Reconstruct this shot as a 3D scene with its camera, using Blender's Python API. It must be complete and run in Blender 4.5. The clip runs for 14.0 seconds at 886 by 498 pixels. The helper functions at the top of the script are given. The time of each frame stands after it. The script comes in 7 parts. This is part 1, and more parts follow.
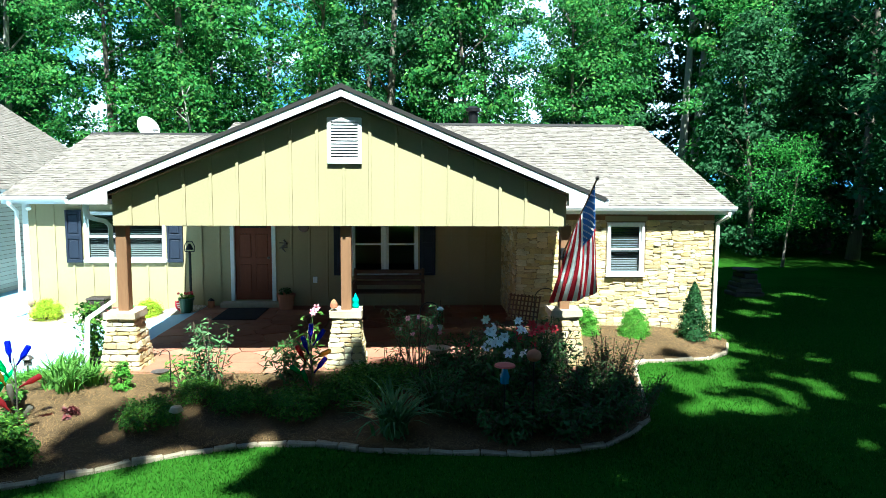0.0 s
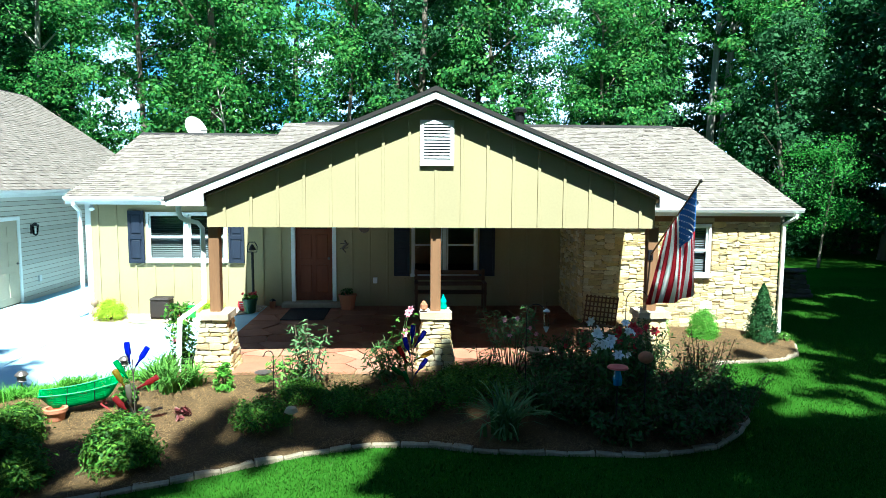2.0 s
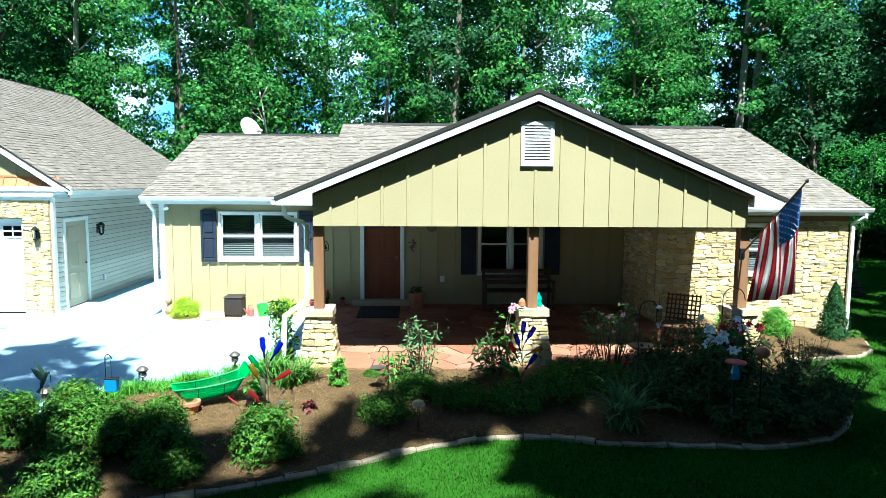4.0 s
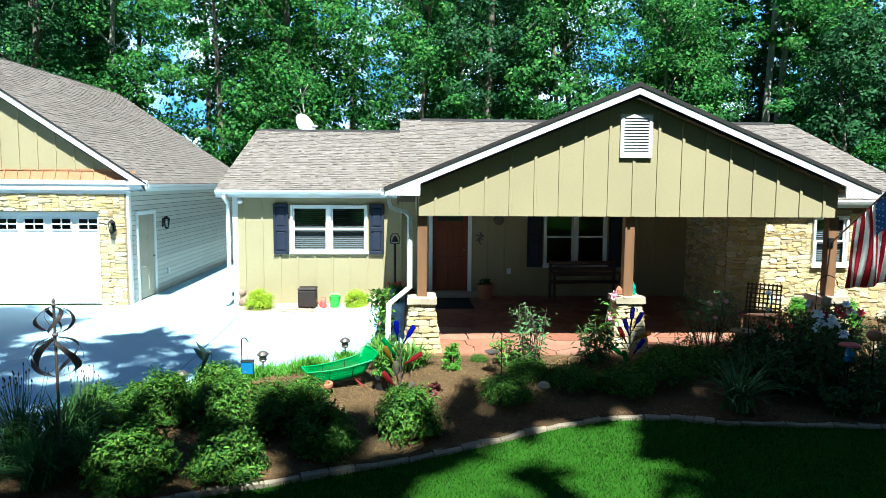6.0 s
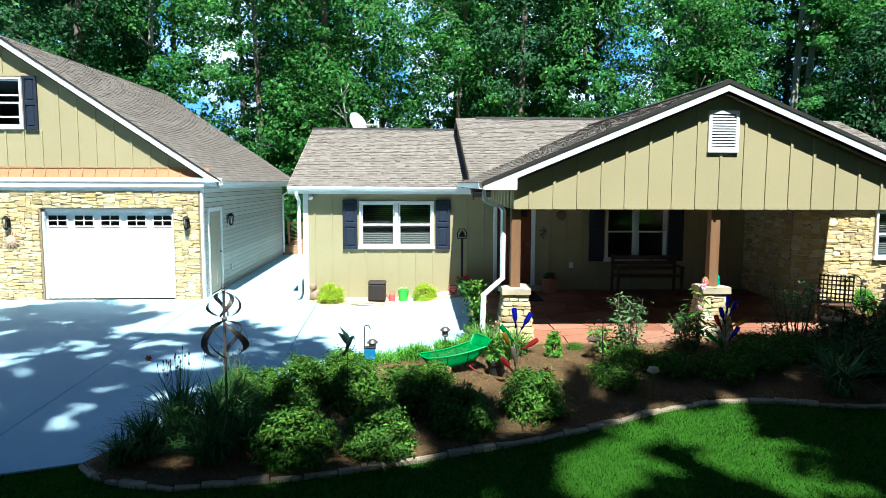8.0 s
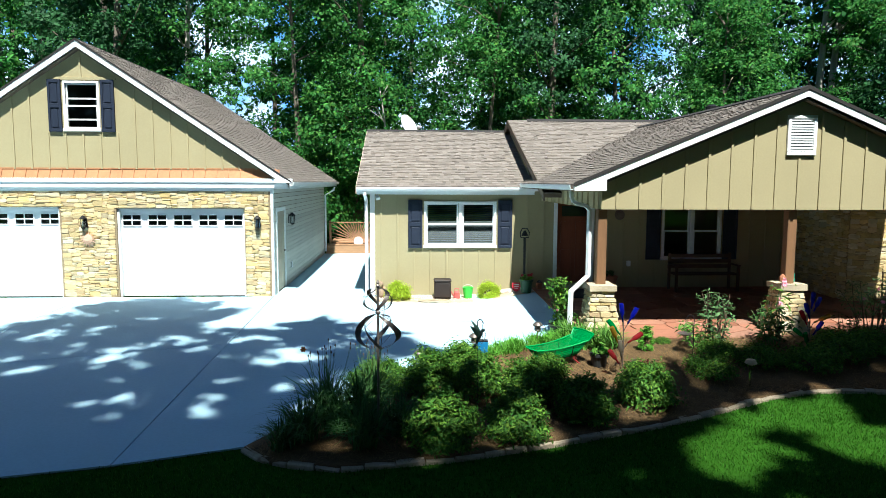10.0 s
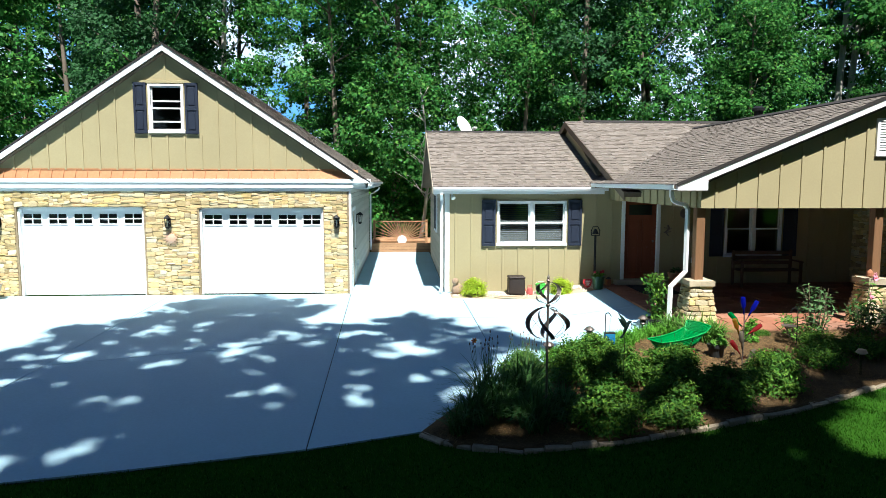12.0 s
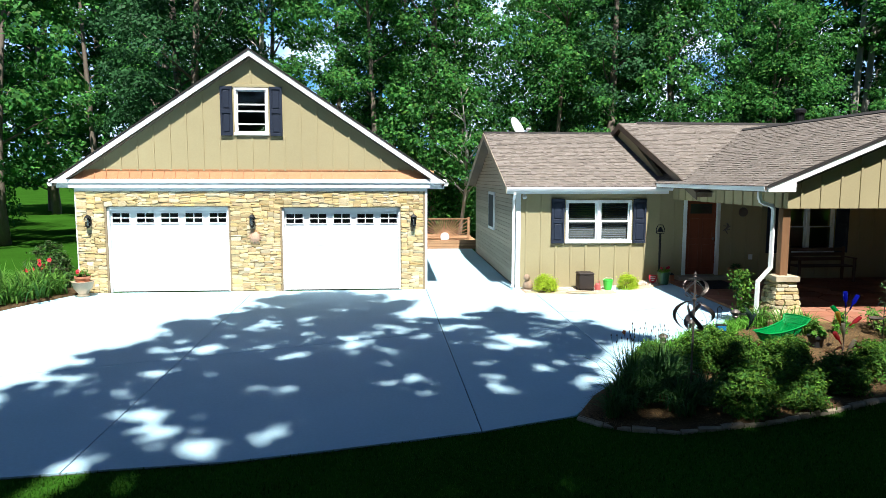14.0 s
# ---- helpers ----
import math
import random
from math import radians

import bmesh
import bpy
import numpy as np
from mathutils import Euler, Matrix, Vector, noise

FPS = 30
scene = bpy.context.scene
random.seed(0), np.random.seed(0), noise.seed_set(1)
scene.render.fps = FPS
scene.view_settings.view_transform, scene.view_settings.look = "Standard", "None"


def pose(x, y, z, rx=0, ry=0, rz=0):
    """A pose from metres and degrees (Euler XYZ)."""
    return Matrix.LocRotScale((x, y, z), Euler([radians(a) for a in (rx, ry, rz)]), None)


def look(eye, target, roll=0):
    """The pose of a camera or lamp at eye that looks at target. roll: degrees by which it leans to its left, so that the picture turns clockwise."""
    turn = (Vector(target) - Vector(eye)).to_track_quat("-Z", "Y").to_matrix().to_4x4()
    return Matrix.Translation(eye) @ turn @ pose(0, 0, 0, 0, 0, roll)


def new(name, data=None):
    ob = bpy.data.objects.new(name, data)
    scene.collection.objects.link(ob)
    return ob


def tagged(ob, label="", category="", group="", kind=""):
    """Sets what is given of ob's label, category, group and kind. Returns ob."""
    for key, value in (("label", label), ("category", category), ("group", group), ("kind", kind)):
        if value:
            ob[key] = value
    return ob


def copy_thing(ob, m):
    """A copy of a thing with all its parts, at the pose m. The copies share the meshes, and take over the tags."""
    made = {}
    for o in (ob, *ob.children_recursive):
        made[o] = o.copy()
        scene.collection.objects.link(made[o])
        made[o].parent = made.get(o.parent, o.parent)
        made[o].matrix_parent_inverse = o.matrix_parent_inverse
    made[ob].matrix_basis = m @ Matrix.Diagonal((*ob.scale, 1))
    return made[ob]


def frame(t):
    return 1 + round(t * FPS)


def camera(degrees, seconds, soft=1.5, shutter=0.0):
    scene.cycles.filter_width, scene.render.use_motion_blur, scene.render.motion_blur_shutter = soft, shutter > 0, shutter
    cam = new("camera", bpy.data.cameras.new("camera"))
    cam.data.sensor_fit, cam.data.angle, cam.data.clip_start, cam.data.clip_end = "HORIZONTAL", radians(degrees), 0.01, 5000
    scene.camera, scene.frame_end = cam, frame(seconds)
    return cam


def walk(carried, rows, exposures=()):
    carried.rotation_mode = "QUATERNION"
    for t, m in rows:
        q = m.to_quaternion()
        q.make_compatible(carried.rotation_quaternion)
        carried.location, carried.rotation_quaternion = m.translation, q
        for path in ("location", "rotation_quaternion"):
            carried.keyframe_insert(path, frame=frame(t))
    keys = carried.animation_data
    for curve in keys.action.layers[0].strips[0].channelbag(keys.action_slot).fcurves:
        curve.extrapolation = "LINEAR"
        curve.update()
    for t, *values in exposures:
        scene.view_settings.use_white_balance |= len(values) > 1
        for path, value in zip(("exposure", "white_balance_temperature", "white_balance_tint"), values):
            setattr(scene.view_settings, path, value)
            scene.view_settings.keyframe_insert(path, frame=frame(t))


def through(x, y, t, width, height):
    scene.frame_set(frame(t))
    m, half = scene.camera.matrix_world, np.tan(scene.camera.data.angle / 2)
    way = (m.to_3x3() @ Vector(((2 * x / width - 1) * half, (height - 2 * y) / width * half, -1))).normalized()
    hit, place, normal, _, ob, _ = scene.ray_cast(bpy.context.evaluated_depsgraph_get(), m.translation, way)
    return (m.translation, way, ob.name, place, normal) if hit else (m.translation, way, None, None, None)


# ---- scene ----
cam = camera(67.0, 14.0, soft=0.5)
PATH = [
    (0, (-0.082, -0.374, 3.016), (0.017, 1.614, 2.821), 0.3),
    (0.5, (-0.397, -0.344, 3.023), (-0.298, 1.644, 2.826), 0.4),
    (1, (-0.736, -0.331, 3.032), (-0.636, 1.656, 2.835), 0.4),
    (1.5, (-1.087, -0.353, 3.05), (-0.987, 1.634, 2.851), 0.3),
    (2, (-1.463, -0.358, 3.055), (-1.363, 1.63, 2.857), 0.4),
    (2.5, (-1.815, -0.383, 3.049), (-1.716, 1.605, 2.854), 0.4),
    (3, (-2.2, -0.425, 3.066), (-2.104, 1.563, 2.869), 0.4),
    (5.5, (-4.22, -0.696, 2.94), (-4.119, 1.291, 2.742), 0.4),
    (6, (-4.639, -0.758, 2.894), (-4.536, 1.229, 2.696), 0.4),
    (6.5, (-5.012, -0.834, 2.849), (-4.911, 1.153, 2.652), 0.4),
    (7, (-5.406, -0.903, 2.8), (-5.303, 1.085, 2.605), 0.4),
    (7.5, (-5.806, -0.985, 2.789), (-5.703, 1.002, 2.593), 0.3),
    (8, (-6.156, -1.078, 2.8), (-6.06, 0.91, 2.602), 0.2),
    (10.5, (-8.202, -1.58, 2.83), (-8.103, 0.408, 2.63), 0.2),
    (11, (-8.721, -1.662, 2.818), (-8.615, 0.325, 2.62), 0.2),
    (11.5, (-9.292, -1.769, 2.835), (-9.175, 0.217, 2.635), 0.2),
    (12, (-9.828, -1.884, 2.851), (-9.703, 0.102, 2.648), 0.1),
    (12.5, (-10.371, -2.054, 2.896), (-10.238, -0.069, 2.687), 0.1),
    (13, (-10.888, -2.166, 2.929), (-10.75, -0.182, 2.717), 0.1),
    (13.5, (-11.434, -2.297, 2.945), (-11.29, -0.314, 2.732), 0.1),
    (14, (-12.022, -2.446, 2.97), (-11.867, -0.464, 2.754), 0.1),
]
EXPOSURES = [(0.0, 2.13, 4950, -6), (3.0, 2.03, 4950, -6), (5.5, 1.73, 5050, 0), (8.0, 1.48, 5200, 2), (10.5, 1.3, 5400, 5), (14.0, 1.22, 5550, 10)]
walk(cam, [(t, look(eye, target, roll)) for t, eye, target, roll in PATH], EXPOSURES)

# ---- light ----
SUN_WAY = Vector((-0.065, 0.57, -1.0)).normalized()
world = bpy.data.worlds.new("sky")
scene.world = world
world.use_nodes = True
wn = world.node_tree.nodes
sky = wn.new("ShaderNodeTexSky")
sky.sky_type = "NISHITA"
sky.sun_disc = False
sky.sun_elevation = radians(59)
sky.sun_rotation = radians(174)
sky.air_density, sky.dust_density, sky.ozone_density = 1.0, 0.3, 5.0
world.node_tree.links.new(sky.outputs[0], wn["Background"].inputs[0])
wn["Background"].inputs[1].default_value = 0.038
sun_data = bpy.data.lights.new("sun", "SUN")
sun_data.energy, sun_data.angle, sun_data.color = 5.0, radians(0.53), (1.0, 0.9, 0.74)
sun = new("sun", sun_data)
sun.matrix_world = look((0, 0, 30), Vector((0, 0, 30)) + SUN_WAY)

# ---- materials ----
def mat(name, color, rough=0.7, metal=0.0, vary=0.15, scale=3.0, fine=40.0, bump=0.1, island=0.0, obj=0.0, tint=None, spec=0.3, stretch=None):
    """A base colour with variation at two scales, grain bump, and a shift from piece to piece."""
    m = bpy.data.materials.new(name)
    m.use_nodes = True
    nt = m.node_tree
    n, l = nt.nodes, nt.links
    b = n["Principled BSDF"]
    b.inputs["Roughness"].default_value = rough
    b.inputs["Metallic"].default_value = metal
    b.inputs["Specular IOR Level"].default_value = spec
    co = n.new("ShaderNodeTexCoord")
    src = co.outputs["Object"]
    if stretch:
        mp = n.new("ShaderNodeMapping")
        mp.inputs["Scale"].default_value = stretch
        l.new(src, mp.inputs[0])
        src = mp.outputs[0]
    n1, n2 = n.new("ShaderNodeTexNoise"), n.new("ShaderNodeTexNoise")
    n1.inputs["Scale"].default_value, n2.inputs["Scale"].default_value = scale, fine
    n1.inputs["Detail"].default_value, n2.inputs["Detail"].default_value = 4, 3
    l.new(src, n1.inputs["Vector"]), l.new(src, n2.inputs["Vector"])
    add = n.new("ShaderNodeMath")
    add.operation = "MULTIPLY_ADD"
    add.inputs[1].default_value = 0.6
    l.new(n2.outputs[0], add.inputs[0]), l.new(n1.outputs[0], add.inputs[2])
    ramp = n.new("ShaderNodeMapRange")
    ramp.inputs[1].default_value, ramp.inputs[2].default_value = 0.45, 1.15
    ramp.inputs[3].default_value, ramp.inputs[4].default_value = 1 - vary, 1 + vary
    l.new(add.outputs[0], ramp.inputs[0])
    value = ramp.outputs[0]
    rnd = None
    if island or obj:
        if island:
            rnd = n.new("ShaderNodeNewGeometry").outputs["Random Per Island"]
        else:
            rnd = n.new("ShaderNodeObjectInfo").outputs["Random"]
        r2 = n.new("ShaderNodeMapRange")
        r2.inputs[3].default_value, r2.inputs[4].default_value = 1 - (island or obj), 1 + (island or obj)
        l.new(rnd, r2.inputs[0])
        mul = n.new("ShaderNodeMath")
        mul.operation = "MULTIPLY"
        l.new(value, mul.inputs[0]), l.new(r2.outputs[0], mul.inputs[1])
        value = mul.outputs[0]
    if tint is not None and rnd is not None:
        cr = n.new("ShaderNodeValToRGB")
        cr.color_ramp.interpolation = "LINEAR"
        cols = [color] + list(tint)
        while len(cr.color_ramp.elements) < len(cols):
            cr.color_ramp.elements.new(0.5)
        for i, c in enumerate(cols):
            cr.color_ramp.elements[i].position = i / (len(cols) - 1)
            cr.color_ramp.elements[i].color = (*c, 1)
        # a second random, so that hue and lightness do not go together
        w = n.new("ShaderNodeMath")
        w.operation = "MULTIPLY"
        w.inputs[1].default_value = 7.31
        fr = n.new("ShaderNodeMath")
        fr.operation = "FRACT"
        l.new(rnd, w.inputs[0]), l.new(w.outputs[0], fr.inputs[0]), l.new(fr.outputs[0], cr.inputs[0])
        base = cr.outputs[0]
    else:
        rgb = n.new("ShaderNodeRGB")
        rgb.outputs[0].default_value = (*color, 1)
        base = rgb.outputs[0]
    hs = n.new("ShaderNodeHueSaturation")
    l.new(base, hs.inputs["Color"]), l.new(value, hs.inputs["Value"])
    l.new(hs.outputs[0], b.inputs["Base Color"])
    if bump:
        bp = n.new("ShaderNodeBump")
        bp.inputs["Strength"].default_value = bump
        bp.inputs["Distance"].default_value = 0.02
        l.new(add.outputs[0], bp.inputs["Height"]), l.new(bp.outputs[0], b.inputs["Normal"])
    return m


def leaf_mat(name, color, tint, through=0.35, rough=0.55, vary=0.35):
    """Leaves: each with its own green, glossy above, with light coming through."""
    m = mat(name, color, rough, vary=0.12, scale=0.5, fine=9.0, bump=0, island=vary, tint=tint, spec=0.12)
    n, l = m.node_tree.nodes, m.node_tree.links
    b, out = n["Principled BSDF"], n["Material Output"]
    tr = n.new("ShaderNodeBsdfTranslucent")
    mix = n.new("ShaderNodeMixShader")
    mix.inputs[0].default_value = through
    l.new(b.inputs["Base Color"].links[0].from_socket, tr.inputs[0])
    l.new(b.outputs[0], mix.inputs[1]), l.new(tr.outputs[0], mix.inputs[2]), l.new(mix.outputs[0], out.inputs[0])
    return m


def glass_mat(name, color=(0.9, 0.95, 0.95), clear=0.75):
    m = bpy.data.materials.new(name)
    m.use_nodes = True
    n, l = m.node_tree.nodes, m.node_tree.links
    out = n["Material Output"]
    n.remove(n["Principled BSDF"])
    gl, tr, mix, fr = n.new("ShaderNodeBsdfGlossy"), n.new("ShaderNodeBsdfTransparent"), n.new("ShaderNodeMixShader"), n.new("ShaderNodeFresnel")
    gl.inputs["Roughness"].default_value = 0.03
    tr.inputs[0].default_value = (*color, 1)
    fr.inputs[0].default_value = 1.38
    l.new(fr.outputs[0], mix.inputs[0]), l.new(tr.outputs[0], mix.inputs[1]), l.new(gl.outputs[0], mix.inputs[2]), l.new(mix.outputs[0], out.inputs[0])
    return m



def bottle_mat(name, color):
    """Coloured bottle glass: part clear, part glowing with the light that passes, with a sharp gloss."""
    m = glass_mat(name, tuple(min(1.0, 0.12 + c) for c in color))
    n, l = m.node_tree.nodes, m.node_tree.links
    tl, mix = n.new("ShaderNodeBsdfTranslucent"), n.new("ShaderNodeMixShader")
    df, both = n.new("ShaderNodeBsdfDiffuse"), n.new("ShaderNodeMixShader")
    tl.inputs[0].default_value = df.inputs[0].default_value = (*color, 1)
    mix.inputs[0].default_value = 0.4
    both.inputs[0].default_value = 0.4
    out = n["Material Output"]
    old = out.inputs[0].links[0].from_socket
    l.new(tl.outputs[0], both.inputs[1]), l.new(df.outputs[0], both.inputs[2])
    l.new(old, mix.inputs[1]), l.new(both.outputs[0], mix.inputs[2]), l.new(mix.outputs[0], out.inputs[0])
    return m


SIDING = mat("tan board siding", (0.35, 0.298, 0.165), 0.75, vary=0.08, scale=0.8, fine=30, bump=0.06)
LAP = mat("pale grey-tan lap siding", (0.52, 0.50, 0.44), 0.7, vary=0.07, scale=1.0, fine=25, bump=0.05, obj=0.12)
SIDELAP = mat("tan lap siding", (0.44, 0.37, 0.27), 0.7, vary=0.08, scale=1.0, fine=25, bump=0.05, obj=0.16)
DARKSTONE = mat("dark mossy stone", (0.07, 0.06, 0.05), 0.9, vary=0.3, scale=6, bump=0.4)
WHITE = mat("white painted trim", (0.8, 0.8, 0.79), 0.5, vary=0.05, scale=1.2, fine=20, bump=0.03)
DOORWHITE = mat("white steel garage door", (0.8, 0.81, 0.82), 0.45, vary=0.04, scale=0.9, fine=14, bump=0.04)
SOFFIT = mat("weathered soffit and dark lap backing", (0.16, 0.125, 0.09), 0.8, vary=0.12, scale=1.5, fine=18, bump=0.08)
SHUTTER = mat("dark navy shutter paint", (0.018, 0.024, 0.042), 0.55, vary=0.15, scale=2, fine=30, bump=0.05)
SHINGLE = mat("weathered brown shingle", (0.175, 0.147, 0.124), 0.9, vary=0.12, scale=1.3, fine=70, bump=0.3, island=0.15, tint=[(0.205, 0.176, 0.15), (0.172, 0.144, 0.119), (0.215, 0.188, 0.163), (0.135, 0.113, 0.096)], spec=0.2)
FELT = mat("dark roof felt", (0.03, 0.027, 0.025), 0.9, vary=0.2)
STONE = mat("tan ledge stone", (0.523, 0.402, 0.191), 0.85, vary=0.28, scale=9, fine=60, bump=0.6, obj=0.2, tint=[(0.598, 0.489, 0.270), (0.523, 0.398, 0.195), (0.583, 0.428, 0.172), (0.508, 0.436, 0.285), (0.688, 0.605, 0.397), (0.448, 0.328, 0.172), (0.613, 0.482, 0.225), (0.493, 0.351, 0.187), (0.643, 0.544, 0.322)])
STONE_REST = mat("tan ledge stone bank", (0.523, 0.402, 0.191), 0.85, vary=0.28, scale=9, fine=60, bump=0.6, island=0.2, tint=[(0.598, 0.489, 0.270), (0.523, 0.398, 0.195), (0.583, 0.428, 0.172), (0.508, 0.436, 0.285), (0.688, 0.605, 0.397), (0.448, 0.328, 0.172), (0.613, 0.482, 0.225), (0.493, 0.351, 0.187), (0.643, 0.544, 0.322)])
MORTAR = mat("brown mortar", (0.26, 0.2, 0.12), 0.95, vary=0.2, scale=5, fine=60, bump=0.4)
CAPSTONE = mat("pale cap stone", (0.42, 0.35, 0.24), 0.85, vary=0.2, scale=5, fine=40, bump=0.4)
POST = mat("stained brown post", (0.2, 0.105, 0.05), 0.6, vary=0.2, scale=2, fine=20, bump=0.15, stretch=(6, 6, 0.6))
DOORWOOD = mat("red-brown front door", (0.17, 0.045, 0.02), 0.45, vary=0.2, scale=2, fine=24, bump=0.1, stretch=(5, 5, 0.6))
# grey concrete; the blue of skylit shade is put into its colour
CONCRETE = mat("broom-finished concrete with shade blue", (0.375, 0.54, 0.63), 0.85, vary=0.12, scale=0.45, fine=25, bump=0.15, obj=0.03)
JOINT = mat("dark slab joint", (0.06, 0.055, 0.05), 0.95, vary=0.2)
FLAG = mat("red-brown flagstone", (0.25, 0.1, 0.055), 0.75, vary=0.25, scale=3, fine=35, bump=0.25, obj=0.16, tint=[(0.31, 0.14, 0.085), (0.22, 0.085, 0.045), (0.3, 0.155, 0.1)])
EDGE = mat("weathered concrete edging", (0.3, 0.245, 0.17), 0.9, vary=0.25, scale=5, fine=45, bump=0.4, obj=0.16)
MULCH = mat("pine straw mulch", (0.092, 0.056, 0.023), 0.95, vary=0.6, scale=2.2, fine=38, bump=0.8)
STRAW = mat("loose pine straw", (0.16, 0.098, 0.038), 0.9, vary=0.2, bump=0, island=0.35, tint=[(0.215, 0.135, 0.054), (0.09, 0.05, 0.021)])
SOIL = mat("lawn earth", (0.024, 0.072, 0.006), 0.95, vary=0.4, scale=0.35, fine=18, bump=0.5, spec=0.0)
GRASS = leaf_mat("lawn grass blades", (0.03, 0.1, 0.006), [(0.045, 0.13, 0.008), (0.022, 0.08, 0.005), (0.062, 0.135, 0.012)], 0.3, 0.6, 0.35)
BARK = mat("grey-brown bark", (0.16, 0.13, 0.1), 0.9, vary=0.35, scale=3, fine=26, bump=0.6, stretch=(3, 3, 0.5))
PALEBARK = mat("pale smooth bark", (0.36, 0.33, 0.29), 0.85, vary=0.3, scale=2.2, fine=22, bump=0.4, stretch=(3, 3, 0.6))
TREELEAF = leaf_mat("broad tree leaves", (0.05, 0.185, 0.036), [(0.085, 0.25, 0.045), (0.03, 0.12, 0.03), (0.13, 0.28, 0.045)], 0.45, vary=0.5)
DARKLEAF = leaf_mat("deep green tree leaves", (0.03, 0.095, 0.032), [(0.045, 0.125, 0.04), (0.025, 0.075, 0.028)], 0.3)
LIMELEAF = leaf_mat("lime green maple leaves", (0.07, 0.26, 0.035), [(0.1, 0.32, 0.05), (0.055, 0.2, 0.03)], 0.4)
PINELEAF = leaf_mat("pine needles", (0.03, 0.09, 0.045), [(0.045, 0.12, 0.05)], 0.2)
NANDINA = leaf_mat("glossy shrub leaves", (0.05, 0.15, 0.018), [(0.15, 0.26, 0.028), (0.034, 0.1, 0.016), (0.075, 0.18, 0.02)], 0.3, vary=0.45)
GOLDBUSH = leaf_mat("yellow-green shrub leaves", (0.42, 0.55, 0.03), [(0.5, 0.6, 0.04), (0.32, 0.48, 0.03)], 0.45)
BOXLEAF = leaf_mat("clipped box leaves", (0.11, 0.3, 0.03), [(0.16, 0.38, 0.04), (0.08, 0.22, 0.02)], 0.3)
CYPLEAF = leaf_mat("dense conifer sprays", (0.022, 0.066, 0.02), [(0.035, 0.095, 0.024)], 0.2)
LILYLEAF = leaf_mat("strap leaves", (0.09, 0.21, 0.03), [(0.14, 0.28, 0.04), (0.06, 0.15, 0.03)], 0.3)
GREYLEAF = leaf_mat("grey-green shrub leaves", (0.1, 0.19, 0.07), [(0.14, 0.24, 0.09), (0.07, 0.15, 0.05)], 0.3)
DARKSHRUB = leaf_mat("dark rose leaves", (0.045, 0.11, 0.03), [(0.07, 0.15, 0.035), (0.08, 0.07, 0.04)], 0.3)
DARKSTRAP = leaf_mat("dark strap leaves", (0.05, 0.125, 0.03), [(0.08, 0.17, 0.045), (0.03, 0.085, 0.022)], 0.25)
STEM = mat("woody stem", (0.1, 0.07, 0.045), 0.85, vary=0.25)
GREENSTEM = mat("green stem", (0.09, 0.16, 0.04), 0.7, vary=0.2)
PETALWHITE = mat("white petals", (0.8, 0.8, 0.78), 0.6, vary=0.06, bump=0.03)
PETALPINK = mat("pink petals", (0.75, 0.3, 0.38), 0.6, vary=0.15, bump=0.03)
PETALRED = mat("red petals", (0.5, 0.03, 0.045), 0.6, vary=0.15, bump=0.03)
PETALORANGE = mat("orange petals", (0.75, 0.2, 0.03), 0.6, vary=0.15, bump=0.03)
BLACK = mat("black painted metal", (0.015, 0.015, 0.016), 0.45, metal=0.3, vary=0.2, bump=0.05)
BRONZE = mat("dark bronze metal", (0.15, 0.125, 0.11), 0.38, metal=0.55, vary=0.3, scale=6, bump=0.05)
COPPER = mat("weathered copper roofing", (0.4, 0.195, 0.09), 0.6, metal=0.15, vary=0.16, scale=2, fine=16, bump=0.06)
GLASS = glass_mat("window glass")
# near-black that stands in for the lack of light indoors
DARKROOM = mat("unlit room darkness", (0.05, 0.05, 0.05), 0.9, vary=0.1)
BLIND = mat("grey window blind", (0.13, 0.135, 0.14), 0.7, vary=0.05, bump=0.02)
DECK = mat("stained deck board", (0.36, 0.2, 0.1), 0.75, vary=0.2, scale=2, fine=22, bump=0.15, obj=0.12)
GREENPAINT = mat("bright green painted mesh", (0.012, 0.25, 0.05), 0.45, vary=0.15, scale=4, bump=0.05)
REDMETAL = mat("dark red painted metal", (0.25, 0.03, 0.03), 0.5, vary=0.2, bump=0.05)
TERRACOTTA = mat("terracotta", (0.42, 0.17, 0.09), 0.85, vary=0.18, scale=5, bump=0.15)
PALECLAY = mat("faded terracotta", (0.55, 0.36, 0.25), 0.9, vary=0.2, scale=6, bump=0.2)
GREENGLAZE = mat("dark green glazed pot", (0.03, 0.08, 0.04), 0.3, vary=0.2, bump=0.03)
PALEPOT = mat("cream stoneware", (0.4, 0.31, 0.21), 0.6, vary=0.15, scale=4, bump=0.08)
BLACKPOT = mat("black plastic pot", (0.02, 0.022, 0.022), 0.5, vary=0.15, bump=0.03)
STATUE = mat("aged cast stone", (0.3, 0.21, 0.14), 0.9, vary=0.3, scale=8, bump=0.3)
TEAL = mat("teal glazed ceramic", (0.02, 0.36, 0.26), 0.35, vary=0.15, scale=9, bump=0.05)
BLUEGLASS = bottle_mat("cobalt glass", (0.02, 0.025, 0.6))
GREENGLASS = bottle_mat("green bottle glass", (0.02, 0.4, 0.1))
REDGLASS = bottle_mat("red bottle glass", (0.5, 0.05, 0.06))
AMBERGLASS = bottle_mat("amber bottle glass", (0.5, 0.33, 0.04))
SMOKEGLASS = bottle_mat("smoky pale bottle glass", (0.4, 0.36, 0.28))
CLEARGLASS = glass_mat("clear bottle glass", (0.85, 0.88, 0.85))
BLUEGLAZE = mat("blue translucent panel", (0.03, 0.17, 0.36), 0.25, vary=0.2, bump=0.03)
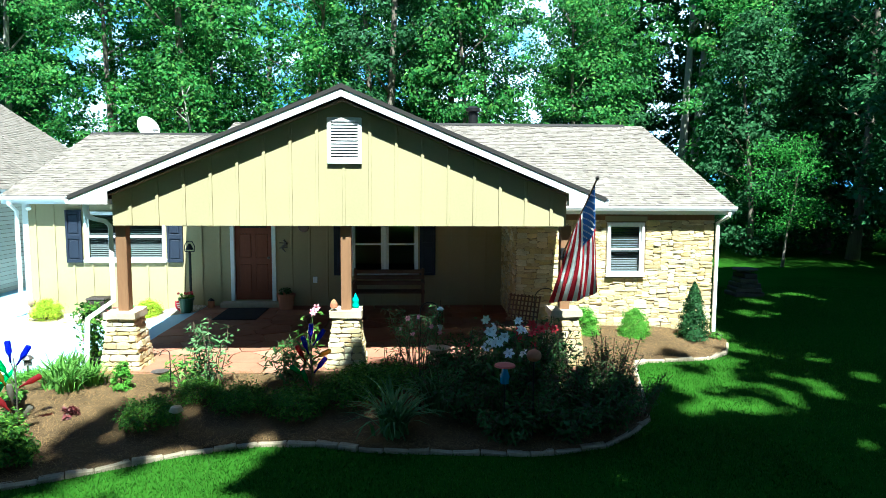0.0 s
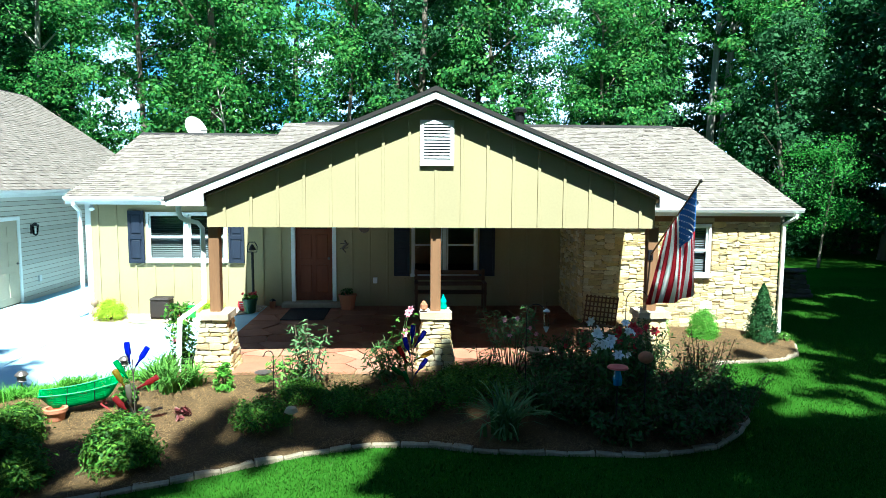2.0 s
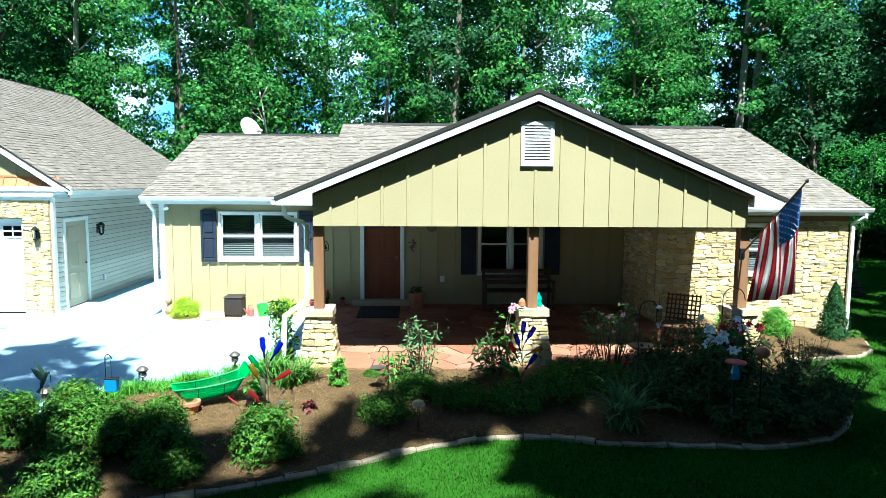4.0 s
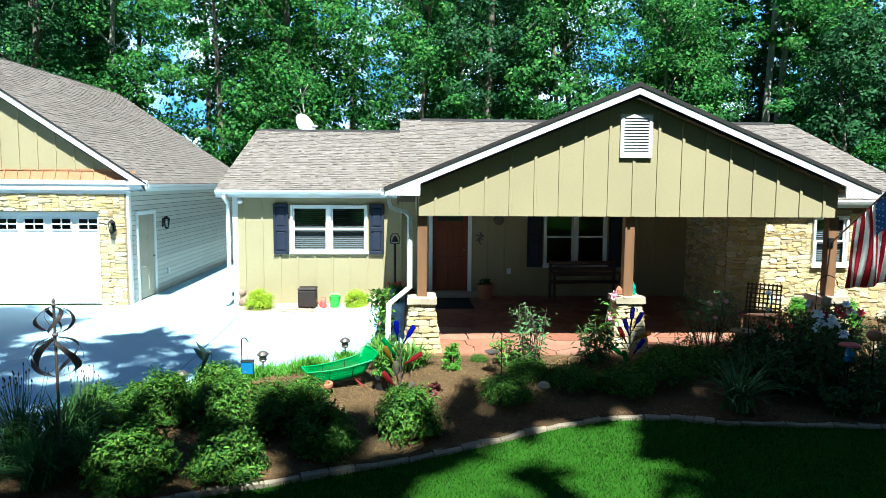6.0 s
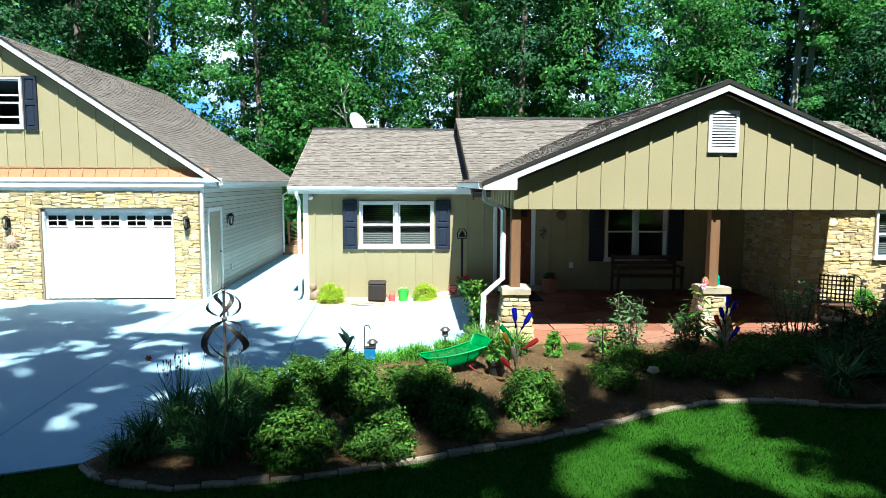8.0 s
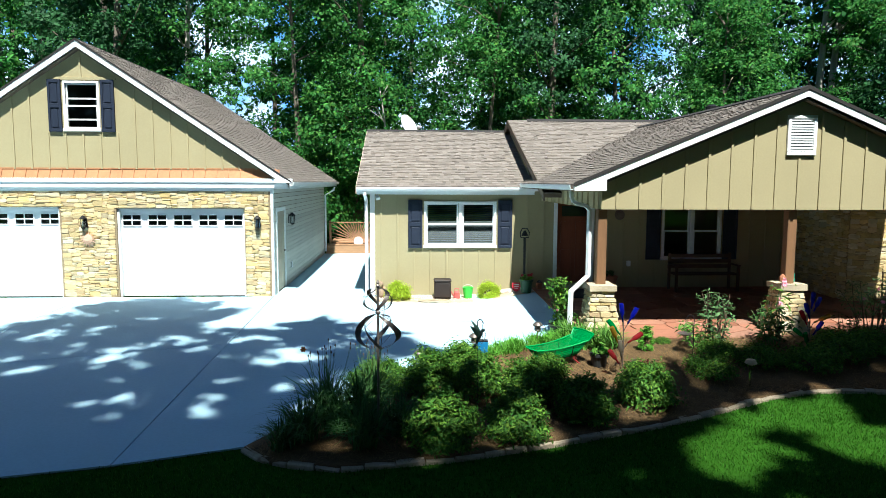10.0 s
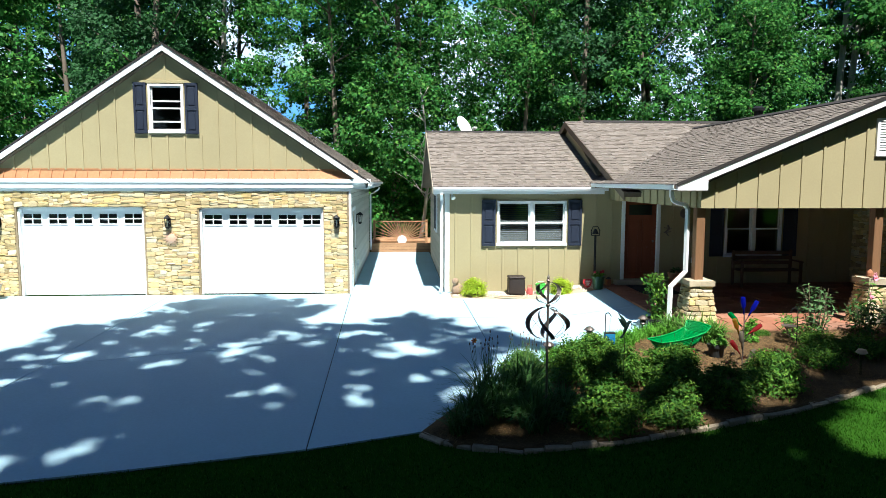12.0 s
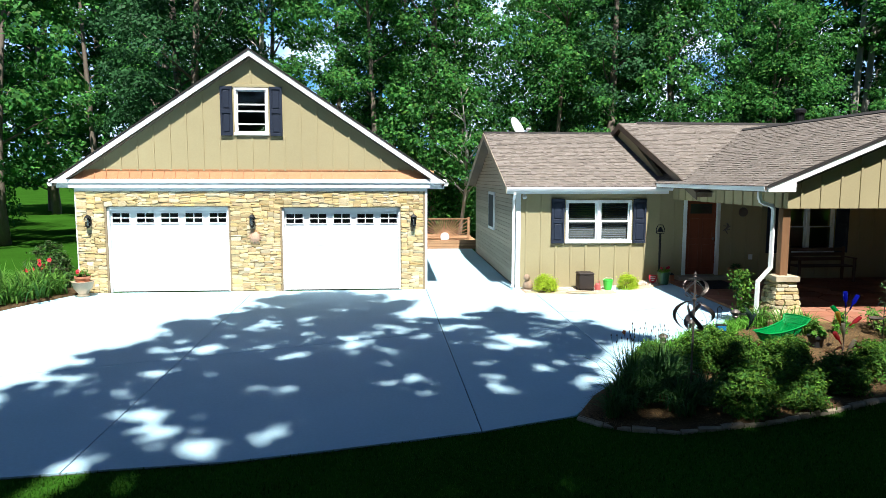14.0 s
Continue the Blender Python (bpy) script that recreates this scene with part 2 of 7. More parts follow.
WICKER = mat("dark brown wicker resin", (0.03, 0.021, 0.017), 0.6, vary=0.3, fine=60, bump=0.5)
GREENPLASTIC = mat("lime green plastic", (0.1, 0.55, 0.06), 0.4, vary=0.08, bump=0.02)
REDPLASTIC = mat("faded red plastic", (0.45, 0.1, 0.09), 0.5, vary=0.12, bump=0.02)
HOSE = mat("tan garden hose", (0.4, 0.33, 0.22), 0.5, vary=0.1, bump=0.02)
SANDBED = mat("sandy tan grit", (0.42, 0.33, 0.22), 0.95, vary=0.25, scale=3, fine=60, bump=0.4)
GRAVEL = mat("pale river pebbles", (0.5, 0.44, 0.36), 0.85, vary=0.15, bump=0.2, island=0.35, tint=[(0.42, 0.33, 0.25), (0.6, 0.56, 0.5)])
MATFIBRE = mat("dark door mat", (0.02, 0.02, 0.022), 0.95, vary=0.25, fine=80, bump=0.5)
DISHGREY = mat("pale grey dish", (0.6, 0.61, 0.62), 0.5, vary=0.06, bump=0.02)
def cloth_mat(name, color):
    """Thin flag cloth that glows when the sun is behind it."""
    m = mat(name, color, 0.8, vary=0.1, fine=90, bump=0.1)
    n, l = m.node_tree.nodes, m.node_tree.links
    tr, mix = n.new("ShaderNodeBsdfTranslucent"), n.new("ShaderNodeMixShader")
    mix.inputs[0].default_value = 0.45
    l.new(n["Principled BSDF"].inputs["Base Color"].links[0].from_socket, tr.inputs[0])
    l.new(n["Principled BSDF"].outputs[0], mix.inputs[1]), l.new(tr.outputs[0], mix.inputs[2]), l.new(mix.outputs[0], n["Material Output"].inputs[0])
    return m


FLAGRED = cloth_mat("red flag stripe", (0.5, 0.03, 0.05))
FLAGWHITE = cloth_mat("white flag stripe", (0.78, 0.77, 0.75))
FLAGBLUE = cloth_mat("blue flag canton", (0.08, 0.2, 0.5))
BENCHWOOD = mat("dark stained bench wood", (0.09, 0.045, 0.025), 0.6, vary=0.2, fine=20, bump=0.1)
IRONRED = mat("rusty ornament", (0.35, 0.14, 0.07), 0.8, vary=0.3, scale=7, bump=0.3)


def sky_backdrop_mat():
    """Bright summer sky with broken cloud, far behind the woods."""
    m = bpy.data.materials.new("far summer sky")
    m.use_nodes = True
    n, l = m.node_tree.nodes, m.node_tree.links
    n.remove(n["Principled BSDF"])
    em, co, ns, cr = n.new("ShaderNodeEmission"), n.new("ShaderNodeTexCoord"), n.new("ShaderNodeTexNoise"), n.new("ShaderNodeValToRGB")
    ns.inputs["Scale"].default_value, ns.inputs["Detail"].default_value = 0.03, 6
    cr.color_ramp.elements[0].position, cr.color_ramp.elements[0].color = 0.42, (0.16, 0.4, 0.72, 1)
    cr.color_ramp.elements[1].position, cr.color_ramp.elements[1].color = 0.6, (0.75, 0.85, 0.92, 1)
    em.inputs[1].default_value = 0.7
    l.new(co.outputs["Object"], ns.inputs["Vector"]), l.new(ns.outputs[0], cr.inputs[0]), l.new(cr.outputs[0], em.inputs[0]), l.new(em.outputs[0], n["Material Output"].inputs[0])
    return m


FARSKY = sky_backdrop_mat()

# ---- building blocks ----
def thing(name, label, category, at=(0, 0, 0), rz=0.0, group="", kind=""):
    """An empty at a thing's base, which parents its parts."""
    ob = new(name)
    ob.empty_display_size = 0.1
    ob.matrix_world = pose(*at, 0, 0, rz)
    return tagged(ob, label, category, group, kind)


def part(name, bm, material, parent=None, label="", smooth=False):
    """Links a bmesh as one mesh object under a thing or under a part."""
    me = bpy.data.meshes.new(name)
    if smooth:
        for f in bm.faces:
            f.smooth = True
    bm.to_mesh(me)
    bm.free()
    return mesh_part(name, me, material, parent, label)


def mesh_part(name, me, material, parent=None, label=""):
    for m in material if isinstance(material, (list, tuple)) else (material,):
        me.materials.append(m)
    ob = new(name, me)
    if parent is not None:
        ob.parent = parent
    if label:
        ob["label"] = label
    return ob


def box(bm, x0, x1, y0, y1, z0, z1, bevel=0.0, m=None):
    made = bmesh.ops.create_cube(bm, size=1.0)["verts"]
    t = Matrix.Translation(((x0 + x1) / 2, (y0 + y1) / 2, (z0 + z1) / 2)) @ Matrix.Diagonal((x1 - x0, y1 - y0, z1 - z0, 1))
    bmesh.ops.transform(bm, matrix=(m @ t if m else t), verts=made)
    if bevel:
        edges = list({e for v in made for e in v.link_edges})
        bmesh.ops.bevel(bm, geom=edges, offset=bevel, segments=1, affect="EDGES")
    return bm


def boxed(x0, x1, y0, y1, z0, z1, bevel=0.0, m=None):
    return box(bmesh.new(), x0, x1, y0, y1, z0, z1, bevel, m)


def prism(points, axis, a, b, bm=None):
    """A polygon in the plane across an axis ('x': points are (y, z); 'y': (x, z); 'z': (x, y)), drawn out from a to b."""
    bm = bm or bmesh.new()
    def put(p, d):
        return {"x": (d, p[0], p[1]), "y": (p[0], d, p[1]), "z": (p[0], p[1], d)}[axis]
    lo = [bm.verts.new(put(p, a)) for p in points]
    hi = [bm.verts.new(put(p, b)) for p in points]
    n = len(points)
    bm.faces.new(lo[::-1]), bm.faces.new(hi)
    for i in range(n):
        bm.faces.new((lo[i], lo[(i + 1) % n], hi[(i + 1) % n], hi[i]))
    bmesh.ops.recalc_face_normals(bm, faces=bm.faces)
    return bm


def tube(bm, path, radius, sides=8, cap=True):
    """A round rod along a path; radius: one, or one a point."""
    path = [Vector(p) for p in path]
    rings = []
    for i, p in enumerate(path):
        way = (path[min(i + 1, len(path) - 1)] - path[max(i - 1, 0)]).normalized()
        side = way.orthogonal().normalized() if i == 0 else (side - side.dot(way) * way).normalized()
        up = way.cross(side)
        r = radius[i] if isinstance(radius, (list, tuple)) else radius
        rings.append([bm.verts.new(p + r * (math.cos(a) * side + math.sin(a) * up)) for a in (2 * math.pi * k / sides for k in range(sides))])
    for a, b in zip(rings, rings[1:]):
        for k in range(sides):
            bm.faces.new((a[k], a[(k + 1) % sides], b[(k + 1) % sides], b[k]))
    if cap:
        bm.faces.new(rings[0][::-1]), bm.faces.new(rings[-1])
    return bm


def lathe(bm, profile, sides=16, at=(0, 0, 0), m=None):
    """A turned shape from (radius, height) pairs."""
    m = m or Matrix.Translation(at)
    rings = []
    for r, z in profile:
        rings.append([bm.verts.new(m @ Vector((max(r, 0.0005) * math.cos(2 * math.pi * k / sides), max(r, 0.0005) * math.sin(2 * math.pi * k / sides), z))) for k in range(sides)])
    for a, b in zip(rings, rings[1:]):
        for k in range(sides):
            bm.faces.new((a[k], a[(k + 1) % sides], b[(k + 1) % sides], b[k]))
    bm.faces.new(rings[0][::-1]), bm.faces.new(rings[-1])
    return bm


def sheet_mesh(name, verts, faces_per=4):
    """A mesh of separate small faces: verts of shape (count, corners, 3)."""
    verts = np.asarray(verts, dtype=np.float32)
    n, k = verts.shape[0], verts.shape[1]
    me = bpy.data.meshes.new(name)
    me.vertices.add(n * k)
    me.vertices.foreach_set("co", verts.reshape(-1))
    me.loops.add(n * k)
    me.loops.foreach_set("vertex_index", np.arange(n * k, dtype=np.int32))
    me.polygons.add(n)
    me.polygons.foreach_set("loop_start", np.arange(0, n * k, k, dtype=np.int32))
    me.polygons.foreach_set("loop_total", np.full(n, k, dtype=np.int32))
    me.update(calc_edges=True)
    me.validate()
    return me


def clip(poly, a, b, c):
    """The part of a polygon where a*x + b*y <= c."""
    out = []
    for i, p in enumerate(poly):
        q = poly[(i + 1) % len(poly)]
        dp, dq = a * p[0] + b * p[1] - c, a * q[0] + b * q[1] - c
        if dp <= 0:
            out.append(p)
        if dp * dq < 0:
            s = dp / (dp - dq)
            out.append((p[0] + s * (q[0] - p[0]), p[1] + s * (q[1] - p[1])))
    return out


def inside(x, y, poly):
    hit = False
    for i, p in enumerate(poly):
        q = poly[i - 1]
        if (p[1] > y) != (q[1] > y) and x < (q[0] - p[0]) * (y - p[1]) / (q[1] - p[1]) + p[0]:
            hit = not hit
    return hit


def smooth01(t):
    t = min(max(t, 0.0), 1.0)
    return t * t * (3 - 2 * t)


def leaf_quads(pos, normal, length, width, rng):
    """Pointed leaves at pos (n, 3), facing normal, with random turn."""
    n = len(pos)
    normal = normal / np.maximum(np.linalg.norm(normal, axis=1, keepdims=True), 1e-6)
    other = rng.normal(size=(n, 3))
    u = np.cross(normal, other)
    u /= np.maximum(np.linalg.norm(u, axis=1, keepdims=True), 1e-6)
    v = np.cross(normal, u)
    length = np.asarray(length).reshape(-1, 1) * np.ones((n, 1))
    width = np.asarray(width).reshape(-1, 1) * np.ones((n, 1))
    droop = -0.25 * length * normal
    return np.stack([pos - 0.5 * length * u, pos - 0.5 * width * v + 0.05 * length * u, pos + 0.5 * length * u + droop, pos + 0.5 * width * v + 0.05 * length * u], axis=1)


# ---- the lie of the land ----
BED = [(-9.6, 5.85), (-9.23, 5.48), (-8.49, 5.31), (-7.21, 5.52), (-6.05, 5.9), (-4.76, 6.35), (-3.97, 6.69), (-2.78, 7.32), (-1.97, 7.58), (-1.2, 7.56),
       (-0.6, 7.36), (0.41, 7.25), (1.48, 7.16), (2.3, 7.4), (2.74, 7.77), (3.1, 8.2), (3.4, 9.3), (3.65, 10.3), (3.85, 10.95), (5.25, 11.18), (5.8, 11.6), (6.2, 12.38), (6.2, 12.95),
       (2.6, 12.95), (2.6, 9.55), (-4.7, 9.55), (-4.95, 10.6), (-5.5, 10.1), (-6.2, 9.6), (-7.0, 9.0), (-7.8, 8.2), (-8.5, 7.3), (-9.2, 6.5)]
EDGING = BED[:22]
DRIVE_EDGE = [(-30.0, 4.2), (-20.0, 4.5), (-16.14, 4.63), (-15.04, 4.75), (-13.86, 4.85), (-12.64, 5.1), (-10.9, 5.5), (-9.6, 5.93)]
DRIVE = DRIVE_EDGE + [(-9.2, 6.5), (-8.5, 7.3), (-7.8, 8.2), (-7.0, 9.0), (-6.2, 9.6), (-5.5, 10.1), (-4.95, 10.6), (-4.72, 10.6), (-4.72, 15.0), (-8.7, 15.0), (-8.7, 24.9), (-11.09, 24.9), (-11.09, 15.0),
                      (-19.75, 15.0), (-20.4, 13.8), (-20.75, 12.85), (-21.6, 11.5), (-24.0, 10.4), (-30.0, 9.6)]


def land(x, y):
    """The height of the lawn: level by the house, falling gently towards the front."""
    return -0.018 * (15 - max(min(y, 15.0), -6.0)) - 0.12 * smooth01((x - 4.0) / 4.0) * smooth01((16.0 - y) / 6.0)


def concrete_z(x, y):
    return land(x, y) + 0.2 * smooth01((x + 6.4) / 1.6) * smooth01((y - 9.6) / 1.0)


def bed_z(x, y):
    d = 9.0
    for a, b in zip(EDGING, EDGING[1:]):
        ax, ay, bx, by = *a, *b
        s = max(0.0, min(1.0, ((x - ax) * (bx - ax) + (y - ay) * (by - ay)) / ((bx - ax) ** 2 + (by - ay) ** 2)))
        d = min(d, math.hypot(x - ax - s * (bx - ax), y - ay - s * (by - ay)))
    e = 9.0
    for a, b in zip(BED[26:], BED[27:] + BED[:1]):
        ax, ay, bx, by = *a, *b
        s = max(0.0, min(1.0, ((x - ax) * (bx - ax) + (y - ay) * (by - ay)) / ((bx - ax) ** 2 + (by - ay) ** 2)))
        e = min(e, math.hypot(x - ax - s * (bx - ax), y - ay - s * (by - ay)))
    rise = 0.26 * smooth01(d / 1.7) * smooth01(0.25 + e / 1.2)
    if x > 3.2:
        rise *= 0.5
    return land(x, y) + 0.03 + rise + 0.02 * noise.noise(Vector((x * 1.7, y * 1.7, 3.0)))

# ---- ground ----
def build_ground():
    xs = np.concatenate([np.linspace(-400, -40, 10), np.linspace(-36, 28, 65), np.linspace(32, 400, 10)])
    ys = np.concatenate([np.linspace(-400, -12, 10), np.linspace(-10, 30, 41), np.linspace(34, 500, 14)])
    bm = bmesh.new()
    grid = [[bm.verts.new((x, y, land(x, y) - 0.03 + 0.02 * noise.noise(Vector((x * 0.4, y * 0.4, 0))))) for x in xs] for y in ys]
    for r0, r1 in zip(grid, grid[1:]):
        for i in range(len(xs) - 1):
            bm.faces.new((r0[i], r0[i + 1], r1[i + 1], r1[i]))
    tagged(part("ground", bm, SOIL, smooth=True), "mown green lawn falling gently from the house", "lawn", kind="structure")


def grid_patch(name, poly, zf, step, thick, material, parent=None, label="", smooth=True):
    """A level patch with the outline poly, laid over the land in small cells, with a thickness."""
    bm = bmesh.new()
    seen = {}
    def vert(p):
        key = (round(p[0], 4), round(p[1], 4))
        if key not in seen:
            seen[key] = bm.verts.new((p[0], p[1], zf(p[0], p[1])))
        return seen[key]
    x0, x1 = min(p[0] for p in poly), max(p[0] for p in poly)
    y0, y1 = min(p[1] for p in poly), max(p[1] for p in poly)
    for i in range(math.floor(x0 / step), math.ceil(x1 / step)):
        col = clip(clip(poly, -1, 0, -i * step), 1, 0, (i + 1) * step)
        if len(col) < 3:
            continue
        for j in range(math.floor(y0 / step), math.ceil(y1 / step)):
            cell = clip(clip(col, 0, -1, -j * step), 0, 1, (j + 1) * step)
            vs = []
            for p in cell:
                v = vert(p)
                if v not in vs:
                    vs.append(v)
            if len(vs) > 2:
                try:
                    bm.faces.new(vs)
                except ValueError:
                    pass
    bmesh.ops.recalc_face_normals(bm, faces=bm.faces)
    for f in bm.faces:
        if f.normal.z < 0:
            f.normal_flip()
        f.smooth = smooth
    rim = [e for e in bm.edges if e.is_boundary]
    down = bmesh.ops.extrude_edge_only(bm, edges=rim)["geom"]
    for v in down:
        if isinstance(v, bmesh.types.BMVert):
            v.co.z -= thick
    return part(name, bm, material, parent, label)


def build_drive():
    drive = tagged(thing("driveway", "wide pale concrete driveway with saw-cut joints", "driveway"), kind="structure")
    # joints: lines a*x + b*y = c
    def split(polys, a, b, c, gap=0.008):
        out = []
        for p in polys:
            for q in (clip(p, a, b, c - gap), clip(p, -a, -b, -c - gap)):
                if len(q) > 2:
                    out.append(q)
        return out
    slabs = split([DRIVE], 1, 0.02, -10.8)
    slabs = [s for p in slabs for s in (split([p], -0.33, 1, 14.11) if min(q[0] for q in p) < -12 else split([p], 0, 1, 12.12))]
    slabs = [s for p in slabs for s in (split([p], 1, 0, -15.56) if min(q[0] for q in p) < -16 else split([p], 1, 0.02, -8.05))]
    for s in slabs:
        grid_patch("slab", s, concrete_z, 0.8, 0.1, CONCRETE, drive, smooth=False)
    grid_patch("joint_bed", DRIVE, lambda x, y: concrete_z(x, y) - 0.02, 0.8, 0.05, JOINT, drive)


def build_bed():
    bed = grid_patch("flower_bed", BED, bed_z, 0.3, 0.15, MULCH)
    tagged(bed, "raised bed of brown pine straw mulch before the porch", "flower bed", kind="structure")
    rng = np.random.default_rng(5)
    quads = []
    while len(quads) < 64000:
        x, y = rng.uniform(-9.5, 6.6), rng.uniform(5.4, 13.0)
        if not inside(x, y, BED):
            continue
        a, l, w = rng.uniform(0, 6.28), rng.uniform(0.02, 0.06), 0.002
        c, s, z = math.cos(a), math.sin(a), bed_z(x, y) + rng.uniform(0.003, 0.02)
        t = rng.uniform(-0.02, 0.02)
        quads.append([(x - l * c - w * s, y - l * s + w * c, z - t), (x - l * c + w * s, y - l * s - w * c, z - t), (x + l * c + w * s, y + l * s - w * c, z + t), (x + l * c - w * s, y + l * s + w * c, z + t)])
    tagged(mesh_part("pine_straw", sheet_mesh("pine_straw", quads), STRAW), "loose brown pine needles scattered over the bed", "mulch", kind="stuff")
    edging = tagged(thing("edging", "low curved border of weathered concrete edging stones", "edging"), kind="structure")
    # blocks laid end to end along the curve
    pts, total = [], 0.0
    for a, b in zip(EDGING, EDGING[1:]):
        pts.append((total, a, b))
        total += math.dist(a, b)
    def along(d):
        for s, a, b in reversed(pts):
            if d >= s:
                k = (d - s) / math.dist(a, b)
                return a[0] + k * (b[0] - a[0]), a[1] + k * (b[1] - a[1])
        return EDGING[0]
    meshes = []
    rnd = random.Random(3)
    for k in range(4):
        bm = boxed(-0.5, 0.5, -0.045, 0.045, -0.1, 0.02)
        for v in bm.verts:
            v.co += Vector((rnd.uniform(-0.02, 0.02), rnd.uniform(-0.01, 0.01), rnd.uniform(-0.01, 0.01)))
        bmesh.ops.bevel(bm, geom=list(bm.edges), offset=0.018, segments=1, affect="EDGES")
        me = bpy.data.meshes.new("edging_stone")
        bm.to_mesh(me)
        bm.free()
        me.materials.append(EDGE)
        meshes.append(me)
    d = 0.0
    while d < total - 0.2:
        l = rnd.uniform(0.24, 0.38)
        (ax, ay), (bx, by) = along(d), along(min(d + l, total - 0.01))
        ob = new("edging_stone", meshes[rnd.randrange(4)])
        x, y = (ax + bx) / 2, (ay + by) / 2
        ob.matrix_world = pose(x, y, land(x, y) + 0.005 + rnd.uniform(-0.01, 0.01), 0, rnd.uniform(-2, 2), math.degrees(math.atan2(by - ay, bx - ax)) + rnd.uniform(-2, 2)) @ Matrix.Diagonal((math.dist((ax, ay), (bx, by)) * 0.985, 1, 1, 1))
        ob.parent = edging
        d += l


def build_lawn_blades():
    rng = np.random.default_rng(11)
    n = 420000
    half = n // 2
    x = np.concatenate([rng.uniform(-16, 4.5, half), rng.uniform(2.5, 15, n - half)])
    y = np.concatenate([rng.uniform(2.6, 8.0, half), rng.uniform(4.5, 19, n - half)])
    def mask(poly):
        hit = np.zeros(n, bool)
        for i, p in enumerate(poly):
            q = poly[i - 1]
            if p[1] != q[1]:
                hit ^= ((p[1] > y) != (q[1] > y)) & (x < (q[0] - p[0]) * (y - p[1]) / (q[1] - p[1]) + p[0])
        return hit
    keep = ~mask(BED) & ~mask(DRIVE) & ~((x < 6.3) & (y > 12.9))
    x, y = x[keep], y[keep]
    z = -0.018 * (15 - np.clip(y, -6, 15)) - 0.03
    sx, sy = np.clip((x - 4) / 4, 0, 1), np.clip((16 - y) / 6, 0, 1)
    z -= 0.12 * sx * sx * (3 - 2 * sx) * sy * sy * (3 - 2 * sy)
    m = len(x)
    a, h = rng.uniform(0, 6.283, m), rng.uniform(0.018, 0.045, m)
    w, lean = rng.uniform(0.004, 0.008, m), rng.uniform(0.0, 0.03, m)
    b = rng.uniform(0, 6.283, m)
    v = np.empty((m, 3, 3))
    v[:, 0] = np.stack([x - w * np.cos(a), y - w * np.sin(a), z], 1)
    v[:, 1] = np.stack([x + w * np.cos(a), y + w * np.sin(a), z], 1)
    v[:, 2] = np.stack([x + lean * np.cos(b), y + lean * np.sin(b), z + h], 1)
    tagged(mesh_part("lawn_grass", sheet_mesh("lawn_grass", v), GRASS), "short mown green grass blades", "grass", kind="stuff")


# ---- parts of houses ----
def wall_boxes(bm, x0, x1, z0, z1, y0, y1, openings=()):
    """A wall along x with rectangular openings (x0, x1, z0, z1) right through it."""
    xs = sorted({x0, x1, *[v for o in openings for v in o[:2]]})
    for a, b in zip(xs, xs[1:]):
        if b - a < 1e-4:
            continue
        holes = sorted((o[2], o[3]) for o in openings if o[0] <= a + 1e-6 and o[1] >= b - 1e-6)
        z = z0
        for h0, h1 in holes:
            if h0 > z:
                box(bm, a, b, y0, y1, z, h0)
            z = h1
        if z < z1:
            box(bm, a, b, y0, y1, z, z1)
    bmesh.ops.remove_doubles(bm, verts=bm.verts, dist=0.0005)
    return bm


def battens(parent, xs, y, z0, z1f, width=0.045, proud=0.025, material=None):
    for x in xs:
        top = z1f(x) if callable(z1f) else z1f
        low = z0(x) if callable(z0) else z0
        if top - low > 0.06:
            part("batten", boxed(x - width / 2, x + width / 2, y - proud, y + 0.01, low, top, 0.004), material or SIDING, parent)


def window(parent, x0, x1, z0, z1, y, halves=2, blind=True, label="", deep=0.12):
    """A white sash window in an opening of a wall whose face is at y."""
    f = 0.05
    bm = bmesh.new()
    for a, b, c, d in ((x0 - f, x1 + f, z1, z1 + f), (x0 - f, x0, z0, z1), (x1, x1 + f, z0, z1)):
        box(bm, a, b, y - 0.035, y + 0.06, c, d, 0.004)
    win = part("window", bm, WHITE, parent, label)
    part("window_sill", boxed(x0 - f - 0.02, x1 + f + 0.02, y - 0.06, y + 0.06, z0 - 0.07, z0, 0.006), WHITE, win)
    span = (x1 - x0) / halves
    for k in range(halves):
        a, b = x0 + k * span, x0 + (k + 1) * span
        if k:
            part("mullion", boxed(a - 0.04, a + 0.04, y - 0.03, y + 0.06, z0, z1, 0.004), WHITE, win)
        a, b = a + (0.05 if k else 0), b - (0.05 if k < halves - 1 else 0)
        mid = (z0 + z1) / 2
        for lo, hi, s in ((z0, mid + 0.02, 0.0), (mid - 0.02, z1, 0.03)):
            bm = bmesh.new()
            t = 0.036
            for c in ((a, b, lo, lo + t), (a, b, hi - t, hi), (a, a + t, lo + t, hi - t), (b - t, b, lo + t, hi - t)):
                box(bm, c[0], c[1], y + s - 0.005, y + s + 0.022, c[2], c[3])
            part("sash", bm, WHITE, win)
            pane = part("pane", boxed(a + t, b - t, y + s + 0.006, y + s + 0.011, lo + t, hi - t), GLASS, win)
            pane.visible_shadow = False
        if blind:
            bm = bmesh.new()
            n = int((z1 - z0) / 0.05)
            for i in range(n):
                z = z0 + 0.03 + i * (z1 - z0 - 0.05) / n
                box(bm, a + 0.02, b - 0.02, 0, 0.035, 0, 0.003, m=Matrix.Translation((0, y + 0.09, z)) @ pose(0, 0, 0, 38 if i > n // 2 else 68))
            part("blind", bm, BLIND, win, "lowered slatted blind")
    return win


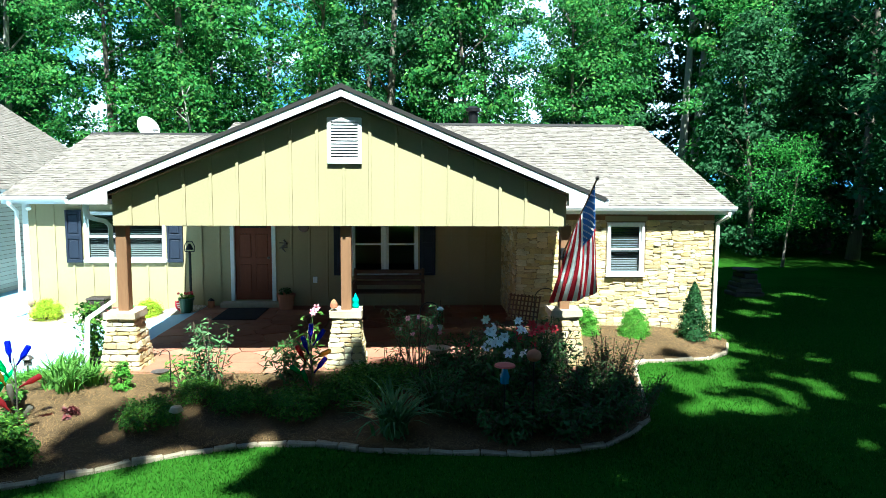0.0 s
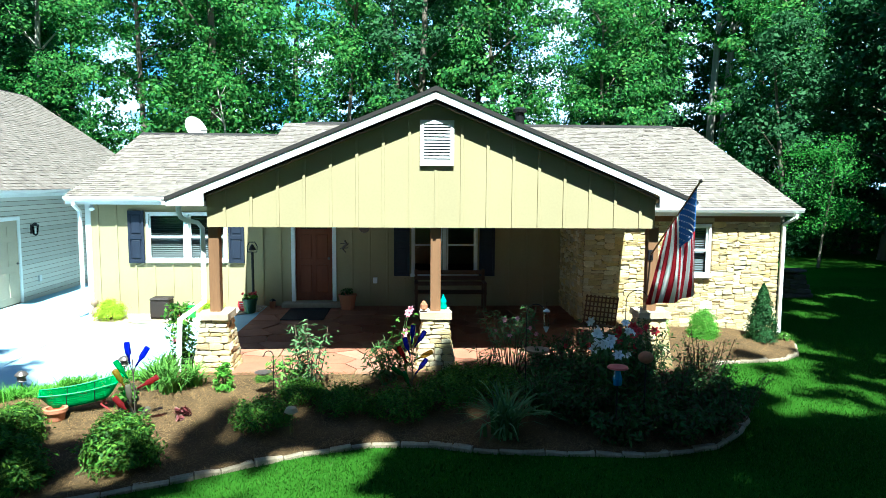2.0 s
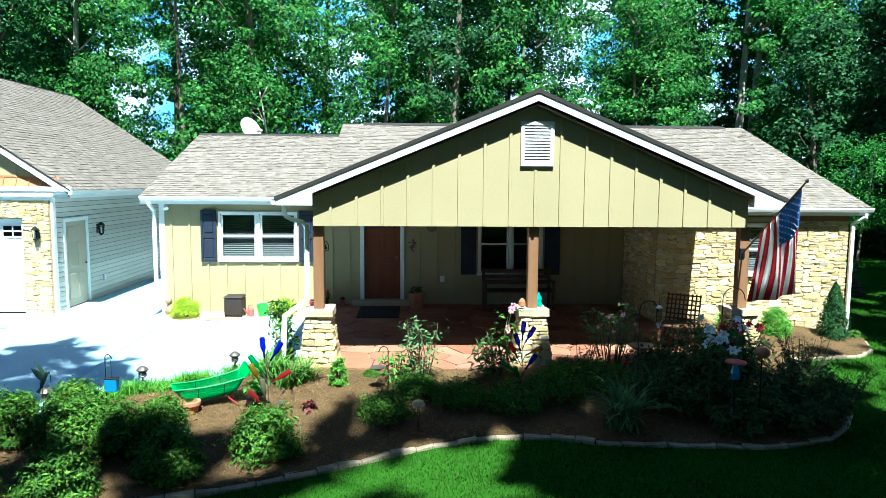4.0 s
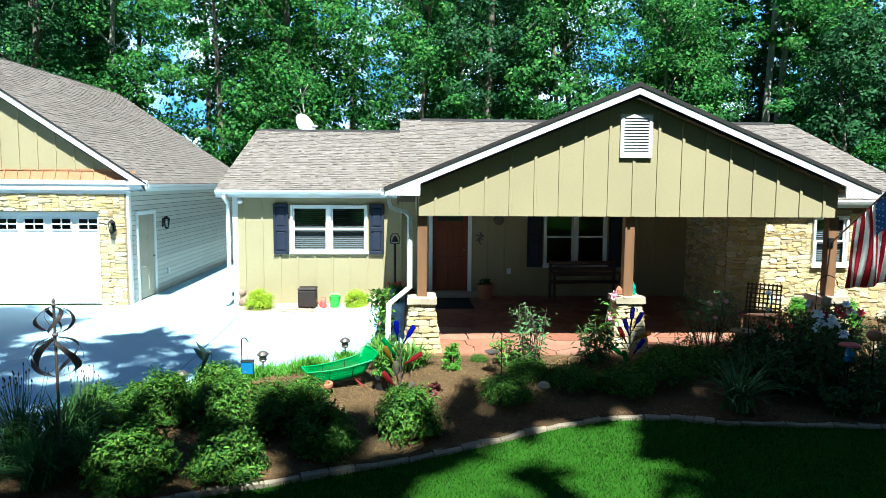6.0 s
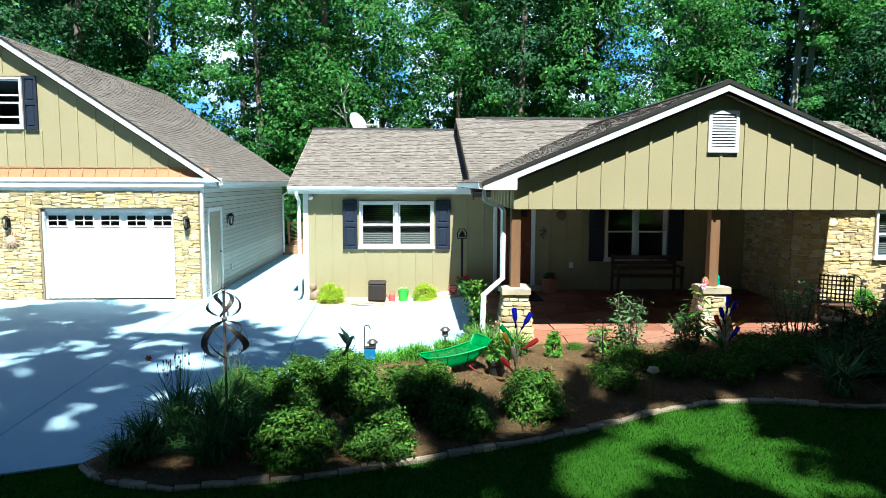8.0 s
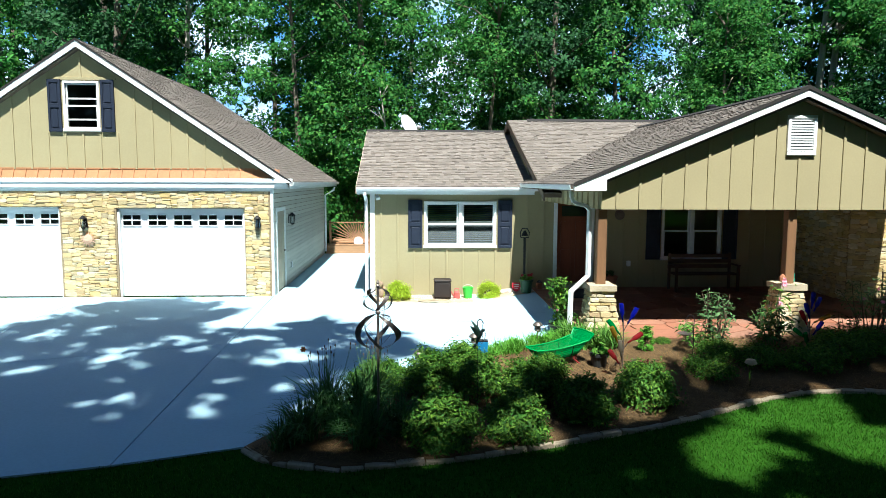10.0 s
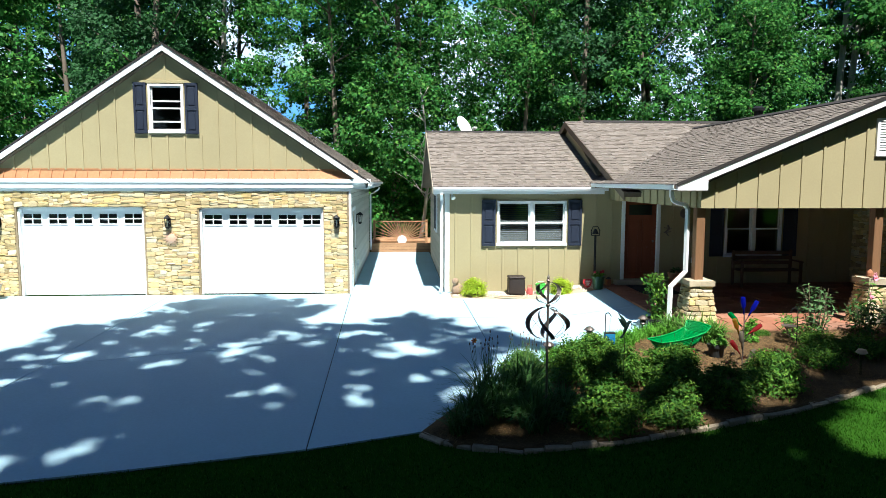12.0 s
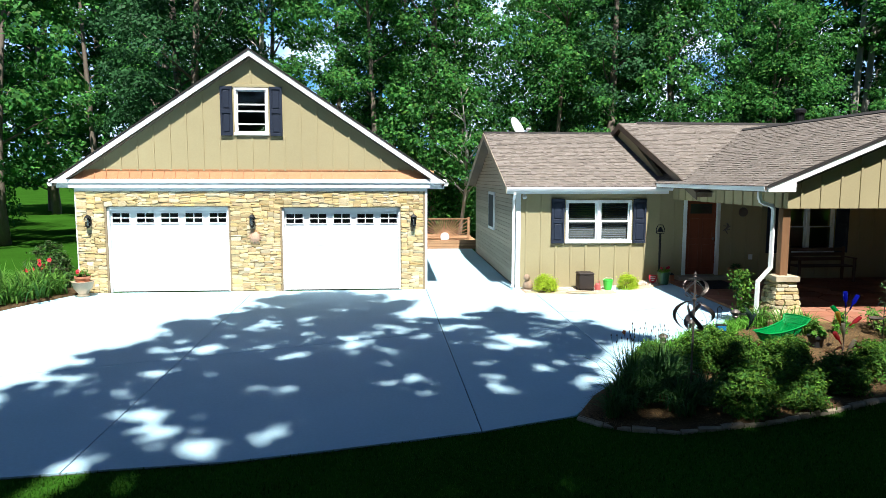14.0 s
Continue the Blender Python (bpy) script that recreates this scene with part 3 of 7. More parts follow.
def shutter(parent, x0, x1, z0, z1, y):
    bm = bmesh.new()
    t, m = 0.05, (z0 + z1) / 2
    for c in ((x0, x0 + t, z0, z1), (x1 - t, x1, z0, z1), (x0 + t, x1 - t, z0, z0 + 0.07), (x0 + t, x1 - t, z1 - 0.07, z1), (x0 + t, x1 - t, m - 0.05, m + 0.05)):
        box(bm, c[0], c[1], y - 0.045, y - 0.002, c[2], c[3], 0.004)
    for lo, hi in ((z0 + 0.07, m - 0.05), (m + 0.05, z1 - 0.07)):
        box(bm, x0 + t, x1 - t, y - 0.02, y - 0.002, lo, hi)
        box(bm, x0 + t + 0.03, x1 - t - 0.03, y - 0.036, y - 0.018, lo + 0.03, hi - 0.03, 0.008)
    return part("shutter", bm, SHUTTER, parent, "dark navy raised-panel shutter")


def shingles(name, parent, corner, along, up, width, length, seed=0, pitch=0.125):
    """A roof slope covered with rows of separate shingle tabs over a board."""
    rng = random.Random(seed)
    o, u, v = Vector(corner), Vector(along).normalized(), Vector(up).normalized()
    n = u.cross(v).normalized()
    if n.z < 0:
        n = -n
    quads = []
    rows = int(length / pitch)
    for r in range(rows + 1):
        s0 = min(r * pitch, length)
        s1 = min(s0 + pitch + 0.02, length)
        x = -rng.uniform(0, 0.25)
        while x < width:
            w = rng.uniform(0.07, 0.17)
            a, b = max(x, 0), min(x + w - 0.004, width)
            x += w
            if b - a < 0.01 or s1 - s0 < 0.01:
                continue
            h = rng.choice((0.007, 0.008, 0.017, 0.019))
            d = 0.012 if h > 0.01 else 0.0
            p = [o + u * a + v * (s0 - d), o + u * b + v * (s0 - d), o + u * b + v * s1, o + u * a + v * s1]
            quads.append([p[0] + n * h, p[1] + n * h, p[2] + n * 0.003, p[3] + n * 0.003])
            quads.append([p[0] - n * 0.004, p[1] - n * 0.004, p[1] + n * h, p[0] + n * h])
    # weld each tab's two faces into one island
    me = bpy.data.meshes.new(name)
    verts, faces = [], []
    for i in range(0, len(quads), 2):
        k = len(verts)
        verts += [tuple(p) for p in quads[i]] + [tuple(quads[i + 1][0]), tuple(quads[i + 1][1])]
        faces += [(k, k + 1, k + 2, k + 3), (k + 4, k + 5, k + 1, k)]
    me.from_pydata(verts, [], faces)
    me.update()
    return mesh_part(name, me, SHINGLE, parent)


STONES = []


def stone_meshes():
    """Ledge stones of unit width and height, with uneven, chipped outlines and slightly domed faces."""
    rnd = random.Random(17)
    for k in range(18):
        bm = bmesh.new()
        ring = []
        for sx, sy in ((-1, -1), (1, -1), (1, 1), (-1, 1)):
            # a chipped corner, then a point part of the way along the edge that follows
            px, py = sx * (0.5 - rnd.choice((0.0, 0.02, 0.05, 0.12))), sy * (0.5 - rnd.choice((0.0, 0.05, 0.1, 0.24)))
            ring.append((px, py))
            if sx * sy > 0:
                ring.append((rnd.uniform(-0.25, 0.25), sy * rnd.uniform(0.44, 0.57)))
            else:
                ring.append((sx * rnd.uniform(0.46, 0.53), rnd.uniform(-0.2, 0.2)))
        back = [bm.verts.new((x, 0.02, y)) for x, y in ring]
        tilt = (rnd.uniform(-0.022, 0.022), rnd.uniform(-0.022, 0.022))
        front = [bm.verts.new((x, -0.024 + x * tilt[0] + y * tilt[1], y)) for x, y in ring]
        top = [bm.verts.new((x * 0.955, -0.037 + x * tilt[0] + y * tilt[1] + rnd.uniform(-0.005, 0.005), y * 0.86)) for x, y in ring]
        for a, b in ((back, front), (front, top)):
            for i in range(8):
                bm.faces.new((a[i], a[(i + 1) % 8], b[(i + 1) % 8], b[i]))
        mid = bm.verts.new((rnd.uniform(-0.2, 0.2), -0.04 + rnd.uniform(-0.006, 0.004), rnd.uniform(-0.15, 0.15)))
        for i in range(8):
            bm.faces.new((top[i], top[(i + 1) % 8], mid))
        bmesh.ops.recalc_face_normals(bm, faces=bm.faces)
        me = bpy.data.meshes.new("stone")
        bm.to_mesh(me)
        bm.free()
        me.materials.append(STONE)
        STONES.append(me)


def stone_field(parent, origin, along, width, height, openings=(), seed=0, limit=300, cw=0.052, ch=0.031, out=None):
    """Ledge stones of many sizes packed over a wall face: origin is the lower corner, along its way, z up; openings in wall (u0, u1, v0, v1)."""
    rnd = random.Random(seed)
    u = Vector(along).normalized()
    n_in = Vector((0, 0, 1)).cross(u)
    nu, nv = int(round(width / cw)), int(round(height / ch))
    cw, ch = width / nu, height / nv
    used = [[any(a - 0.01 < (i + 0.5) * cw < b + 0.01 and c - 0.01 < (j + 0.5) * ch < d + 0.01 for a, b, c, d in openings) for i in range(nu)] for j in range(nv)]
    made = []
    for j in range(nv):
        for i in range(nu):
            if used[j][i]:
                continue
            w, h = rnd.choice(((3, 1), (4, 1), (6, 1), (2, 2), (3, 2), (4, 2), (5, 2), (6, 2), (3, 3), (4, 3), (5, 3), (4, 4), (5, 4)))
            ww = 1
            while ww < w and i + ww < nu and not used[j][i + ww]:
                ww += 1
            if i + ww < nu and not used[j][i + ww] and (i + ww + 1 >= nu or used[j][i + ww + 1]):
                ww += 1
            h = min(h, ww + 1)
            hh = 1
            while hh < h and j + hh < nv and not any(used[j + hh][i + k] for k in range(ww)):
                hh += 1
            for a in range(hh):
                for b in range(ww):
                    used[j + a][i + b] = True
            made.append((i * cw, j * ch, ww * cw, hh * ch))
    rnd.shuffle(made)
    rest_v, rest_f = [], []
    for k, (a, b, w, h) in enumerate(made):
        me = STONES[rnd.randrange(len(STONES))]
        c = Vector(origin) + u * (a + w / 2 + rnd.uniform(-0.004, 0.004)) + Vector((0, 0, b + h / 2))
        if out is not None:
            c += out(a + w / 2, b + h / 2)
        basis = Matrix((u * w * rnd.uniform(1.0, 1.09), n_in * rnd.uniform(0.35, 0.9), Vector((rnd.uniform(-0.12, 0.12) * h * u.x, rnd.uniform(-0.12, 0.12) * h * u.y, h * rnd.uniform(0.98, 1.16))))).transposed().to_4x4()
        m = Matrix.Translation(c) @ Matrix.Rotation(rnd.uniform(-0.045, 0.045), 4, n_in) @ basis
        if rnd.random() < 0.5:
            m = m @ Matrix.Diagonal((-1, 1, -1, 1))
        if k < limit:
            ob = new("stone", me)
            ob.matrix_world = m
            ob.parent = parent
        else:
            s = len(rest_v)
            rest_v += [tuple(m @ v.co) for v in me.vertices]
            rest_f += [tuple(s + i for i in p.vertices) for p in me.polygons]
    if rest_v:
        me = bpy.data.meshes.new("stone_bank")
        me.from_pydata(rest_v, [], rest_f)
        tagged(mesh_part("stone_bank", me, STONE_REST, parent), kind="stuff")


def gutter(parent, p, q, drop=0.085, depth=0.1, name="gutter"):
    """A white box gutter along an eave from p to q; outward is to the right of that way."""
    p, q = Vector(p), Vector(q)
    u = (q - p).normalized()
    o = u.cross(Vector((0, 0, 1)))
    prof = [(0, 0), (0, -drop), (depth * 0.75, -drop), (depth, -0.03), (depth, 0.005), (depth - 0.012, 0.005), (depth - 0.012, -0.03), (depth * 0.72, -drop + 0.012), (0.012, -drop + 0.012), (0.012, 0)]
    bm = bmesh.new()
    a = [bm.verts.new(p + o * s + Vector((0, 0, h))) for s, h in prof]
    b = [bm.verts.new(q + o * s + Vector((0, 0, h))) for s, h in prof]
    for i in range(len(prof)):
        bm.faces.new((a[i], a[(i + 1) % len(prof)], b[(i + 1) % len(prof)], b[i]))
    bm.faces.new(a[::-1]), bm.faces.new(b)
    bmesh.ops.recalc_face_normals(bm, faces=bm.faces)
    return part(name, bm, WHITE, parent, "white aluminium gutter")


def downspout(parent, path, w=0.075, name="downspout", material=None):
    bm = bmesh.new()
    tube(bm, path, w / 2 * 1.2, 4)
    return part(name, bm, material or WHITE, parent, "white square downspout")


def raking(x_ridge, z_ridge, slope):
    return lambda x: z_ridge - slope * abs(x - x_ridge)

# ---- the house ----
def lap_wall(parent, x, face, y0, y1, z0, ridge_y, ridge_z, slope, openings=(), pitch=0.115, material=None):
    """Lap boards on a gable-end wall at x, facing along face (+1 or -1)."""
    z = z0
    while z < ridge_z - 0.05:
        top = min(z + pitch + 0.015, ridge_z)
        half = (ridge_z - (z + pitch)) / slope
        a, b = max(y0, ridge_y - half), min(y1, ridge_y + half)
        spans = [(a, b)]
        for o in openings:
            if z + pitch * 0.5 > o[2] and z + pitch * 0.5 < o[3]:
                spans = [s for p, q in spans for s in ((p, min(q, o[0])), (max(p, o[1]), q)) if s[1] - s[0] > 0.02]
        for p, q in spans:
            if q - p > 0.05:
                # the board stops short; the dark gap above stands for lap shadow
                prof = [(x, z), (x + face * 0.03, z), (x + face * 0.022, top - 0.03), (x, top - 0.03)]
                part("siding_board", prism(prof, "y", p, q), material or SIDELAP, parent)
        z += pitch


def pillar(parent, cx, cy, z0, z1, b, t, seed):
    """A tapered stone pier with a rough cap."""
    core = bmesh.new()
    lo = [core.verts.new((cx + sx * (b - 0.02), cy + sy * (b - 0.02), z0)) for sx, sy in ((-1, -1), (1, -1), (1, 1), (-1, 1))]
    hi = [core.verts.new((cx + sx * (t - 0.02), cy + sy * (t - 0.02), z1)) for sx, sy in ((-1, -1), (1, -1), (1, 1), (-1, 1))]
    for i in range(4):
        core.faces.new((lo[i], lo[(i + 1) % 4], hi[(i + 1) % 4], hi[i]))
    core.faces.new(lo[::-1]), core.faces.new(hi)
    pier = part("pillar", core, MORTAR, parent, "tapered ledge-stone pillar")
    rnd = random.Random(seed)
    z = z0
    while z < z1 - 0.03:
        h = min(rnd.uniform(0.05, 0.12), z1 - z)
        half = b + (t - b) * (z + h / 2 - z0) / (z1 - z0)
        lean = math.degrees(math.atan2(b - t, z1 - z0))
        for rz in (0, 90, 270):
            u = -half
            while u < half - 0.02:
                w = min(rnd.uniform(0.08, 0.27), half - u)
                if half - (u + w) < 0.08:
                    w = half - u
                ob = new("stone", STONES[rnd.randrange(len(STONES))])
                ob.matrix_world = pose(cx, cy, 0, 0, 0, rz) @ pose(u + w / 2, -half + 0.012, z + h / 2, -lean, rnd.uniform(-4, 4)) @ Matrix.Diagonal((w - 0.002, rnd.uniform(0.35, 0.75), h - 0.002, 1))
                ob.parent = pier
                u += w
        z += h
    cap = boxed(cx - t - 0.045, cx + t + 0.045, cy - t - 0.045, cy + t + 0.045, z1, z1 + 0.1, 0.0)
    bmesh.ops.subdivide_edges(cap, edges=list(cap.edges), cuts=3, use_grid_fill=True)
    for v in cap.verts:
        v.co += 0.025 * noise.noise_vector(v.co * 4.0)
    part("capstone", cap, CAPSTONE, pier, "pale rough cap stone")
    return pier


def build_house():
    house = thing("house", "single-storey tan ranch house with stone wing and gabled porch", "house", kind="")
    # front wall with its openings, and the plain walls that close it round
    lw, pw = (-7.34, -5.65, 1.27, 2.30), (-1.37, 0.06, 0.95, 2.28)
    door = (-4.08, -3.22, 0.32, 2.36)
    wall = part("front_wall", wall_boxes(bmesh.new(), -8.68, 2.07, -0.15, 2.72, 15.02, 15.2, (lw, pw, door)), SIDING, house)
    xs = [-8.45 + 0.405 * k for k in range(26)]
    battens(wall, [x for x in xs if not (-7.85 < x < -5.2) and not (-4.25 < x < -3.1) and not (-1.85 < x < 0.55)], 15.02, -0.1, 2.6)
    battens(wall, [x for x in xs if -7.85 < x < -5.2], 15.02, -0.1, 1.16)
    battens(wall, [x for x in xs if -1.85 < x < 0.55], 15.02, 0.2, 0.84)
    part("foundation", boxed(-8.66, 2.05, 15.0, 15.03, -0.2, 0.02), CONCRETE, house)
    stone = part("stone_wall", wall_boxes(bmesh.new(), 2.07, 6.11, -0.3, 2.66, 12.97, 13.2, ((3.93, 4.63, 1.2, 2.22),)), MORTAR, house, "ledge-stone front wall")
    stone_field(stone, (2.07, 12.97, -0.25), (1, 0, 0), 4.04, 2.6, ((1.8, 2.62, 1.36, 2.55),), seed=4, limit=290)
    part("side_wall", boxed(2.07, 2.25, 13.2, 15.2, -0.2, 2.66), MORTAR, house)
    side = part("stone_return", boxed(2.06, 2.075, 12.98, 15.0, 0.2, 2.5), MORTAR, house)
    stone_field(side, (2.06, 15.0, 0.2), (0, -1, 0), 2.02, 2.3, seed=9, limit=120)
    part("side_wall", prism([(13.2, -0.3), (24.0, -0.3), (24.0, 2.6), (18.4, 4.5), (13.2, 2.68)], "x", 5.95, 6.11), SIDING, house)
    part("back_wall", boxed(-8.68, 6.0, 23.5, 23.7, -0.2, 2.7), SIDING, house)
    # dark backing, so that gaps between boards read as lap shadow lines
    left = part("side_wall", prism([(15.2, -0.2), (23.5, -0.2), (23.5, 2.66), (19.2, 4.24), (15.2, 2.74)], "x", -8.68, -8.5), SOFFIT, house, "tan lap-sided gable wall")
    lap_wall(left, -8.68, -1, 15.04, 23.5, 0.05, 19.2, 4.3, 0.375, ((18.8, 19.85, 1.3, 2.42),))
    part("corner_board", boxed(-8.72, -8.6, 15.0, 15.12, -0.1, 2.62, 0.004), WHITE, house)
    part("side_window", boxed(-8.75, -8.66, 18.75, 19.9, 1.25, 2.47, 0.005), WHITE, house, "narrow white side window")
    # opaque dark sheet instead of glass, coloured as the unlit room
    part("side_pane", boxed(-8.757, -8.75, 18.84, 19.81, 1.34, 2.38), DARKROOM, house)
    part("main_gable", prism([(15.4, 3.0), (21.4, 3.0), (18.4, 4.5)], "x", -4.72, -4.6), SIDING, house)
    part("floor", boxed(-8.6, 6.0, 15.1, 23.5, -0.1, 0.15), DARKROOM, house)

    # roofs: boards, then shingle rows
    wing = part("wing_roof", prism([(14.78, 2.71), (19.2, 4.37), (23.74, 2.68), (23.74, 2.58), (19.2, 4.26), (14.78, 2.61)], "x", -9.02, -4.66), SOFFIT, house)
    l = math.hypot(4.54, 1.69)
    shingles("shingles", wing, (-9.03, 14.75, 2.705), (1, 0, 0), (0, 4.45, 1.67), 4.37, math.hypot(4.45, 1.67), 1)
    shingles("shingles", wing, (-9.03, 23.78, 2.675), (1, 0, 0), (0, -4.54, 1.69), 4.37, l, 2)
    main = part("main_roof", prism([(12.8, 2.6), (18.4, 4.64), (24.3, 2.56), (24.3, 2.46), (18.4, 4.53), (12.8, 2.5)], "x", -4.84, 6.42), SOFFIT, house)
    l = math.hypot(5.63, 2.05)
    shingles("shingles", main, (-4.86, 12.77, 2.592), (1, 0, 0), (0, 5.63, 2.05), 11.3, l, 3)
    l = math.hypot(5.9, 2.08)
    shingles("shingles", main, (-4.86, 24.34, 2.555), (1, 0, 0), (0, -5.9, 2.08), 11.3, l, 4)
    porch = part("porch_roof", prism([(-5.02, 2.79), (-1.08, 4.42), (2.86, 2.79), (2.86, 2.69), (-1.08, 4.31), (-5.02, 2.69)], "y", 9.6, 17.7), SOFFIT, house)
    l = math.hypot(3.9, 1.611)
    shingles("shingles", porch, (-5.02, 9.55, 2.795), (0, 1, 0), (3.9, 0, 1.611), 8.3, l, 5)
    shingles("shingles", porch, (2.86, 9.55, 2.795), (0, 1, 0), (-3.9, 0, 1.611), 8.3, l, 6)
    for y, x0, x1, z in ((19.2, -9.03, -4.7, 4.375), (18.4, -4.3, 5.9, 4.655)):
        cap = bmesh.new()
        prism([(y - 0.15, z - 0.045), (y, z + 0.03), (y + 0.15, z - 0.045), (y + 0.15, z - 0.07), (y - 0.15, z - 0.07)], "x", x0, x1, cap)
        part("ridge_cap", cap, FELT, wing if y > 19 else main, "dark ridge vent")
    part("ridge_cap", prism([(-1.23, 4.39), (-1.08, 4.46), (-0.93, 4.39), (-0.93, 4.36), (-1.23, 4.36)], "y", 9.56, 17.9), FELT, porch, "dark ridge cap")

    # fascias and rakes
    for s in (-1, 1):
        ends = [(0, 4.385), (3.92, 2.766), (3.92, 2.69), (3.38, 2.69), (3.38, 2.874), (0, 4.27)]
        part("rake_board", prism([(-1.08 + s * d, z) for d, z in ends][::s], "y", 9.56, 9.6), WHITE, porch, "white rake board")
        ends = [(0, 4.445), (3.94, 2.818), (3.94, 2.758), (0, 4.385)]
        part("drip_edge", prism([(-1.08 + s * d, z) for d, z in ends][::s], "y", 9.545, 9.562), FELT, porch, "black drip edge")
        x0, x1 = sorted((-1.08 + s * 3.4, -1.08 + s * 3.915))
        part("eave_return", boxed(x0, x1, 9.6, 9.78, 2.694, 2.76), WHITE, porch, "boxed white eave return")
    part("rake_soffit", prism([(-4.46, 2.84), (-1.08, 4.235), (2.3, 2.84), (2.3, 2.82), (-1.08, 4.215), (-4.46, 2.82)], "y", 9.6, 9.76), SOFFIT, porch)
    roofline = raking(-1.08, 4.225, 0.413)
    gable = part("porch_gable", prism([(-4.48, 2.37), (2.31, 2.37), (2.31, roofline(2.31)), (-1.08, 4.225), (-4.48, roofline(-4.48))], "y", 9.77, 9.92), SIDING, house)
    gx = [-4.215 + 0.393 * k for k in range(17)]
    battens(gable, [x for x in gx if not (-1.4 < x < -0.7)], 9.77, 2.37, lambda x: roofline(x) - 0.02)
    battens(gable, [x for x in gx if -1.4 < x < -0.7], 9.77, 2.37, 3.24)
    sideg = part("porch_side", boxed(-4.48, -4.36, 9.97, 15.0, 2.37, 2.86), SIDING, house)
    for k in range(12):
        part("batten", boxed(-4.505, -4.475, 10.2 + 0.4 * k, 10.245 + 0.4 * k, 2.37, 2.68, 0.004), SIDING, sideg)
    part("porch_side", boxed(2.2, 2.31, 9.97, 12.96, 2.37, 2.86), SIDING, house)
    part("porch_ceiling", boxed(-4.36, 2.2, 9.97, 15.0, 2.42, 2.46), BENCHWOOD, house)
    part("eave_soffit", boxed(-4.98, -4.5, 9.79, 14.7, 2.68, 2.7), SOFFIT, porch)
    vent = bmesh.new()
    x0, x1, z0, z1, y = -1.31, -0.80, 3.30, 3.98, 9.72
    for c in ((x0, x1, z0, z0 + 0.06), (x0, x1, z1 - 0.06, z1), (x0, x0 + 0.055, z0 + 0.06, z1 - 0.06), (x1 - 0.055, x1, z0 + 0.06, z1 - 0.06)):
        box(vent, c[0], c[1], y + 0.005, 9.775, c[2], c[3], 0.004)
    v = part("gable_vent", vent, WHITE, gable, "white louvred gable vent")
    for k in range(12):
        part("slat", boxed(x0 + 0.055, x1 - 0.055, -0.019, 0.019, -0.003, 0.003, 0, Matrix.Translation((0, 9.745, z0 + 0.084 + k * 0.0465)) @ pose(0, 0, 0, 58)), WHITE, v)
    # dark sheet that stands for the shade behind the louvres
    part("vent_shade_sheet", boxed(x0 + 0.05, x1 - 0.05, 9.763, 9.767, z0 + 0.05, z1 - 0.05), FELT, v)
    part("fascia", boxed(-9.02, -4.7, 14.76, 14.785, 2.52, 2.7), WHITE, wing, "white fascia")
    gutter(wing, (-9.02, 14.76, 2.69), (-4.62, 14.76, 2.69), depth=0.1)
    part("fascia", boxed(2.85, 6.42, 12.78, 12.805, 2.42, 2.59), WHITE, main, "white fascia")
    gutter(main, (2.9, 12.78, 2.58), (6.45, 12.78, 2.58), depth=0.1)
    gutter(porch, (-5.0, 14.7, 2.785), (-5.0, 9.58, 2.785), depth=0.08)
    gutter(porch, (2.84, 9.58, 2.785), (2.84, 12.7, 2.785), depth=0.08)
    # rake boards of the gable ends
    part("rake_board", prism([(14.78, 2.705), (19.2, 4.365), (23.74, 2.675), (23.74, 2.5), (19.2, 4.19), (14.78, 2.53)], "x", -9.045, -9.02), SIDELAP, wing, "tan rake board")
    part("rake_board", prism([(12.8, 2.595), (18.4, 4.635), (24.3, 2.555), (24.3, 2.4), (18.4, 4.46), (12.8, 2.43)], "x", -4.87, -4.84), SOFFIT, main, "dark brown rake board")
    part("rake_board", prism([(12.8, 2.595), (18.4, 4.635), (24.3, 2.555), (24.3, 2.4), (18.4, 4.46), (12.8, 2.43)], "x", 6.42, 6.445), WHITE, main, "white rake board")
    part("eave_soffit", boxed(-9.0, -4.9, 14.79, 15.02, 2.53, 2.56), SOFFIT, wing)
    part("eave_soffit", boxed(2.3, 6.4, 12.8, 12.97, 2.43, 2.46), SOFFIT, main)
    # dark strip at the wall's top, painted as the shadow of the eave
    part("eave_shade_strip", boxed(2.3, 6.1, 12.93, 12.96, 2.3, 2.43, 0.004), POST, house, "dark brown strip painted as the eave's shadow")

    # posts, piers and floor of the porch
    for k, cx in enumerate((-4.42, -1.06, 2.34)):
        pillar(house, cx, 9.95, 0.0, 0.97, 0.325, 0.195, 30 + k)
        part("post", boxed(cx - 0.08, cx + 0.08, 9.87, 10.03, 1.06, 2.37, 0.008), POST, house, "brown stained porch post")
    slab = part("porch_floor", boxed(-4.72, 2.6, 9.5, 15.02, -0.1, 0.165), MORTAR, house, "red-brown flagstone porch floor")
    rnd = random.Random(8)
    seeds = [(-4.72 + 0.62 * (i + 0.5 + rnd.uniform(-0.38, 0.38)), 9.5 + 0.5 * (j + 0.5 + rnd.uniform(-0.38, 0.38))) for i in range(12) for j in range(11)]
    for p in seeds:
        cell = [(-4.72, 9.47), (2.6, 9.47), (2.6, 15.0), (-4.72, 15.0)]
        for q in seeds:
            if q != p and math.dist(p, q) < 2.2:
                a, b = q[0] - p[0], q[1] - p[1]
                d = math.hypot(a, b)
                cell = clip(cell, a / d, b / d, (a * (p[0] + q[0]) + b * (p[1] + q[1])) / 2 / d - 0.012)
                if len(cell) < 3:
                    break
        if len(cell) > 2:
            h = rnd.uniform(0.19, 0.2)
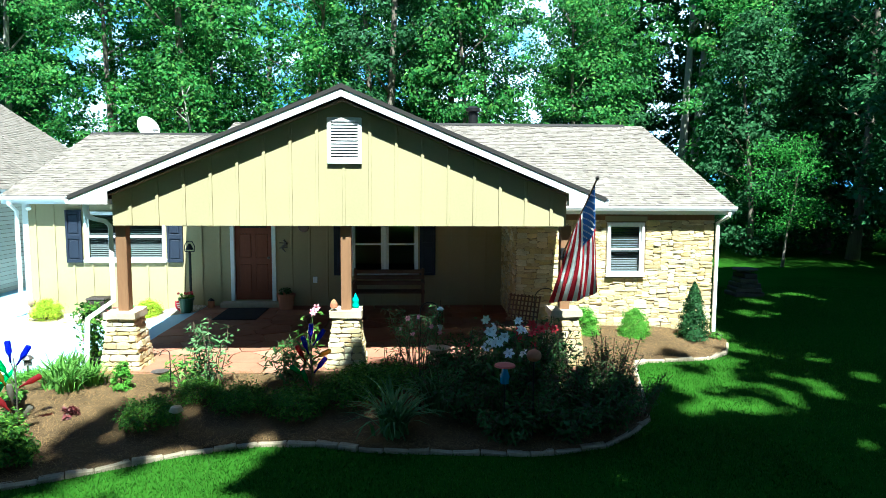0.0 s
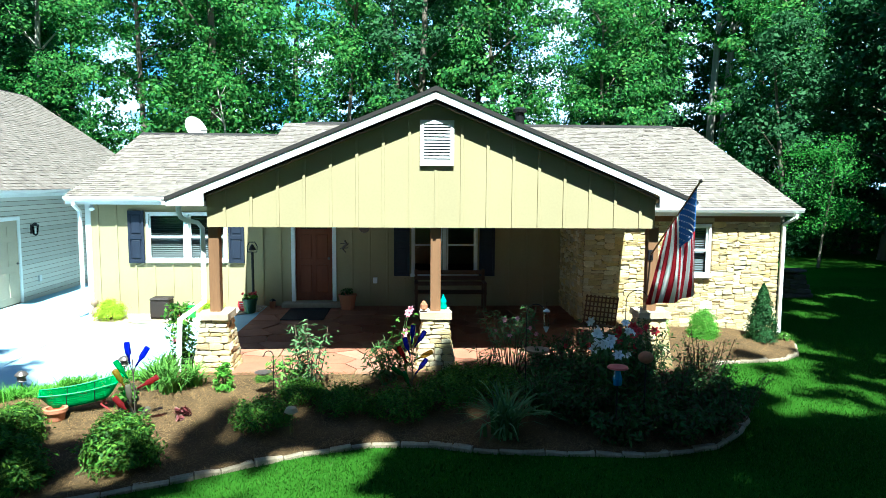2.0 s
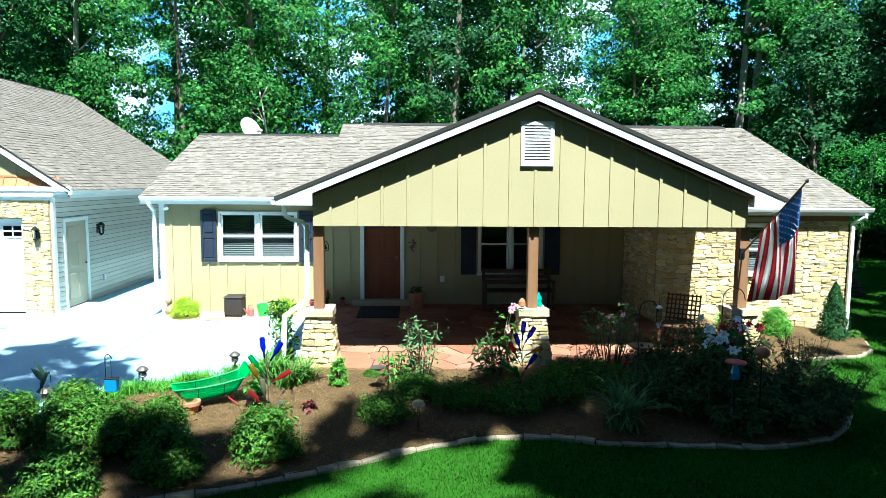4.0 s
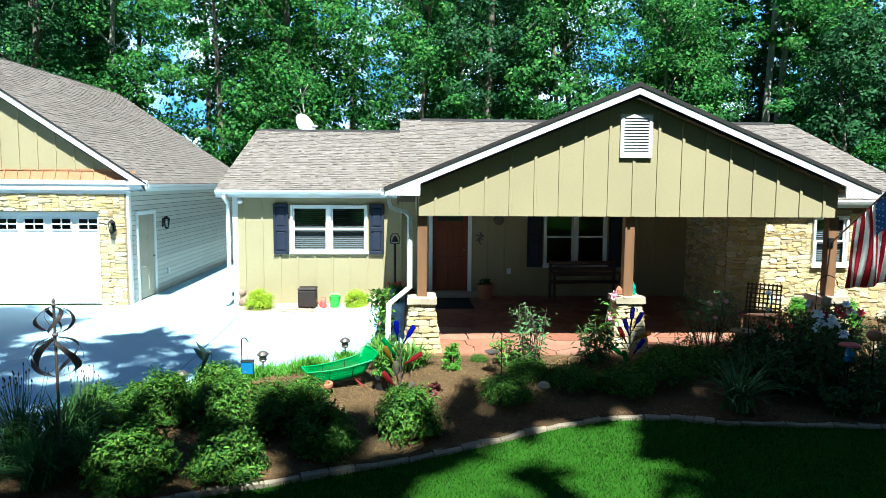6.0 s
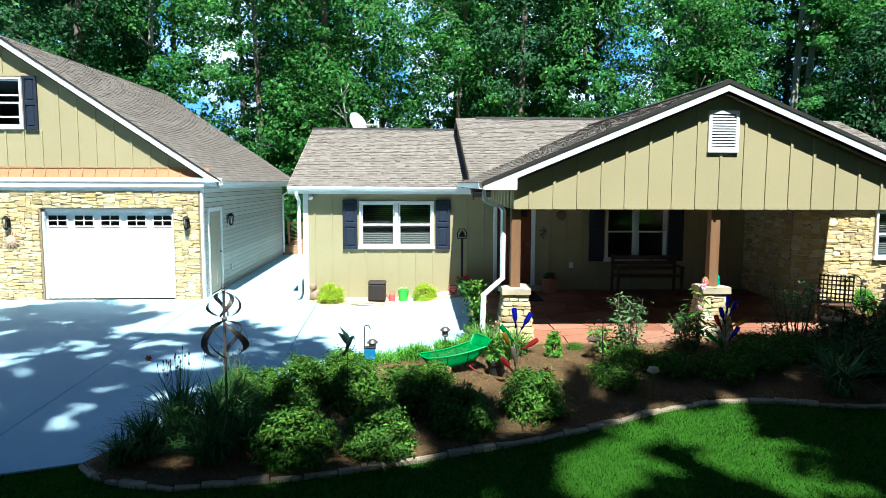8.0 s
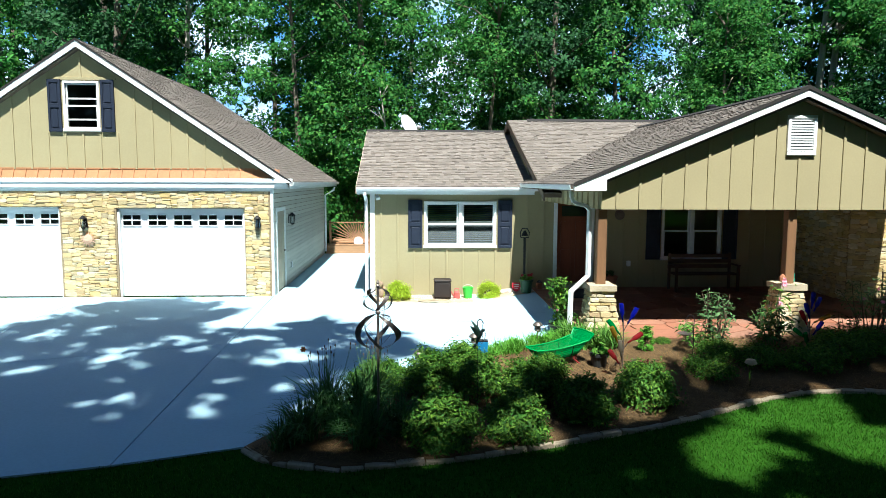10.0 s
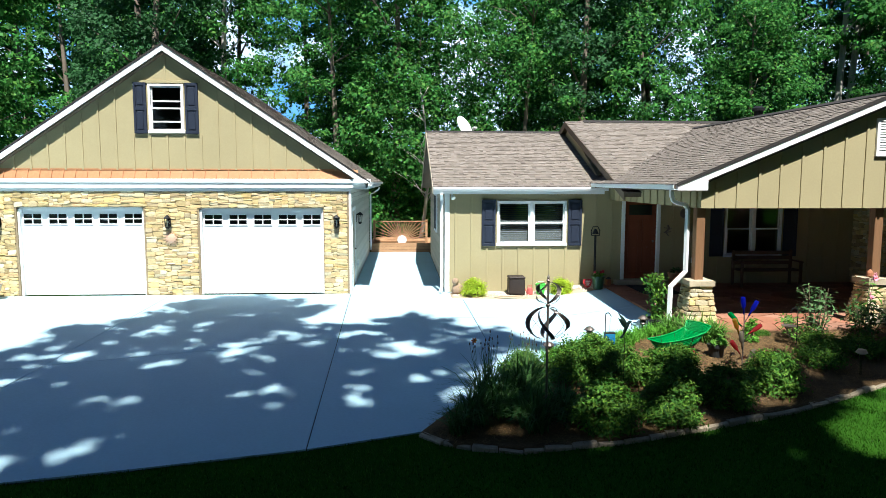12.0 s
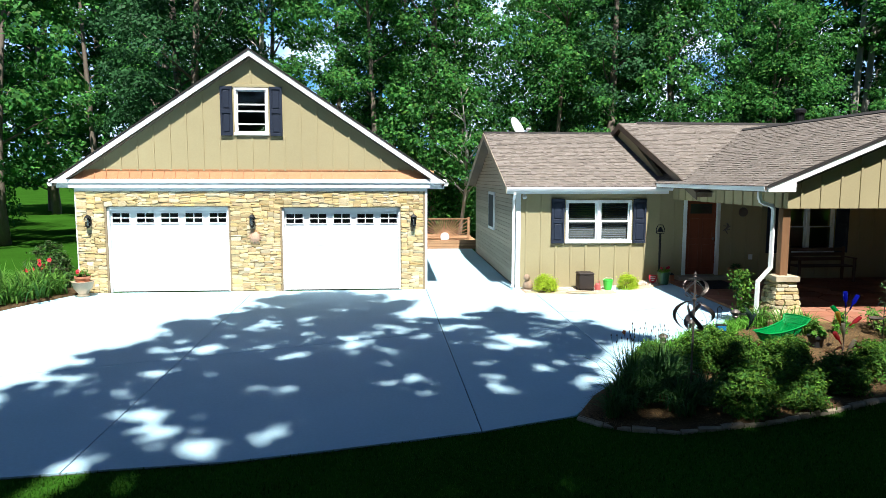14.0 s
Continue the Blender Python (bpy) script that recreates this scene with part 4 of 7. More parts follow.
            part("flagstone", prism(cell, "z", 0.15, h), FLAG, slab)
    part("door_step", boxed(-4.35, -2.95, 14.72, 15.0, 0.2, 0.31, 0.015), CAPSTONE, house, "stone door step")

    # windows, shutters, door
    window(house, *lw, 15.02, 2, label="white double window with lowered blinds")
    shutter(house, -7.78, -7.43, 1.2, 2.38, 15.0)
    shutter(house, -5.56, -5.21, 1.2, 2.38, 15.0)
    window(house, *pw, 15.02, 2, blind=False, label="white double porch window")
    shutter(house, -1.82, -1.46, 0.9, 2.34, 15.0)
    shutter(house, 0.15, 0.51, 0.9, 2.34, 15.0)
    window(house, 3.95, 4.61, 1.22, 2.2, 12.93, 1, label="white sash window with lowered blind")
    part("lintel", boxed(3.85, 4.71, 12.9, 12.97, 2.28, 2.38, 0.01), SIDING, house)
    bm = bmesh.new()
    for c in ((-4.16, -4.07, 0.31, 2.36), (-3.23, -3.14, 0.31, 2.36), (-4.16, -3.14, 2.36, 2.45)):
        box(bm, c[0], c[1], 14.98, 15.08, c[2], c[3], 0.005)
    frame_ob = part("door_frame", bm, WHITE, house, "white door frame")
    bm = boxed(-4.07, -3.23, 15.06, 15.11, 0.33, 2.36)
    for x0, x1, z0, z1 in ((-3.97, -3.7, 0.5, 1.15), (-3.6, -3.33, 0.5, 1.15), (-3.97, -3.7, 1.3, 1.85), (-3.6, -3.33, 1.3, 1.85)):
        box(bm, x0, x1, 15.045, 15.06, z0, z1, 0.012)
    d = part("front_door", bm, DOORWOOD, house, "red-brown panelled front door")
    pane = part("pane", boxed(-3.95, -3.35, 15.045, 15.058, 1.98, 2.24), GLASS, d)
    # dark sheet close behind the glass, painted as the unlit hall
    part("unlit_room_sheet", boxed(-3.95, -3.35, 15.058, 15.061, 1.98, 2.24), DARKROOM, d)
    part("handle", lathe(bmesh.new(), [(0.02, 0), (0.03, 0.02), (0.03, 0.05), (0.0, 0.06)], 10, m=Matrix.Translation((-3.31, 15.055, 1.3)) @ pose(0, 0, 0, 90)), BRONZE, d)

    # downspouts
    downspout(house, [(-8.82, 14.7, 2.58), (-8.82, 14.7, 2.52), (-8.8, 14.93, 2.36), (-8.8, 14.93, 0.12), (-8.85, 14.8, 0.04)])
    downspout(house, [(-4.95, 9.95, 2.69), (-4.95, 9.95, 2.58), (-4.92, 9.95, 2.5), (-4.84, 9.96, 2.46), (-4.68, 9.98, 2.42), (-4.62, 10.0, 2.34), (-4.62, 10.0, 1.2), (-4.95, 9.85, 0.95), (-4.98, 9.8, 0.16)])
    downspout(house, [(6.3, 12.72, 2.47), (6.3, 12.72, 2.4), (6.16, 12.9, 2.25), (6.16, 12.9, 0.0), (6.25, 12.75, -0.06)])
    # things of the roof that belong to it
    pipe = lathe(bmesh.new(), [(0.14, -0.3), (0.14, 0.45), (0.2, 0.47), (0.2, 0.56), (0.1, 0.62)], 14, at=(1.77, 19.5, 4.65))
    part("flue", pipe, BLACK, main, "black metal stove flue")
    part("roof_vent", lathe(bmesh.new(), [(0.11, -0.2), (0.11, 0.12), (0.17, 0.13), (0.17, 0.2), (0.1, 0.23)], 12, at=(-6.0, 19.7, 4.2)), DISHGREY, wing, "galvanised roof vent")
    fl = part("floodlight", lathe(bmesh.new(), [(0.02, 0), (0.05, 0.05), (0.06, 0.12)], 10, m=Matrix.Translation((-8.55, 14.95, 2.5)) @ pose(0, 0, 0, 140, 0, 30)), WHITE, house)
    return house


# ---- the garage ----
def garage_door(parent, x0, x1, z1, y):
    door = part("garage_door", boxed(x0, x1, y, y + 0.05, 0.0, z1), DOORWHITE, parent, "white sectional garage door")
    span = (x1 - x0) / 5
    rows = 4
    h = z1 / rows
    for j in range(rows - 1):
        for k in range(5):
            a = x0 + k * span + 0.07
            part("panel", boxed(a, a + span - 0.14, y - 0.005, y + 0.01, j * h + 0.08, (j + 1) * h - 0.08, 0.003), DOORWHITE, door)
    for k in range(5):
        cx = x0 + (k + 0.5) * span
        a, b, c, d = cx - 0.21, cx + 0.21, z1 - 0.41, z1 - 0.17
        bm = bmesh.new()
        for e in ((a - 0.025, b + 0.025, d, d + 0.025), (a - 0.025, b + 0.025, c - 0.025, c), (a - 0.025, a, c, d), (b, b + 0.025, c, d), (cx - 0.012, cx + 0.012, c, d), (a, cx - 0.012, (c + d) / 2 - 0.012, (c + d) / 2 + 0.012), (cx + 0.012, b, (c + d) / 2 - 0.012, (c + d) / 2 + 0.012)):
            box(bm, e[0], e[1], y - 0.022, y + 0.004, e[2], e[3])
        lite = part("door_window", bm, DOORWHITE, door)
        part("pane", boxed(a, b, y - 0.01, y - 0.004, c, d), GLASS, lite)
        # dark sheet behind each lite, painted as the unlit garage
        part("unlit_room_sheet", boxed(a, b, y - 0.004, y - 0.001, c, d), DARKROOM, lite)
    return door


def wall_lantern(parent_label, x, y, z, face="front"):
    lamp = thing("wall_lantern", parent_label, "wall lamp", (x, y, z), 0 if face == "front" else 90, group="wall lanterns of the garage")
    lamp.scale = (0.85, 0.85, 0.85)
    part("backplate", boxed(-0.06, 0.06, -0.02, 0.0, -0.14, 0.14, 0.01), BLACK, lamp)
    part("arm", tube(bmesh.new(), [(0, -0.01, 0.1), (0, -0.08, 0.17), (0, -0.13, 0.15)], 0.012, 6), BLACK, lamp)
    part("roof_cap", lathe(bmesh.new(), [(0.1, 0.1), (0.105, 0.115), (0.05, 0.17), (0.015, 0.2)], 6, at=(0, -0.13, 0)), BLACK, lamp)
    part("glass_body", lathe(bmesh.new(), [(0.06, -0.14), (0.085, 0.1)], 6, at=(0, -0.13, 0)), CLEARGLASS, lamp)
    part("candle", lathe(bmesh.new(), [(0.02, -0.13), (0.02, 0.04)], 8, at=(0, -0.13, 0)), WHITE, lamp)
    part("base_cap", lathe(bmesh.new(), [(0.02, -0.2), (0.065, -0.16), (0.065, -0.14)], 6, at=(0, -0.13, 0)), BLACK, lamp)
    for k in range(6):
        a = math.radians(60 * k)
        part("bar", tube(bmesh.new(), [(0.062 * math.cos(a), -0.13 + 0.062 * math.sin(a), -0.14), (0.088 * math.cos(a), -0.13 + 0.088 * math.sin(a), 0.1)], 0.006, 4), BLACK, lamp)


def build_garage():
    g = thing("garage", "detached two-door garage with ledge-stone front and tan gable", "garage")
    d1, d2 = (-19.18, -16.16, -0.2, 2.19), (-14.82, -11.77, -0.2, 2.16)
    gw = (-15.88, -15.14, 4.06, 5.12)
    stone = part("stone_wall", wall_boxes(bmesh.new(), -19.88, -11.11, -0.1, 2.72, 15.04, 15.3, (d1, d2)), MORTAR, g, "tan ledge-stone front wall")
    stone_field(stone, (-19.9, 15.04, -0.06), (1, 0, 0), 8.72, 2.64, ((0.7, 3.76, -1, 2.27), (5.06, 8.15, -1, 2.24)), seed=21, limit=300)
    roofz = raking(-15.5, 5.95, 0.678)
    gable = bmesh.new()
    for a, b in ((-19.6, -15.88), (-15.14, -11.4)):
        prism([(a, 3.0), (b, 3.0), (b, roofz(b)), (a, roofz(a))], "y", 15.05, 15.2, gable)
    prism([(-15.88, 3.0), (-15.14, 3.0), (-15.14, 4.06), (-15.88, 4.06)], "y", 15.05, 15.2, gable)
    prism([(-15.88, 5.12), (-15.14, 5.12), (-15.14, roofz(-15.14)), (-15.5, 5.95), (-15.88, roofz(-15.88))], "y", 15.05, 15.2, gable)
    gb = part("gable_wall", gable, SIDING, g)
    xs = [-15.51 + 0.406 * k for k in range(-10, 11)]
    battens(gb, [x for x in xs if not -16.4 < x < -14.65], 15.05, 3.1, lambda x: roofz(x) - 0.03)
    battens(gb, [x for x in xs if -16.4 < x < -14.65], 15.05, 3.1, 3.95)
    battens(gb, [-15.51], 15.05, 5.24, 5.9)
    part("header_board", boxed(-16.3, -14.7, 15.015, 15.05, 5.19, 5.26, 0.004), SIDING, g)
    gwin = window(g, *gw, 15.05, 1, blind=False, label="white double-hung gable window")
    for z in (4.27, 4.76):
        part("glazing_bar", boxed(gw[0] + 0.036, gw[1] - 0.036, 15.04, 15.062, z - 0.018, z + 0.018), WHITE, gwin)
    shutter(g, -16.27, -15.97, 3.98, 5.2, 15.03)
    shutter(g, -15.05, -14.74, 3.98, 5.2, 15.03)
    garage_door(g, d1[0], d1[1], 2.19, 15.2)
    garage_door(g, d2[0], d2[1], 2.16, 15.2)
    for d in (d1, d2):
        bm = bmesh.new()
        for c in ((d[0], d[0] + 0.05, 0.0, d[3]), (d[1] - 0.05, d[1], 0.0, d[3]), (d[0], d[1], d[3] - 0.05, d[3] + 0.0)):
            box(bm, c[0], c[1], 15.09, 15.21, c[2], c[3])
        part("door_trim", bm, WHITE, g, "white door trim")
    # side walls
    # dark backing shows between the boards as their painted shadow lines
    side = part("side_wall", prism([(15.3, -0.1), (24.9, -0.1), (24.9, 2.7), (15.3, 2.7)], "x", -11.3, -11.11), SOFFIT, g, "pale lap-sided wall")
    z = 0.0
    while z < 2.66:
        for a, b in ((15.12, 15.52), (16.62, 24.9)) if z < 2.05 else ((15.12, 24.9),):
            part("siding_board", prism([(-11.11, z), (-11.082, z), (-11.09, z + 0.1), (-11.11, z + 0.1)], "y", a, b), LAP, side)
        z += 0.115
    part("corner_board", boxed(-11.13, -11.07, 15.02, 15.14, 0.0, 2.68, 0.004), WHITE, g)
    part("corner_board", boxed(-19.93, -19.86, 15.04, 15.14, 0.0, 2.68, 0.004), WHITE, g)
    part("side_wall", boxed(-19.9, -19.7, 15.3, 24.9, -0.1, 2.8), LAP, g)
    part("back_wall", prism([(-19.88, -0.1), (-11.12, -0.1), (-11.12, 2.8), (-15.5, 5.7), (-19.88, 2.8)], "y", 24.7, 24.9), LAP, g)
    part("inner_floor", boxed(-19.8, -11.2, 15.3, 24.8, -0.1, 0.0), DARKROOM, g)
    bm = bmesh.new()
    for c in ((15.46, 15.55, 0.0, 2.06), (16.56, 16.65, 0.0, 2.06), (15.46, 16.65, 2.06, 2.15)):
        box(bm, -11.12, -11.07, c[0], c[1], c[2], c[3], 0.004)
    part("door_frame", bm, WHITE, g, "white door frame")
    side_paint = mat("beige side door", (0.42, 0.36, 0.26), 0.6, vary=0.08)
    sd = part("side_door", boxed(-11.16, -11.1, 15.55, 16.56, 0.03, 2.06), side_paint, g, "beige panelled side door")
    for y0 in (15.66, 16.12):
        for z0, z1 in ((0.2, 0.8), (0.95, 1.55), (1.68, 1.94)):
            part("panel", boxed(-11.105, -11.09, y0, y0 + 0.32, z0, z1, 0.01), side_paint, sd)
    part("handle", lathe(bmesh.new(), [(0.02, 0), (0.03, 0.02), (0.0, 0.06)], 10, m=Matrix.Translation((-11.1, 16.48, 1.0)) @ pose(0, 0, 0, 0, 90)), BRONZE, sd)
    part("outlet_box", boxed(-11.1, -11.04, 17.35, 17.47, 0.42, 0.58, 0.008), DISHGREY, g)
    # roof
    roof = part("roof", prism([(-20.36, 2.82), (-15.5, 6.09), (-10.64, 2.82), (-10.64, 2.72), (-15.5, 5.98), (-20.36, 2.72)], "y", 14.88, 25.25), SOFFIT, g)
    l = math.hypot(4.86, 3.27)
    shingles("shingles", roof, (-10.6, 14.83, 2.815), (0, 1, 0), (-4.86, 0, 3.27), 10.5, l, 7)
    shingles("shingles", roof, (-20.4, 14.83, 2.815), (0, 1, 0), (4.86, 0, 3.27), 10.5, l, 8)
    part("ridge_cap", prism([(-15.65, 6.01), (-15.5, 6.12), (-15.35, 6.01), (-15.35, 5.98), (-15.65, 5.98)], "y", 14.9, 25.2), FELT, roof, "dark ridge vent")
    for s in (-1, 1):
        pts = [(-15.5, 6.07), (-15.5 + s * 4.88, 2.80), (-15.5 + s * 4.67, 2.80), (-15.5, 5.93)]
        part("rake_board", prism(pts if s > 0 else pts[::-1], "y", 14.84, 14.88), WHITE, roof, "white rake board")
        pts = [(-15.5, 6.12), (-15.5 + s * 4.92, 2.825), (-15.5 + s * 4.92, 2.79), (-15.5, 6.07)]
        part("drip_edge", prism(pts if s > 0 else pts[::-1], "y", 14.825, 14.842), FELT, roof, "dark drip edge")
        x0, x1 = sorted((-15.5 + s * 4.93, -15.5 + s * 4.5))
        part("eave_return", boxed(x0, x1, 14.832, 14.93, 2.785, 2.798 + 0.085, 0.004), WHITE, roof, "boxed white eave return")
    part("rake_soffit", prism([(-20.1, 2.83), (-15.5, 5.91), (-10.9, 2.83), (-10.9, 2.81), (-15.5, 5.89), (-20.1, 2.81)], "y", 14.88, 15.05), SOFFIT, roof)
    part("fascia", boxed(-10.66, -10.63, 14.94, 25.2, 2.64, 2.81), WHITE, roof, "white fascia")
    gutter(roof, (-10.63, 14.84, 2.8), (-10.63, 25.2, 2.8))
    gutter(roof, (-20.37, 25.2, 2.8), (-20.37, 14.84, 2.8))
    part("eave_soffit", boxed(-11.1, -10.66, 14.97, 25.2, 2.64, 2.66), WHITE, roof)
    # pent roof of copper over the doors
    pent = part("pent_roof", prism([(14.965, 2.89), (15.05, 3.11), (15.05, 2.7), (14.965, 2.7)], "x", -20.1, -10.9), COPPER, g, "standing-seam copper pent roof")
    for k in range(33):
        x = -19.95 + 0.28 * k
        part("seam", prism([(14.962, 2.895), (14.95, 2.92), (15.03, 3.135), (15.045, 3.11)], "x", x - 0.008, x + 0.008), COPPER, pent)
    part("flashing", boxed(-19.7, -11.3, 15.03, 15.05, 3.1, 3.135), COPPER, pent)
    part("pent_fascia", boxed(-20.3, -10.7, 14.935, 14.965, 2.67, 2.87), WHITE, g, "white pent fascia")
    gutter(g, (-20.42, 14.935, 2.885), (-10.58, 14.935, 2.885), drop=0.09, depth=0.04)
    part("pent_soffit", boxed(-20.1, -10.9, 14.965, 15.0, 2.67, 2.7), WHITE, g)
    part("frieze", boxed(-19.88, -11.1, 15.0, 15.035, 2.58, 2.67), WHITE, g, "white frieze board")
    downspout(g, [(-10.68, 24.9, 2.6), (-10.7, 24.9, 2.5), (-11.03, 24.8, 2.3), (-11.03, 24.8, 0.1)])
    for x in (-19.58, -15.55, -11.43):
        wall_lantern("black hexagonal glass lantern on the stone front", x, 15.02, 1.83)
    wall_lantern("black hexagonal glass lantern on the lap siding", -11.09, 17.15, 1.8, "side")
    return g


def build_deck():
    deck = thing("deck", "small stained wooden deck with a sunburst railing", "deck")
    part("frame", boxed(-11.05, -8.5, 24.98, 28.0, -0.05, 0.3), BENCHWOOD, deck)
    for k in range(3):
        part("step_board", boxed(-11.05, -8.5, 24.94, 24.98, -0.02 + 0.115 * k, 0.085 + 0.115 * k, 0.004), DECK, deck)
    for k in range(20):
        part("deck_board", boxed(-11.05, -8.5, 24.93 + 0.145 * k, 25.065 + 0.145 * k, 0.32, 0.35, 0.004), DECK, deck)
    rail = part("railing", boxed(-10.95, -8.75, 25.15, 25.23, 1.19, 1.23, 0.004), DECK, deck, "sunburst slatted railing")
    part("rail", boxed(-10.95, -8.75, 25.17, 25.21, 0.4, 0.44, 0.004), DECK, rail)
    for x in (-10.9, -8.8):
        part("rail_post", boxed(x - 0.045, x + 0.045, 25.15, 25.23, 0.35, 1.28, 0.004), DECK, rail)
    cx, cz = -9.79, 0.46
    for k in range(23):
        a = math.radians(3 + 174 * k / 22)
        dx, dz = math.cos(a), math.sin(a)
        r = min((0.98 if dx > 0 else 1.08) / max(abs(dx), 1e-3), 0.73 / max(dz, 1e-3))
        part("ray_slat", tube(bmesh.new(), [(cx + 0.12 * dx, 25.19, cz + 0.12 * dz), (cx + r * dx, 25.19, cz + r * dz)], 0.019, 4), DECK, rail)
    part("sun_disc", lathe(bmesh.new(), [(0.19, 0), (0.18, 0.03), (0.1, 0.05)], 14, m=Matrix.Translation((cx, 25.15, cz)) @ pose(0, 0, 0, 90)), WHITE, rail, "white sun disc")

# ---- trees ----
def crown_mesh(name, seed, height, radius, low, clumps, leaves, size, spread=0.9):
    """Leaves in many flattened clumps round an uneven crown."""
    rng = np.random.default_rng(seed)
    t = rng.uniform(0, 1, clumps)
    prof = np.sin(np.pi * np.clip(0.12 + 0.86 * t, 0, 1)) ** 0.6
    a = rng.uniform(0, 2 * np.pi, clumps)
    r = radius * prof * np.sqrt(rng.uniform(0.12, 1.0, clumps)) * (1 + 0.25 * np.sin(3 * a + seed))
    c = np.stack([r * np.cos(a), r * np.sin(a), low + (height - low) * t], 1)
    cr = rng.uniform(0.5, 1.15, clumps) * spread
    k = np.repeat(np.arange(clumps), leaves)
    off = rng.normal(size=(len(k), 3))
    off /= np.linalg.norm(off, axis=1, keepdims=True)
    off *= rng.uniform(0.25, 1, (len(k), 1)) ** 0.6
    off[:, 2] *= 0.55
    pos = c[k] + off * cr[k, None]
    out = np.stack([c[k, 0], c[k, 1], np.zeros(len(k))], 1) / max(radius, 0.1)
    nrm = off * 0.7 + out * 0.5 + np.array([0, 0, 0.55]) + rng.normal(size=(len(k), 3)) * 0.45
    ln = rng.uniform(0.7, 1.3, len(k)) * size
    return sheet_mesh(name, leaf_quads(pos, nrm, ln, ln * 0.62, rng)), c


def trunk_mesh(seed, height, r0, centres, limbs=7, low=3.0, bend=0.4):
    rnd = random.Random(seed)
    bm = bmesh.new()
    path = [Vector((bend * math.sin(0.35 * i + seed), bend * math.cos(0.3 * i + 2 * seed), height * i / 8)) - Vector((bend * math.sin(seed), bend * math.cos(2 * seed), 0)) for i in range(9)]
    tube(bm, path, [r0 * (1.35 if i == 0 else 1 - 0.1 * i) for i in range(9)], 9)
    pick = [c for c in centres if c[2] > low]
    for k in range(min(limbs, len(pick))):
        c = Vector(pick[rnd.randrange(len(pick))])
        s = max(low * 0.7, c.z - 0.45 * math.hypot(c.x, c.y) - 0.5)
        i = min(7, int(s / height * 8))
        p = path[i].lerp(path[i + 1], s / height * 8 - i)
        mid = p.lerp(c, 0.5) + Vector((rnd.uniform(-0.3, 0.3), rnd.uniform(-0.3, 0.3), rnd.uniform(0, 0.3)))
        tube(bm, [p, mid, c], [r0 * 0.3, r0 * 0.16, r0 * 0.05], 5)
    return bm


def make_tree(name, label, seed, height, radius, low, clumps, leaves, size, leafmat, barkmat, r0=0.22, at=(0, 0, 0), group="woods behind the house", limbs=8, bend=0.4):
    tree = thing(name, label, "tree", at, group=group)
    me, c = crown_mesh("crown", seed, height, radius, low, clumps, leaves, size)
    part("trunk", trunk_mesh(seed, height * 0.96, r0, [tuple(p) for p in c], limbs, low, bend), barkmat, tree, smooth=True)
    mesh_part("crown", me, leafmat, tree)
    return tree


def build_backdrop():
    bm = bmesh.new()
    rows = [[bm.verts.new((420 * math.sin(a), 420 * math.cos(a), z)) for a in [math.radians(-70 + 140 * k / 20) for k in range(21)]] for z in (-10, 190)]
    for i in range(20):
        bm.faces.new((rows[0][i], rows[0][i + 1], rows[1][i + 1], rows[1][i]))
    tagged(part("sky_backdrop", bm, FARSKY), "bright blue summer sky with broken white cloud", "sky", kind="structure")


